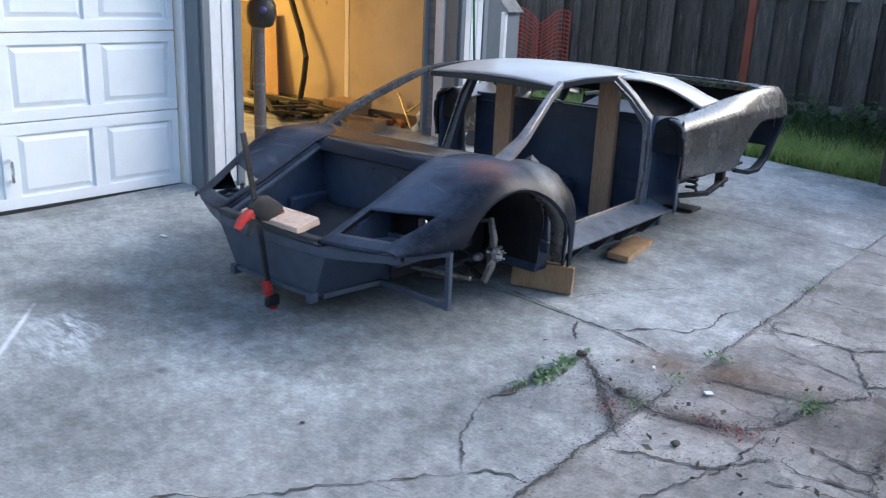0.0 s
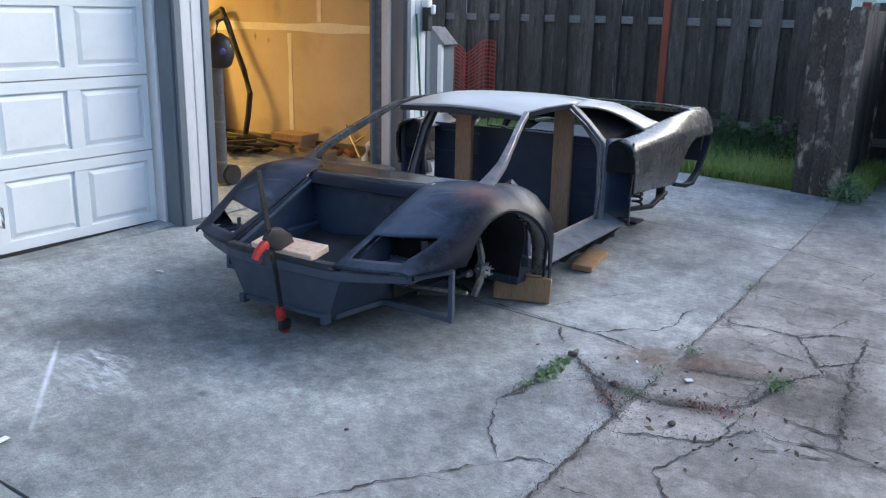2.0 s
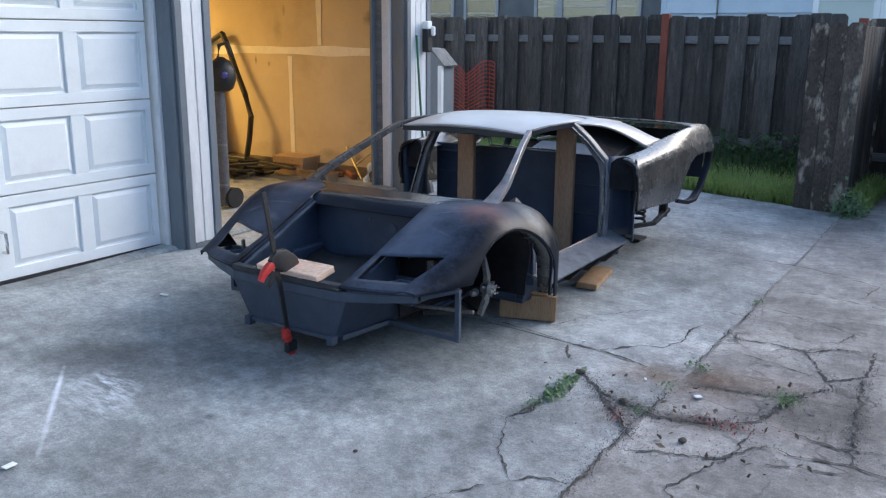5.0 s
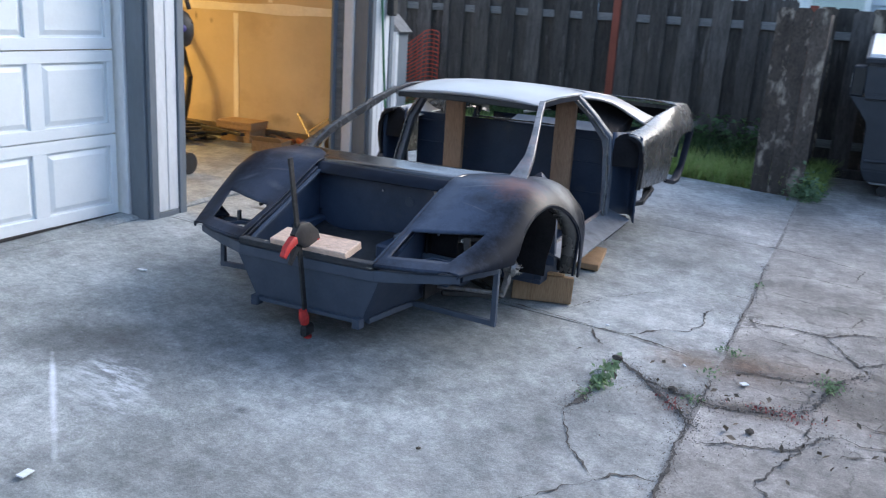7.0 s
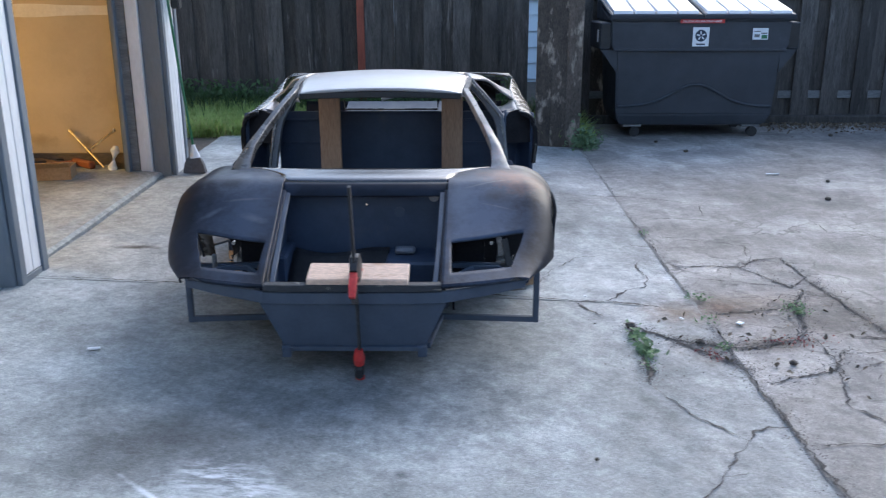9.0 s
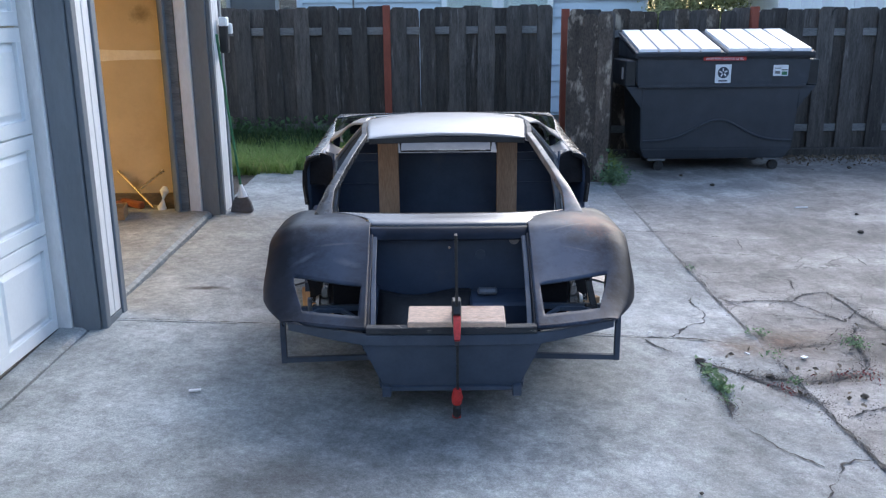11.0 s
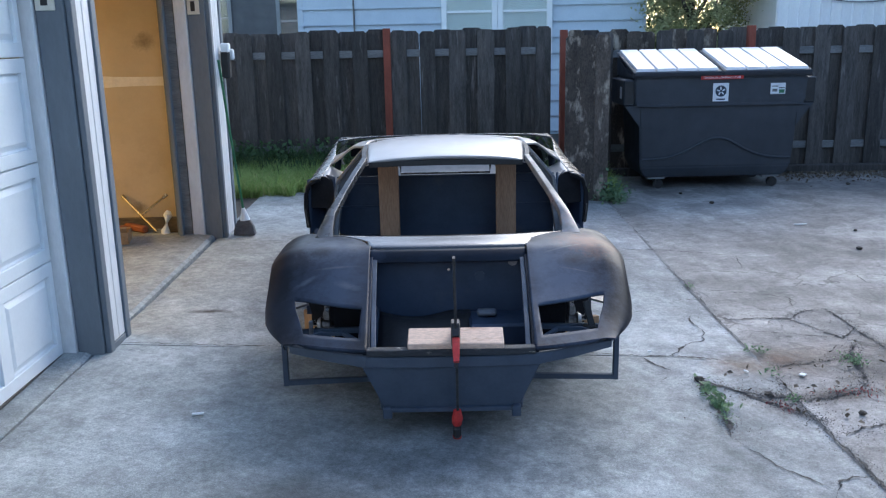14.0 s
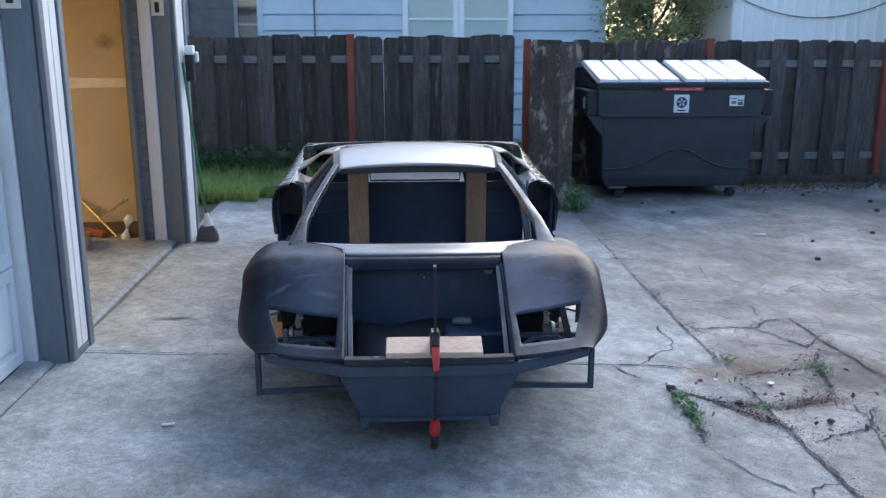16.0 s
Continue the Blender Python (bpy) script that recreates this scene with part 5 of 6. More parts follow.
def flank(v):
    return spl([(2.37, 0.858), (3.0, 0.880), (3.6, 0.892), (4.0, 0.892), (4.25, 0.875)], v)


def q_bottom(v):
    if v < 3.27:
        return 0.565 - 0.065 * (v - 2.37) / 0.9
    if v < 3.95:
        return 0.50 + 0.30 * math.sin(min(1, (v - 3.27) / 0.40) * math.pi / 2)
    return 0.80 - 0.04 * (v - 3.95) / 0.2


def quarter(sgn):
    def f(s, t):
        v = 2.37 + 1.88 * s
        tuck = max(0, v - 3.92)
        zs, zb = shoulder(v), q_bottom(v)
        ui, uo, zo = rim(v), 0.985 - 0.55 * tuck * tuck, flank(v)
        crown = 0.012 * math.sin(math.pi * min(1, t / 0.4))
        k = [(0, ui, zs), (0.36, uo * 0.976, zo + 0.012), (0.40, uo * 0.990, zo - 0.010), (0.72, uo, (zo + zb) / 2 - 0.03), (1.0, uo * 0.985, zb)]
        i = max(j for j in range(4) if k[j][0] <= t)
        q = (t - k[i][0]) / (k[i + 1][0] - k[i][0])
        return (sgn * (k[i][1] + (k[i + 1][1] - k[i][1]) * q + crown * 0.5), v, k[i][2] + (k[i + 1][2] - k[i][2]) * q + crown)
    bm = loft(f, steps(0, 0.495, 16) + steps(0.51, 0.75, 14) + steps(0.78, 1.0, 8), steps(0, 0.34, 9) + [0.355, 0.365, 0.38, 0.395, 0.405, 0.42] + steps(0.46, 1, 12))
    bmesh.ops.recalc_face_normals(bm, faces=bm.faces)
    if sum(p.normal.x * sgn for p in bm.faces) < 0:
        bmesh.ops.reverse_faces(bm, faces=bm.faces)
    qp = solid(part("rear_quarter", bm, "shell_grey", car, "sanded grey rear quarter panel", smooth=True), 0.008)
    part("leading_lip", beam([(sgn * 0.968, 2.40, 0.565), (sgn * 0.978, 2.38, 0.70), (sgn * 0.972, 2.375, 0.80), (sgn * 0.945, 2.375, 0.868), (sgn * 0.87, 2.38, 0.905)], 0.03, 0.02), "soft_black", qp)
    part("bumper_edge", beam([(sgn * 0.965, 3.26, 0.50), (sgn * 0.965, 3.48, 0.455), (sgn * 0.96, 3.66, 0.45), (sgn * 0.955, 3.84, 0.52), (sgn * 0.95, 4.0, 0.68), (sgn * 0.945, 4.09, 0.80)], 0.03, [0.02, 0.05, 0.06, 0.05, 0.05, 0.06], up=(1, 0, 0)), "shell", qp, "thin black rear bumper edge", smooth=True)
    # buttress from the roof to the shoulder
    def but(s, t):
        o = [spl(list(zip((0, 0.25, 0.5, 0.75, 1), k)), s) for k in ((0.545, 0.635, 0.695, 0.765, 0.856), (2.30, 2.48, 2.64, 2.78, 2.86), (1.136, 1.116, 1.074, 1.008, 0.942))]
        n = [spl(list(zip((0, 0.25, 0.5, 0.75, 1), k)), s) for k in ((0.50, 0.595, 0.70, 0.79, 0.850), (2.72, 2.97, 3.05, 3.09, 3.14), (1.132, 1.095, 1.045, 0.997, 0.968))]
        return (sgn * (o[0] + (n[0] - o[0]) * t), o[1] + (n[1] - o[1]) * t, o[2] + (n[2] - o[2]) * t + 0.014 * math.sin(math.pi * t) * (1 - s))
    solid(part("buttress", loft(but, steps(0, 1, 18), steps(0, 1, 8)), "roof_grey", car, "pale flying buttress behind the roof, sky sheen in its colour", smooth=True), 0.014)
    # Pale like the buttress: the white reflection is put into the colour.
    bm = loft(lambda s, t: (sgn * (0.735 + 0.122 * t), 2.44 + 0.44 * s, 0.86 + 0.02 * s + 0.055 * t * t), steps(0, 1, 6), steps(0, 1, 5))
    solid(part("vent_floor", bm, "roof_grey", car, "pale floor of the side vent with painted sky sheen", smooth=True), 0.008)
    if sgn > 0:
        bm = bmesh.new()
        q = [bm.verts.new((sgn * a, b, c)) for a, b, c in ((0.50, 2.46, 1.085), (0.56, 2.9, 1.07), (0.735, 3.06, 0.99), (0.74, 2.90, 0.86), (0.72, 2.44, 0.855))]
        bm.faces.new(q)
        solid(part("vent_side", bm, "soft_black", car, "matt black panel inside the side vent"), 0.006, 0)
    # rails under the tail
    part("rear_rail", beam([(sgn * 0.55, 2.6, 0.27), (sgn * 0.56, 3.0, 0.36), (sgn * 0.56, 3.5, 0.36), (sgn * 0.56, 3.7, 0.44)], 0.05, 0.06), "iron", car)
    part("rear_leg", beam([(sgn * 0.80, 3.45, 0.33), (sgn * 0.80, 3.45, 0.50)], 0.06, 0.05), "iron", car)
    part("rear_arm", beam([(sgn * 0.55, 2.75, 0.30), (sgn * 0.82, 3.2, 0.32), (sgn * 0.82, 3.5, 0.38)], 0.04, 0.03), "iron", car)
    part("rear_spring", tube([(sgn * (0.74 + 0.035 * math.cos(a)), 3.12 + 0.035 * math.sin(a), 0.34 + 0.03 * a / 5) for a in steps(0, 28, 56)], 0.01, 6), "iron", car)
    return qp


for sgn in (1, -1):
    quarter(sgn)
# tail deck and back panel, with the open engine bay before them
def deck(s, t):
    v0 = 3.93 - 0.26 * abs(t) ** 6
    v = v0 + (4.23 - v0) * s
    return (t * (rim(v) + 0.002), v, shoulder(v) + 0.010 * (1 - t * t))


solid(part("tail_deck", loft(deck, steps(0, 1, 10), steps(-1, 1, 30)), "shell_grey", car, smooth=True), 0.012)
bm = loft(lambda s, t: (t * 0.85, 4.215 - 0.02 * s, 0.755 - 0.21 * s), steps(0, 1, 6), steps(-1, 1, 12))
solid(part("tail_panel", bm, "shell", car, smooth=True), 0.012)
bm = loft(lambda s, t: (t * spl([(0, 0.48), (0.3, 0.50), (1, 0.60)], s), 2.68 + 0.32 * s, 1.133 - 0.04 * s * s + (0.026 - 0.01 * s) * (1 - t * t)), steps(0, 1, 8), steps(-1, 1, 14))
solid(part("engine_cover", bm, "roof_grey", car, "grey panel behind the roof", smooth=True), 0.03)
part("tail_header", span((-0.84, 4.195, 0.82), (0.84, 4.21, 0.935), 0.003), "soft_black", car, "matt black panel under the tail deck")
part("engine_bay_floor", span((-0.72, 2.64, 0.40), (0.72, 4.05, 0.42), 0.003), "iron", car)
bm = bmesh.new()
q = [bm.verts.new(p) for p in ((-0.42, 3.30, 0.72), (0.42, 3.30, 0.72), (0.42, 3.72, 0.81), (-0.42, 3.72, 0.81))]
bm.faces.new(q)
solid(part("engine_bay_shelf", bm, "bay_grey", car, "grey panel behind the rear window"), 0.01, 0)
part("stay_rod", tube([(-0.095, 3.0, 0.917), (0.13, 3.0, 0.972)], 0.011, 8), "white", car, "pale stay rod behind the rear window")
part("window_header", span((-0.44, 2.66, 0.995), (0.44, 2.675, 1.10), 0.003), "soft_black", car)
part("window_frame_rear", beam([(-0.325, 2.66, 0.955), (-0.32, 2.64, 0.893), (0.32, 2.64, 0.893), (0.325, 2.66, 0.955)], 0.014, 0.012), "shell_grey", car, "grey rear window frame")

# ---- things on and round the car ----
def box_thing(name, c, s, material, label, category, rot=None, bevel=0.004, group="", at=None):
    ob = part(name, bx((0, 0, 0), s, bevel), material)
    ob.matrix_basis = pose(*c, *(rot or (0, 0, 0)))
    return tagged(ob, label, category, group)


box_thing("wooden_post", (-2.765, 4.89, 0.655), (0.14, 0.04, 0.895), "post_wood", "upright pine plank propping up the car roof", "plank", group="roof props")
box_thing("wooden_post", (-3.585, 4.89, 0.655), (0.14, 0.04, 0.895), "post_wood", "upright pine plank propping up the car roof", "plank", group="roof props")
box_thing("wooden_board", (-3.163, 2.552, 0.534), (0.425, 0.14, 0.038), "board", "fresh pine board clamped to the car's nose lip", "board", rot=(12, 0, -1))
box_thing("wooden_block", (-2.45, 3.79, 0.052 + 0.077), (0.34, 0.04, 0.155), "lumber", "pine block standing on edge under the wheel arch", "block", rot=(0, 2, 22))
box_thing("wood_offcut", (-2.40, 3.81, 0.052 + 0.155 + 0.010), (0.13, 0.035, 0.014), "lumber", "thin pine offcut lying on the block under the wheel arch", "offcut", rot=(0, 2, 22))
box_thing("wooden_block", (-2.455, 4.79, 0.075), (0.14, 0.47, 0.04), "lumber", "flat pine block lying under the door sill", "block", rot=(0, 2.6, 9.6))
box_thing("wooden_block", (-3.915, 3.755, 0.12 + 0.077), (0.34, 0.04, 0.155), "lumber", "pine block standing on edge under the wheel arch", "block", rot=(0, 0, -40))
jack = thing("jack_stand", (-2.69, 6.0, 0.09), "black iron jack stand under the chassis", "jack stand")
part("base_plate", bx((0, 0, 0.01), (0.24, 0.16, 0.02), 0.004), "iron", jack)
part("column", beam([(-0.05, 0, 0.02), (-0.12, 0, 0.21)], 0.05, 0.05), "iron", jack)

clamp = thing("bar_clamp", (-3.165, 2.46, 0.09), "black bar clamp with red grips on the car nose", "clamp")
part("bar", beam([(0.005, 0.03, 0.02), (0.003, -0.02, 0.36), (0.0, -0.06, 0.60), (-0.003, -0.105, 0.87)], 0.012, 0.026, up=(0, 1, 0)), "iron", clamp)
part("lower_jaw", bx((0.0, 0.04, 0.03), (0.035, 0.085, 0.06), 0.012), "black", clamp)
part("lower_grip", tube([(0.0, 0.02, 0.07), (0.002, 0.01, 0.10), (0.002, 0.0, 0.14)], [0.022, 0.026, 0.018], 12), "red", clamp, "red rubber grip")
part("lower_pad", tube([(0, 0.045, -0.02), (0, 0.045, 0.0)], 0.02, 12), "red", clamp)
part("trigger_body", beam([(0.0, 0.105, 0.44), (0.0, 0.07, 0.475), (0.0, 0.0, 0.505), (0.0, -0.045, 0.515), (0.0, -0.075, 0.50)], [0.03, 0.036, 0.04, 0.04, 0.03], [0.045, 0.085, 0.12, 0.10, 0.05], up=(0, 0, 1)), "black", clamp, smooth=True)
part("trigger", beam([(0.0, -0.055, 0.455), (0.0, -0.085, 0.415), (0.0, -0.105, 0.385)], [0.022, 0.02, 0.016], [0.03, 0.022, 0.016]), "black", clamp, smooth=True)
part("handle_grip", beam([(0.0, -0.05, 0.50), (0.0, -0.09, 0.49), (0.0, -0.13, 0.465), (0.0, -0.155, 0.43)], [0.03, 0.032, 0.03, 0.024], [0.04, 0.042, 0.036, 0.028]), "red", clamp, "red handle grip", smooth=True)
part("upper_pad", tube([(0, 0.095, 0.44), (0, 0.095, 0.47)], 0.02, 12), "red", clamp)

# ---- fence ----
FY = 9.85


def fence_bay(x0, x1, seed, post=True, pale=False):
    rnd, gap = random.Random(seed), random.Random(seed + 900)
    b = thing("fence", (x0, FY, 0), "tall dark weathered board fence with red posts", "fence", "fence bays")
    W = x1 - x0
    base = min(0.168, gz((x0 + x1) / 2, FY))
    if post:
        part("post", span((-0.045, -0.06, base - 0.05), (0.045, 0.03, base + 1.80 + rnd.uniform(-0.01, 0.02)), 0.006), "red_post" if x0 > -6 else "wood_dark", b, "red-brown painted fence post" if x0 > -6 else "")
    part("rail", span((0.05, -0.005, base + 1.45), (W - 0.05, 0.033, base + 1.54), 0.004), "rail_wood", b)
    part("rail", span((0.05, -0.005, base + 0.28), (W - 0.05, 0.033, base + 0.37), 0.004), "rail_wood", b)
    n = round((W - 0.1) / 0.178)
    p = (W - 0.1) / n
    for i in range(n):
        front = i % 2 == 0
        w = (0.196 if front else 0.25) + rnd.uniform(-0.014, 0.014)
        xc = 0.05 + p * (i + 0.5) + rnd.uniform(-0.006, 0.006)
        if not front and gap.random() < 0.2:   # shrunken or shifted, so that light shows past one edge
            xc += gap.choice((-1, 1)) * gap.uniform(0.033, 0.040)
        y = -0.019 if front else 0.047
        z1 = base + 1.775 + rnd.uniform(-0.02, 0.02)
        bm = bmesh.new()
        prof = [(-w / 2, -0.06), (w / 2, -0.06), (w / 2, z1 - base - 0.035), (w / 2 - 0.035, z1 - base), (-w / 2 + 0.035, z1 - base), (-w / 2, z1 - base - 0.035)]
        fr = [bm.verts.new((a, -0.010, c)) for a, c in prof]
        bk = [bm.verts.new((a, 0.010, c)) for a, c in prof]
        bm.faces.new(fr)
        bm.faces.new(bk[::-1])
        for k in range(6):
            bm.faces.new((fr[k], bk[k], bk[(k + 1) % 6], fr[(k + 1) % 6]))
        bmesh.ops.recalc_face_normals(bm, faces=bm.faces)
        ob = part("board", bm, "wood_pale" if pale and rnd.random() < 0.6 else "wood_dark", b)
        ob.matrix_basis = pose(xc, y, base, 0, rnd.uniform(-0.5, 0.5), 0)
    return b


for k, (x0, x1) in enumerate(((-10.6, -8.4), (-8.4, -6.13), (-6.13, -3.86), (-3.86, -1.79))):
    fence_bay(x0, x1, 70 + k)
for k, (x0, x1) in enumerate(((-1.68, 0.63), (0.63, 2.93), (2.93, 5.2), (5.2, 7.5))):
    fence_bay(x0, x1, 80 + k, pale=(k == 0))
# short wing of the fence beside the grass
wing = thing("fence_wing", (-1.885, 8.22, 0.06), "short weathered fence wing with peeling pale boards", "fence")
rnd = random.Random(5)
for i in range(3):
    bm = bmesh.new()
    w, zt = 0.155, 1.77 + rnd.uniform(-0.015, 0.015)
    prof = [(-w / 2, -0.02), (w / 2, -0.02), (w / 2, zt - 0.035), (w / 2 - 0.03, zt), (-w / 2 + 0.03, zt), (-w / 2, zt - 0.035)]
    fr = [bm.verts.new((a, -0.012, c)) for a, c in prof]
    bk = [bm.verts.new((a, 0.012, c)) for a, c in prof]
    bm.faces.new(fr)
    bm.faces.new(bk[::-1])
    for j in range(6):
        bm.faces.new((fr[j], bk[j], bk[(j + 1) % 6], fr[(j + 1) % 6]))
    bmesh.ops.recalc_face_normals(bm, faces=bm.faces)
    ob = part("board", bm, "wood_pale", wing)
    ob.matrix_basis = pose(0.08 + 0.158 * i, 0.004 * (i % 2), 0)
part("post", span((0.33, 0.03, 0), (0.42, 0.12, 1.72), 0.005), "wood_dark", wing)
part("rail", span((0.02, 0.014, 1.5), (0.46, 0.05, 1.59), 0.004), "wood_dark", wing)
part("rail", span((0.36, 0.12, 1.5), (0.40, 1.55, 1.59), 0.004), "wood_dark", wing)
for i in range(8):
    ob = part("board", span((-0.01, -0.085, 0), (0.01, 0.085, 1.75), 0.004), "wood_dark", wing)
    ob.matrix_basis = pose(0.415, 0.21 + 0.185 * i, 0)
tagged(part("kerb_timber", span((-1.25, 9.62, 0.06), (5.0, 9.74, 0.20), 0.01), "wood_dark"), "weathered timber along the foot of the fence", "timber")

# ---- waste bin on wheels ----
bz = gz(-0.06, 8.9)
dump = thing("dumpster", (-0.085, 8.66, bz), "navy plastic waste dumpster with white lids and stickers on small wheels", "dumpster")


def hull(rings, name, material, parent, bevel=0.015, label=""):
    """A body through rectangles (x half width, y front, y back, z)."""
    bm = bmesh.new()
    rr = [[bm.verts.new(p) for p in ((-h, a, z), (h, a, z), (h, b, z), (-h, b, z))] for h, a, b, z in rings]
    for r0, r1 in zip(rr, rr[1:]):
        for i in range(4):
            bm.faces.new((r0[i], r0[(i + 1) % 4], r1[(i + 1) % 4], r1[i]))
    bm.faces.new(rr[0][::-1])
    bm.faces.new(rr[-1])
    bmesh.ops.recalc_face_normals(bm, faces=bm.faces)
    if bevel:
        bmesh.ops.bevel(bm, geom=list(bm.edges), offset=bevel, segments=2, affect="EDGES")
    return part(name, bm, material, parent, label)


hull([(0.80, 0.10, 0.86, 0.14), (0.86, 0.06, 0.90, 0.26), (0.895, 0.02, 0.93, 0.96)], "lower_body", "bin", dump)
hull([(0.93, 0.0, 0.95, 0.955), (0.955, -0.005, 0.955, 1.0), (0.965, -0.01, 0.96, 1.27)], "upper_body", "bin", dump)
hull([(0.985, -0.03, 0.10, 1.268), (0.985, -0.03, 0.10, 1.315)], "front_rim", "bin", dump, 0.008)
for sgn in (-1, 1):
    bm = bmesh.new()
    q = [(sgn * 0.96, 0.05, 1.27), (sgn * 0.96, 0.93, 1.27), (sgn * 0.96, 0.93, 1.485)]
    a = [bm.verts.new(p) for p in q]
    bm.faces.new(a)
    solid(part("side_gable", bm, "bin", dump), 0.03, 0)
    pk = part("fork_pocket", span((min(sgn * 0.955, sgn * 1.075), 0.03, 0.965), (max(sgn * 0.955, sgn * 1.075), 0.72, 1.25), 0.012), "bin", dump)
    # Flat black face paints in the shade of the hollow pocket.
    part("pocket_mouth", span((min(sgn * 0.962, sgn * 1.063), 0.026, 0.985), (max(sgn * 0.962, sgn * 1.063), 0.035, 1.235), 0.0), "black", pk, "black face painting the shaded pocket hollow")
    bm = bmesh.new()
    q = [bm.verts.new(p) for p in ((sgn * 1.06, 0.06, 0.962), (sgn * 0.88, 0.06, 0.962), (sgn * 0.88, 0.06, 0.72))]
    bm.faces.new(q)
    solid(part("gusset", bm, "bin", dump), 0.06, 0)
# lids: two, with ribs
for k, (a, b) in enumerate(((-0.985, -0.01), (0.01, 0.985))):
    ang = math.atan2(0.20, 0.97)
    ld = part("lid", bx((0, 0, 0), (b - a, 1.02, 0.03), 0.008), "bin", dump, "plastic lid with broad white raised panels")
    ld.matrix_basis = pose((a + b) / 2, 0.45, 1.425, math.degrees(ang))
    n = 4
    w = (b - a - 0.05) / n
    for i in range(n):
        bm = bmesh.new()
        x0, x1 = a - (a + b) / 2 + 0.032 + w * i, a - (a + b) / 2 + 0.012 + w * (i + 1)
        lo = [bm.verts.new(p) for p in ((x0, -0.49, 0.0145), (x1, -0.49, 0.0145), (x1, 0.49, 0.0145), (x0, 0.49, 0.0145))]
        hi = [bm.verts.new(p) for p in ((x0 + 0.006, -0.475, 0.045), (x1 - 0.006, -0.475, 0.045), (x1 - 0.006, 0.48, 0.045), (x0 + 0.006, 0.48, 0.045))]
        for j in range(4):
            bm.faces.new((lo[j], lo[(j + 1) % 4], hi[(j + 1) % 4], hi[j]))
        bm.faces.new(hi)
        bmesh.ops.recalc_face_normals(bm, faces=bm.faces)
        part("lid_panel", bm, "lid", ld, "white raised lid panel")
    part("lid_edge", span((a - (a + b) / 2, -0.525, -0.03), (b - (a + b) / 2, -0.507, 0.012), 0.004), "bin", ld, "dark lid edge")
# raised wave on the front
wave = [(x, 0.052 - 0.052 * max(0, (z - 0.26) / 0.7), z) for x, z in [(u, 0.35 + 0.24 * math.exp(-(u / 0.36) ** 2)) for u in steps(-0.84, 0.84, 32)]]
part("wave_rib", tube(wave, 0.014, 8), "bin", dump, smooth=True)
part("band_rib", beam([(-0.93, 0.0, 0.965), (0.93, 0.0, 0.965)], 0.02, 0.03), "bin", dump)
# stickers: plain shapes
st = part("sticker", span((-0.09, -0.016, 1.0), (0.085, -0.0125, 1.20), 0.0), "paper", dump, "white sticker with a round dark mark")
part("mark", tube([(-0.0025, -0.0185, 1.112), (-0.0025, -0.0165, 1.112)], 0.062, 24), "ink", st)
for k in range(5):
    a = 2 * math.pi * k / 5 + 0.4
    part("mark", bx((-0.0025 + 0.030 * math.cos(a), -0.0195, 1.112 + 0.030 * math.sin(a)), (0.034, 0.0015, 0.014), 0.0, rot=(0, -math.degrees(a), 0)), "paper", st)
part("mark_bar", span((-0.05, -0.0185, 1.015), (0.045, -0.0165, 1.03), 0.0), "ink", st, "dark unreadable bar")
s2 = part("sticker", span((0.55, -0.016, 1.07), (0.715, -0.0125, 1.19), 0.0), "paper", dump, "small white sticker with unreadable print")
part("mark_bar", span((0.565, -0.0185, 1.15), (0.63, -0.0165, 1.16), 0.0), "rail_wood", s2)
part("mark_bar", span((0.64, -0.0185, 1.13), (0.705, -0.0165, 1.142), 0.0), "rail_wood", s2)
part("mark_bar", span((0.645, -0.0185, 1.08), (0.705, -0.0165, 1.118), 0.0), "green", s2, "green printed block")
part("mark_bar", span((0.57, -0.0185, 1.095), (0.625, -0.0165, 1.125), 0.0), "rail_wood", s2)
part("sticker", span((-1.08, 0.12, 1.04), (-1.0765, 0.22, 1.17), 0.0), "paper", dump)
ws = part("warning_strip", span((-0.235, -0.0365, 1.243), (0.235, -0.0325, 1.283), 0.0), "red", dump, "red strip with white lettering")
fc = bpy.data.curves.new("lettering", "FONT")
fc.body, fc.size, fc.align_x, fc.extrude = "MAXIMUM LOADING LEVEL", 0.034, "CENTER", 0.0006
fo = new("lettering", fc)
fc.materials.append(M["paper"])
fo.parent = ws
fo.matrix_basis = pose(0, -0.0375, 1.2515, 90, 0, 0)
for sx in (-0.66, 0.66):
    for sy in (0.16, 0.80):
        c = part("caster", bx((sx, sy, 0.128), (0.20, 0.12, 0.02), 0.003), "rail_wood", dump, "grey steel caster")
        part("fork", bx((sx + 0.02, sy, 0.095), (0.03, 0.07, 0.07), 0.004), "iron", c)
        part("wheel", tube([(sx + 0.035, sy - 0.025, 0.058), (sx + 0.035, sy + 0.025, 0.058)], 0.056, 18), "black", c)

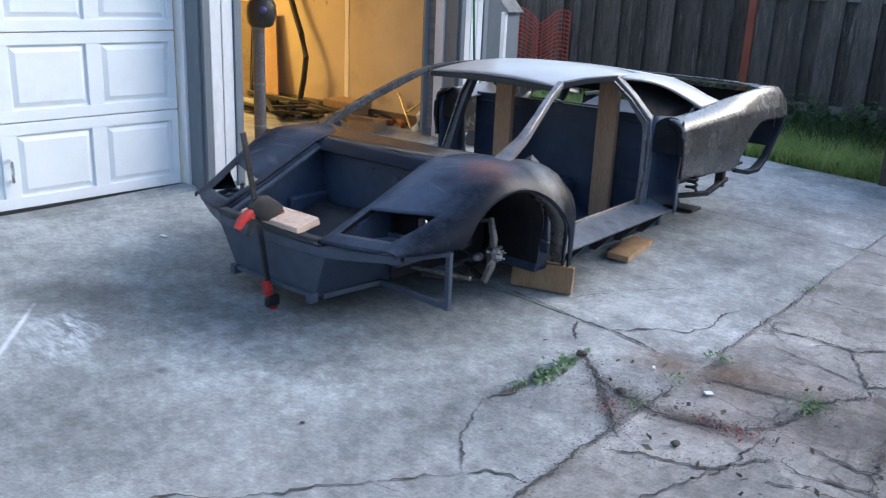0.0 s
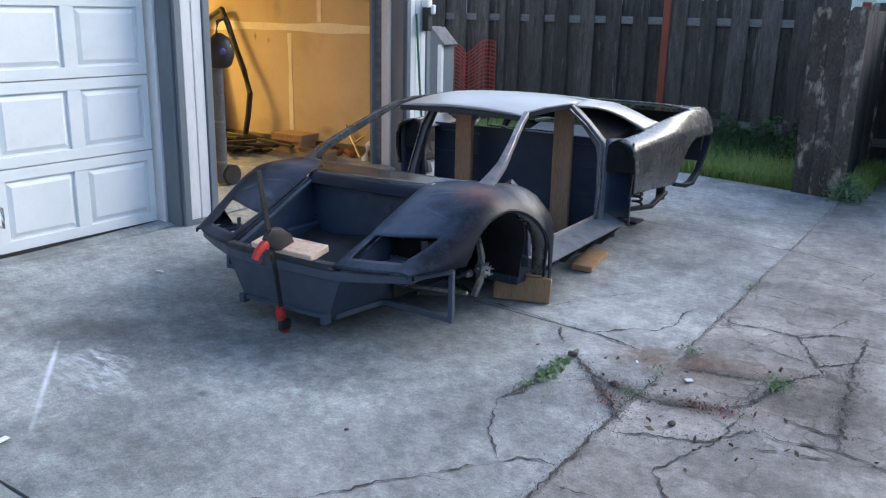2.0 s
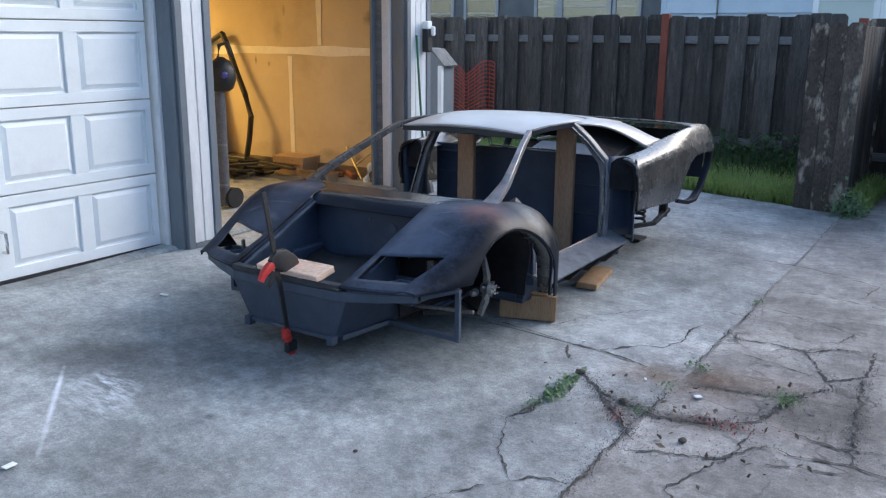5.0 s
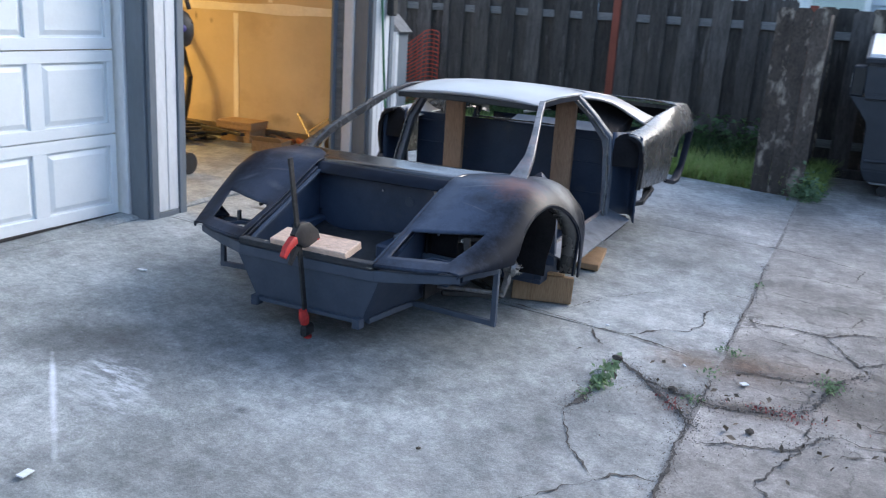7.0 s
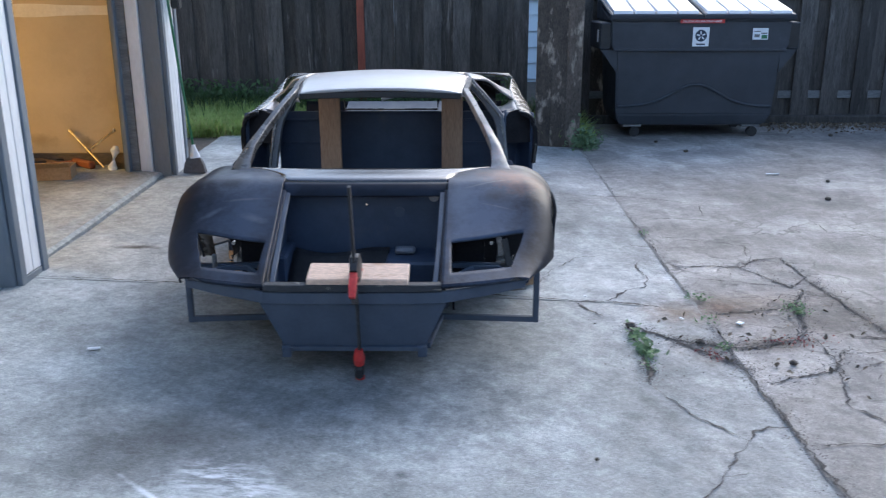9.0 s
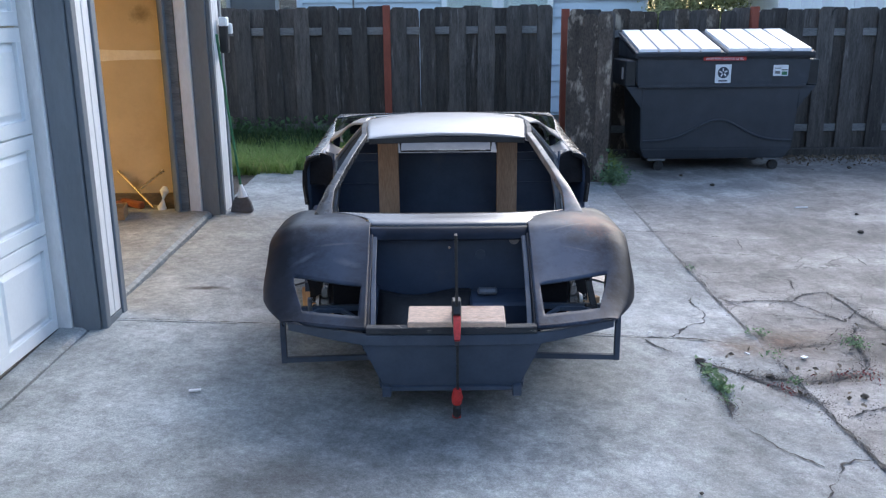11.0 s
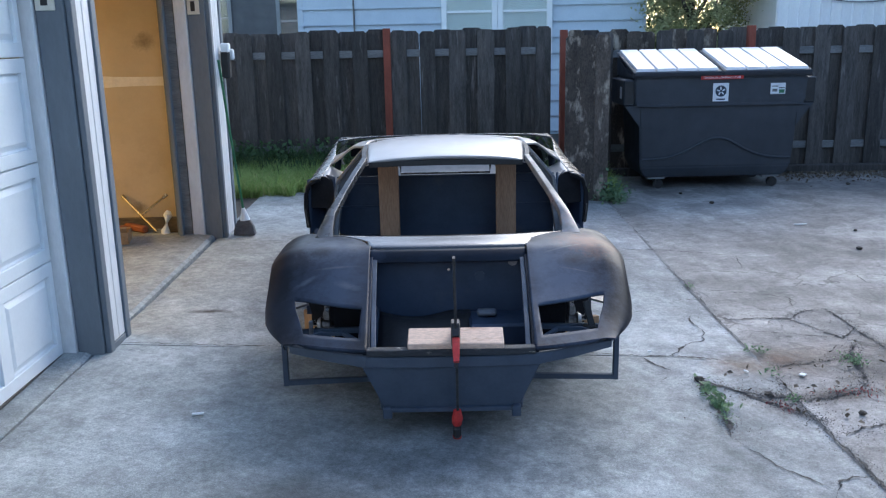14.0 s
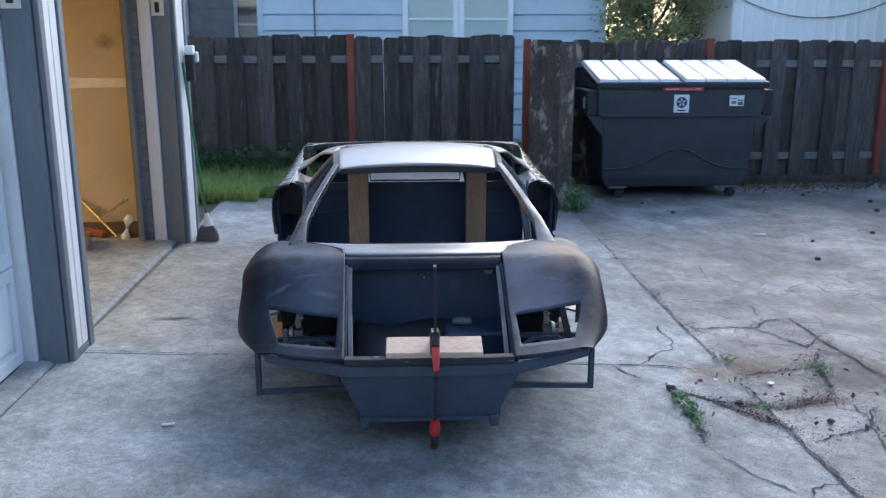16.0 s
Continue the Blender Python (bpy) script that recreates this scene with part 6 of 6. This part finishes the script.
# ---- houses behind the fence ----
def sash_window(parent, x0, x1, z0, z1, y, trim=0.09, blind="blind", paint="white"):
    w = part("window", span((x0, y - 0.02, z0), (x1, y - 0.004, z1), 0.0), blind, parent, "sash window with a drawn pale blind" if blind != "bin" else "dark sash window with white trim darkened for shade")
    for a, b in (((x0 - trim, z0 - trim), (x0, z1 + trim)), ((x1, z0 - trim), (x1 + trim, z1 + trim))):
        part("frame", span((a[0], y - 0.06, a[1]), (b[0], y - 0.002, b[1]), 0.004), paint, w)
    part("frame", span((x0, y - 0.06, z1), (x1, y - 0.002, z1 + trim), 0.004), paint, w)
    part("sill", span((x0, y - 0.08, z0 - trim), (x1, y - 0.002, z0), 0.004), paint, w)
    zm = z0 + (z1 - z0) * 0.52
    part("meeting_rail", span((x0, y - 0.05, zm - 0.022), (x1, y - 0.021, zm + 0.022), 0.004), paint, w)
    g = part("pane", span((x0 + 0.01, y - 0.034, z0 + 0.01), (x1 - 0.01, y - 0.03, z1 - 0.01), 0.0), "glass", w)
    g.visible_shadow = False
    return w


house = thing("house", (0, 14.78, 0.05), "pale blue house with broad lap siding and white windows", "house")
part("wall", span((-5.68, 0.0, 0), (0.44, 5.0, 3.4), 0.0), "blue_siding", house)
for i in range(13):
    z = -0.1825 + 0.2775 * i
    bm = bmesh.new()
    q = [bm.verts.new(p) for p in ((-5.70, -0.05, z), (0.46, -0.05, z), (0.46, -0.004, z + 0.2775), (-5.70, -0.004, z + 0.2775), (-5.70, -0.004, z), (0.46, -0.004, z))]
    bm.faces.new((q[0], q[1], q[2], q[3]))
    bm.faces.new((q[4], q[5], q[1], q[0]))
    part("siding_course", bm, "blue_siding", house)
part("corner_board", span((-5.72, -0.045, 0), (-5.62, -0.005, 3.4), 0.004), "blue_siding", house)
part("corner_board", span((0.40, -0.045, 0), (0.47, -0.005, 3.4), 0.004), "blue_siding", house)
sash_window(house, -3.08, -2.27, 1.55, 2.85, -0.05)
sash_window(house, -2.085, -1.30, 1.55, 2.85, -0.05)
part("roof", span((-6.1, -0.5, 3.4), (0.9, 5.4, 3.55), 0.01), "roofing", house)
part("conduit", tube([(-4.72, -0.05, 0), (-4.72, -0.05, 3.4)], 0.016, 8), "rail_wood", house, "thin grey conduit")
ghouse = thing("house", (0, 20.0, 0.05), "grey house with white window trim, shade in its colours", "house")
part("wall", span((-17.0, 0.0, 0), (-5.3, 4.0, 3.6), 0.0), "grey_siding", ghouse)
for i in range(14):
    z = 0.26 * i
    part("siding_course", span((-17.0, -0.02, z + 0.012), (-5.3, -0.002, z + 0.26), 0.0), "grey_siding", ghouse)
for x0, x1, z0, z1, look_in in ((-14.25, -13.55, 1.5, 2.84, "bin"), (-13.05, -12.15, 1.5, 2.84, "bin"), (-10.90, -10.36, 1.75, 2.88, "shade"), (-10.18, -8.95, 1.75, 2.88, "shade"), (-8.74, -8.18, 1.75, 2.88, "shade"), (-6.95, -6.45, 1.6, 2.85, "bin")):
    sash_window(ghouse, x0, x1, z0, z1, -0.02, 0.09, look_in, "shaded_trim")
part("roof", span((-17.3, -0.5, 3.6), (-5.2, 4.3, 3.75), 0.01), "roofing", ghouse)
shed = thing("metal_shed", (2.45, 13.9, 0.05), "white corrugated metal shed with a sloping roof", "shed")
part("wall", span((0, 0, 0), (4.6, 3.0, 2.75), 0.0), "metal_shed", shed)
for i in range(26):
    part("rib", beam([(0.03 + 0.18 * i, -0.012, 0), (0.03 + 0.18 * i, -0.012, 3.05 - 0.22 * abs(i * 0.18 - 0.4) * 0.5)], 0.03, 0.03, up=(0, 1, 0)), "metal_shed", shed)
bm = bmesh.new()
q = [bm.verts.new(p) for p in ((-0.15, -0.25, 3.22), (4.9, -0.25, 2.56), (4.9, 3.2, 2.56), (-0.15, 3.2, 3.22))]
bm.faces.new(q)
solid(part("roof", bm, "white", shed), 0.06, 0)
tagged(part("cable_end", tube([(1.575, 9.825, 1.80), (1.58, 9.825, 1.85), (1.60, 9.825, 1.875), (1.63, 9.825, 1.89)], 0.012, 8), "black"), "short black cable end hooked over the board fence", "cable")
tagged(part("hanging_cable", tube([(2.5 + 0.14 * i, 13.85, 2.62 - 0.34 * (1 - ((i - 10) / 10) ** 2)) for i in range(21)], 0.01, 6), "rail_wood"), "thin grey cable sagging along the metal shed", "cable")

# ---- plants ----
def leaves(name, n, place, size, material, seed, label, category, parent=None, kind="stuff"):
    rnd = random.Random(seed)
    verts, faces = [], []
    for _ in range(n):
        c = Vector(place(rnd))
        s = size * rnd.uniform(0.6, 1.3)
        e = Euler((rnd.uniform(-1.0, 1.0), rnd.uniform(-1.0, 1.0), rnd.uniform(0, 6.3))).to_matrix()
        k = len(verts)
        for p in ((-0.5, 0, 0), (0, -0.28, 0.06), (0.5, 0, 0), (0, 0.28, 0.06)):
            verts.append(c + e @ (Vector(p) * s))
        faces.append((k, k + 1, k + 2, k + 3))
    me = bpy.data.meshes.new(name)
    me.from_pydata(verts, [], faces)
    me.materials.append(M[material])
    ob = new(name, me)
    ob.parent = parent
    return tagged(ob, label, category, kind=kind)


def blades(name, n, place, height, material, seed, label, category):
    rnd = random.Random(seed)
    verts, faces = [], []
    for _ in range(n):
        x, y = place(rnd)
        h = height * rnd.uniform(0.4, 1.25)
        a, l = rnd.uniform(0, 6.3), rnd.uniform(0.3, 1.1) * h
        w = rnd.uniform(0.0035, 0.009)
        d, sd = Vector((math.cos(a), math.sin(a), 0)), Vector((-math.sin(a), math.cos(a), 0))
        z = gz(x, y) - 0.028
        b = Vector((x, y, z))
        k = len(verts)
        verts += [b - sd * w, b + sd * w, b + d * l * 0.35 + sd * w * 0.8 + Vector((0, 0, h * 0.6)), b + d * l * 0.35 - sd * w * 0.8 + Vector((0, 0, h * 0.6)), b + d * l + Vector((0, 0, h))]
        faces += [(k, k + 1, k + 2, k + 3), (k + 3, k + 2, k + 4)]
    me = bpy.data.meshes.new(name)
    me.from_pydata(verts, [], faces)
    me.materials.append(M[material])
    return tagged(new(name, me), label, category, kind="stuff")


def lawn(rnd):
    x = rnd.uniform(-7.0, -1.5)
    return (x, rnd.uniform(8.28 if x > -4.8 else 8.0, 9.8))


blades("grass", 26000, lawn, 0.19, "grass", 3, "long green grass along the foot of the fence", "grass")
blades("dry_grass", 5500, lawn, 0.17, "straw", 8, "dry yellowish grass among the green along the fence", "grass")
blades("tall_grass", 3000, lambda r: (r.uniform(-6.5, -1.6), 9.75 - abs(r.gauss(0, 0.35))), 0.34, "leaf", 9, "taller dark grass by the fence", "grass")
blades("side_grass", 1600, lambda r: (r.uniform(-1.44, -1.24), r.uniform(8.3, 9.7)), 0.2, "grass", 21, "green grass beside the fence wing", "grass")
leaves("ivy", 5200, lambda r: (-6.2 + 4.2 * r.random() ** 1.5, 9.8 - abs(r.gauss(0, 0.22)), 0.12 + min(0.52, abs(r.gauss(0.14, 0.17)))), 0.075, "ivy", 4, "dark ivy growing up the fence", "ivy")


def weed(at, n, spread, h, seed, label, leaf=0.02):
    t = thing("weed", (*at, gz(*at)), label, "weed", "weeds in the cracks")
    leaves("leaf_clump", n, lambda r: (r.gauss(0, spread[0]), r.gauss(0, spread[1]), abs(r.gauss(0, h)) + 0.008), leaf, "weed", seed, "", "", t)
    return t


weed((-1.85, 3.10), 34, (0.022, 0.06), 0.012, 11, "low green weeds growing in a driveway crack", 0.044)
weed((-1.84, 2.92), 60, (0.028, 0.06), 0.013, 12, "low green weeds growing in a driveway crack", 0.046)
weed((-1.86, 2.75), 40, (0.02, 0.04), 0.015, 17, "low green weeds growing in a driveway crack")
weed((-1.38, 3.70), 60, (0.04, 0.03), 0.014, 13, "small weed tuft in the driveway crack")
weed((-0.90, 3.50), 130, (0.035, 0.05), 0.022, 14, "small weed tuft in the driveway crack")
weed((-1.42, 3.0), 30, (0.03, 0.02), 0.015, 15, "small weed tuft in the driveway crack")
weed((-1.42, 3.36), 35, (0.03, 0.03), 0.02, 18, "small weed tuft in the driveway crack")
weed((-1.40, 5.0), 25, (0.02, 0.04), 0.012, 19, "small weed tuft in the driveway joint")
weed((-1.37, 8.12), 330, (0.085, 0.07), 0.10, 16, "leafy weed at the foot of the fence wing", 0.055)

# tree and hedge beyond the fence
def tree(x, y, h, r, n, material, seed, label):
    t = thing("tree", (x, y, 0.05), label, "tree")
    rnd = random.Random(seed)
    part("trunk", tube([(0, 0, 0), (0.04, 0.02, h * 0.25), (-0.03, 0.0, h * 0.5), (0.02, 0.0, h * 0.8)], [0.12, 0.1, 0.07, 0.03], 10), "bark", t)
    limbs = []
    for k in range(9):
        a, z = rnd.uniform(0, 6.3), h * rnd.uniform(0.2, 0.7)
        e = (r * 0.8 * math.cos(a), r * 0.8 * math.sin(a), z + h * 0.22)
        part("limb", tube([(0, 0, z), (e[0] * 0.5, e[1] * 0.5, z + h * 0.08), e], [0.045, 0.03, 0.012], 7), "bark", t)
        limbs.append(e)
    clumps = [(rnd.uniform(-0.8, 0.8) * r, rnd.gauss(0, r * 0.4), h * rnd.uniform(0.22, 0.98), rnd.uniform(0.10, 0.24) * r) for _ in range(80)]

    def place(q):
        c = q.choice(clumps)
        return (c[0] + q.gauss(0, c[3]), c[1] + q.gauss(0, c[3]), c[2] + q.gauss(0, c[3] * 0.9))
    leaves("crown", n, place, 0.065, material, seed, "", "", t)
    return t


tree(1.25, 14.6, 4.4, 0.95, 42000, "tree", 21, "leafy tree with yellow-green foliage behind the fence")
tree(1.6, 15.9, 5.0, 1.2, 30000, "conifer", 22, "dark green hedge tree behind the fence")
tree(5.6, 12.6, 4.4, 0.8, 5000, "tree", 23, "leafy branches beside the metal shed")

# ---- by the garage corner ----
lean = thing("lean_to_box", (-6.30, 7.5, 0.1), "grey wooden storage box with a sloping lid behind the garage", "storage box")
bm = bmesh.new()
prof = [(0, 0), (0.74, 0), (0.74, 1.28), (0.56, 1.46), (0, 1.46)]
fr = [bm.verts.new((a, 0, c)) for a, c in prof]
bk = [bm.verts.new((a, 0.25, c)) for a, c in prof]
bm.faces.new(fr)
bm.faces.new(bk[::-1])
for j in range(5):
    bm.faces.new((fr[j], bk[j], bk[(j + 1) % 5], fr[(j + 1) % 5]))
bmesh.ops.recalc_face_normals(bm, faces=bm.faces)
part("body", bm, "trim", lean)
part("lid", beam([(0.78, 0.125, 1.265), (0.60, 0.125, 1.445)], 0.27, 0.025), "rail_wood", lean, "pale sloping lid board")
part("corner_post", span((0.70, -0.02, 0), (0.75, 0.03, 1.27), 0.004), "siding", lean)
net = thing("safety_net", (-6.15, 9.72, 0.16), "orange plastic safety netting hung on the fence", "netting")
def drape(j):
    return 0.20 * abs(math.sin((j - 9) * 0.19)) ** 1.2


for i in range(22):
    part("strand", beam([(-0.80 + 0.04 * j, -0.03 - 0.04 * math.sin(j * 0.5) ** 2, 0.048 * i + drape(j) * (0.35 + 0.03 * i)) for j in range(21)], 0.005, 0.014), "orange_net", net)
for j in range(0, 21, 2):
    part("strand", beam([(-0.80 + 0.04 * j, -0.03 - 0.04 * math.sin(j * 0.5) ** 2, drape(j) * 0.35), (-0.80 + 0.04 * j, -0.03 - 0.04 * math.sin(j * 0.5) ** 2, 1.01 + drape(j) * 0.98)], 0.008, 0.005), "orange_net", net)

broom = thing("broom", (-4.95, 6.30, gz(-4.95, 6.30)), "green-handled broom leaning on the garage corner", "broom")
part("handle", tube([(0, 0, 0.22), (-0.07, 0.02, 0.9), (-0.12, 0.03, 1.5)], 0.011, 10), "green", broom)
part("socket", tube([(0.01, 0, 0.13), (0, 0, 0.24)], [0.045, 0.014], 12), "white", broom)
hull([(0.095, -0.035, 0.035, 0.0), (0.08, -0.03, 0.03, 0.08), (0.05, -0.02, 0.02, 0.135)], "bristles", "grey_cloth", broom, 0.006, "dark bristles")
wl = thing("wall_light", (WX, 6.47, 1.72), "black and white outdoor fitting on the siding", "wall light")
part("body", bx((0.05, 0, -0.06), (0.07, 0.09, 0.24), 0.012), "black", wl)
part("cover", bx((0.055, -0.01, 0.075), (0.07, 0.08, 0.08), 0.01), "white", wl)
part("cover", bx((0.09, 0.03, 0.02), (0.05, 0.05, 0.09), 0.01), "white", wl)

# ---- inside the garage ----
def carton(at, s, rz, label, flaps=False):
    t = thing("cardboard_box", at, label, "box", "cardboard boxes", rz=rz)
    a, b, c = s
    bm = bmesh.new()
    span((-a / 2, -b / 2, 0), (a / 2, b / 2, 0.006), 0, bm)
    for q0, q1 in (((-a / 2, -b / 2), (a / 2, -b / 2 + 0.006)), ((-a / 2, b / 2 - 0.006), (a / 2, b / 2)), ((-a / 2, -b / 2 + 0.006), (-a / 2 + 0.006, b / 2 - 0.006)), ((a / 2 - 0.006, -b / 2 + 0.006), (a / 2, b / 2 - 0.006))):
        span((*q0, 0.006), (*q1, c), 0, bm)
    part("body", bm, "card", t)
    if flaps:
        for sg in (-1, 1):
            f = part("flap", span((-a / 2, 0, 0), (a / 2, 0.08, 0.005), 0), "card", t)
            f.matrix_basis = pose(0, sg * b / 2, c, -38 if sg > 0 else 38 , 0, 0 if sg > 0 else 180)
    else:
        part("lid", span((-a / 2 - 0.004, -b / 2 - 0.004, c - 0.02), (a / 2 + 0.004, b / 2 + 0.004, c + 0.004), 0.002), "card", t)
    return t


carton((-6.55, 6.20, fz(6.2)), (0.36, 0.24, 0.12), 0, "closed brown cardboard box against the garage wall")
carton((-6.56, 6.20, fz(6.2) + 0.126), (0.42, 0.28, 0.07), 2, "flat brown cardboard box on another box")
carton((-5.98, 5.92, fz(5.92)), (0.30, 0.22, 0.10), 12, "open brown cardboard box with raised flaps", True)
wr = thing("lug_wrench", (-5.80, 6.27, fz(6.2)), "chromed cross wrench leaning on the garage wall", "wrench")
part("arm", tube([(-0.22, 0.14, 0.29), (0.10, -0.03, 0.016)], 0.011, 8), "chrome", wr)
part("arm", tube([(0.15, 0.13, 0.30), (-0.07, 0.06, 0.13)], 0.011, 8), "chrome", wr)
part("socket", tube([(0.13, 0.125, 0.285), (0.165, 0.135, 0.31)], 0.017, 10), "chrome", wr)
part("socket", tube([(-0.21, 0.137, 0.28), (-0.235, 0.147, 0.303)], 0.017, 10), "chrome", wr)
rnd = random.Random(9)
for k in range(9):
    x, y = rnd.uniform(-6.35, -5.75), rnd.uniform(6.12, 6.36)
    box_thing("tool", (x, y, fz(y) + 0.03), (rnd.uniform(0.12, 0.3), 0.06, 0.06), rnd.choice(("orange_tool", "iron", "black", "card")), "small painted hand tool heaped by the garage wall", "tool", rot=(0, 0, rnd.uniform(-50, 50)), bevel=0.012, group="heaped tools")
for k in range(34):
    x, y = rnd.uniform(-7.55, -6.55), rnd.uniform(5.6, 6.15)
    box_thing("metal_scrap", (x, y, fz(y) + 0.016 + 0.0035 * k), (rnd.uniform(0.25, 0.65), rnd.uniform(0.03, 0.07), 0.026), rnd.choice(("iron", "black", "soft_black", "black", "soft_black", "rail_wood")), "flat dark metal strip in a heap on the floor", "metal strip", rot=(rnd.uniform(-4, 4), rnd.uniform(-5, 5), rnd.uniform(-35, 35)), bevel=0.002, group="heaped metal strips")
bt = thing("spray_bottle", (-5.62, 6.22, fz(6.2)), "white plastic bottle leaning by the door track", "bottle")
part("body", tube([(0, 0, 0), (0.0, 0.0, 0.02), (0.02, 0.04, 0.15), (0.026, 0.052, 0.19)], [0.035, 0.04, 0.04, 0.018], 14), "white", bt)
vac = thing("canister_vacuum", (-5.86, 4.56, fz(4.6)), "tall grey canister vacuum with black and purple head", "vacuum")
part("canister", tube([(-0.03, 0, 0.02), (-0.03, 0, 1.02)], 0.05, 20), "grey_cloth", vac)
for z in (0.2, 0.55, 1.0):
    part("band", tube([(-0.03, 0, z), (-0.03, 0, z + 0.02)], 0.053, 20), "rail_wood", vac)
part("head", tube([(0.0, 0, 1.02), (0.0, 0, 1.05), (0.01, 0, 1.12), (0.012, 0, 1.20), (0.008, 0, 1.26), (0.0, 0, 1.30)], [0.075, 0.105, 0.122, 0.118, 0.085, 0.03], 24), "black", vac, "black rounded motor head", smooth=True)
part("cap", tube([(0.10, -0.055, 1.16), (0.128, -0.066, 1.16), (0.135, -0.069, 1.16)], [0.03, 0.026, 0.012], 16), "purple", vac, "shiny purple cap", smooth=True)
part("latch", bx((0.117, 0.03, 1.20), (0.02, 0.03, 0.02), 0.005), "chrome", vac)
part("carry_handle", tube([(-0.02, 0.0, 1.28), (-0.02, 0.02, 1.40), (0.0, 0.09, 1.42), (0.03, 0.11, 1.30)], 0.018, 8), "black", vac)
part("wheel", tube([(-0.01, 0.06, 0.09), (0.05, 0.06, 0.09)], 0.09, 16), "black", vac)
df = thing("door_frame", (-7.46, 6.30, fz(6.3)), "black curved car door frame leaning on the garage wall", "door frame")
part("curved_bar", tube([(-0.32, 0.06, 1.46), (-0.22, 0.05, 1.30), (-0.09, 0.04, 1.02), (0.04, 0.02, 0.80), (0.14, 0.0, 0.56), (0.11, -0.01, 0.32), (0.05, -0.02, 0.06)], 0.032, 10), "black", df, smooth=True)
part("lower_bar", beam([(0.07, -0.02, 0.06), (-0.85, -0.02, 0.07)], 0.05, 0.07), "black", df)
part("rear_bar", tube([(-0.82, 0.0, 0.06), (-0.8, 0.08, 0.9), (-0.6, 0.1, 1.35), (-0.32, 0.06, 1.46)], 0.03, 10), "black", df, smooth=True)
box_thing("plywood_sheet", (-8.02, 6.34, fz(6.3) + 0.50), (0.34, 0.018, 1.0), "lumber", "orange-brown wooden board leaning on the garage wall", "board", rot=(-5, -8, 0))
box_thing("plywood_sheet", (-8.6, 6.36, fz(6.3) + 0.55), (0.5, 0.02, 1.1), "sill_wood", "brown wooden sheet leaning on the garage wall", "sheet", rot=(-4, 0, 0))

# ---- litter on the paving ----
def pebble(x, y, r, material, label, seed):
    rnd = random.Random(seed)
    bm = bmesh.new()
    bmesh.ops.create_icosphere(bm, subdivisions=2, radius=r)
    for v in bm.verts:
        v.co *= 1 + 0.35 * noise.noise(v.co * (1.5 / r) + Vector((seed, 0, 0)))
        v.co *= 0.72
        v.co.z *= 0.6
    ob = part("clod", bm, material)
    ob.matrix_basis = pose(x, y, gz(x, y) + r * 0.27 + 0.005, 0, 0, rnd.uniform(0, 360))
    return tagged(ob, label, "clod", "clods on the paving")


for k, (x, y, r) in enumerate(((-1.85, 3.24, 0.035), (-1.54, 3.06, 0.03), (-1.17, 2.82, 0.026), (0.3, 5.97, 0.035), (0.56, 6.6, 0.025), (-0.35, 7.92, 0.035), (1.9, 7.9, 0.04), (2.1, 8.4, 0.04), (1.5, 8.8, 0.035), (-0.54, 8.45, 0.03), (-2.24, 1.9, 0.012), (1.3, 6.9, 0.03))):
    pebble(x, y, r, "soil", "dark clod of earth lying on the paving", k)
for k, (x, y, a, b, rz) in enumerate(((-4.38, 2.67, 0.055, 0.02, 10), (-1.26, 3.32, 0.035, 0.03, 40), (-3.2, 0.98, 0.03, 0.05, 5), (0.17, 6.88, 0.12, 0.02, 5), (-2.02, 3.66, 0.02, 0.014, 0), (-1.55, 3.38, 0.012, 0.03, 30))):
    o = box_thing("paper_scrap", (x, y, gz(x, y) + 0.012), (a, b, 0.006), "paper", "small white scrap of litter on the paving", "litter", rot=(0, 0, rz), bevel=0.001, group="litter scraps")
rnd = random.Random(33)


def litter(r):
    if r.random() < 0.97:
        x = r.uniform(0.9, 4.5)
        y = 9.6 - abs(r.gauss(0, 0.26))
    else:
        x, y = r.gauss(-1.0, 0.45), r.gauss(3.1, 0.28)
    return (x, y, gz(x, y) + 0.012 + r.random() * 0.012)


leaves("leaf_litter", 1900, litter, 0.04, "sill_wood", 34, "dry brown leaf litter on the old paving", "leaf litter")
def grit(r):
    pts = LINES[r.choice((0, 0, 1, 3, 10, 10, 10, 11, 11, 12, 12, 21, 22, 28, 29, 32, 32))]
    k = r.randrange(len(pts) - 1)
    q, far = r.random(), r.choice((0.025, 0.035, 0.09))
    x = pts[k][0] + (pts[k + 1][0] - pts[k][0]) * q + r.gauss(0, far)
    y = pts[k][1] + (pts[k + 1][1] - pts[k][1]) * q + r.gauss(0, far)
    return (x, y, gz(x, y) + 0.009)


leaves("grit", 5500, grit, 0.008, "grit_brown", 35, "dark grit scattered along the cracks", "grit")
leaves("pale_grit", 3200, grit, 0.008, "rail_wood", 36, "pale stone chips scattered along the cracks", "grit")


def petals(r):
    x, y = (r.gauss(-1.08, 0.12), r.gauss(3.08, 0.035)) if r.random() < 0.7 else (r.gauss(-1.52, 0.03), r.gauss(2.92, 0.04))
    return (x, y, gz(x, y) + 0.010)


leaves("red_litter", 150, petals, 0.016, "red_leaf", 37, "dull red dry leaf bits lying in the cracks", "leaf litter")
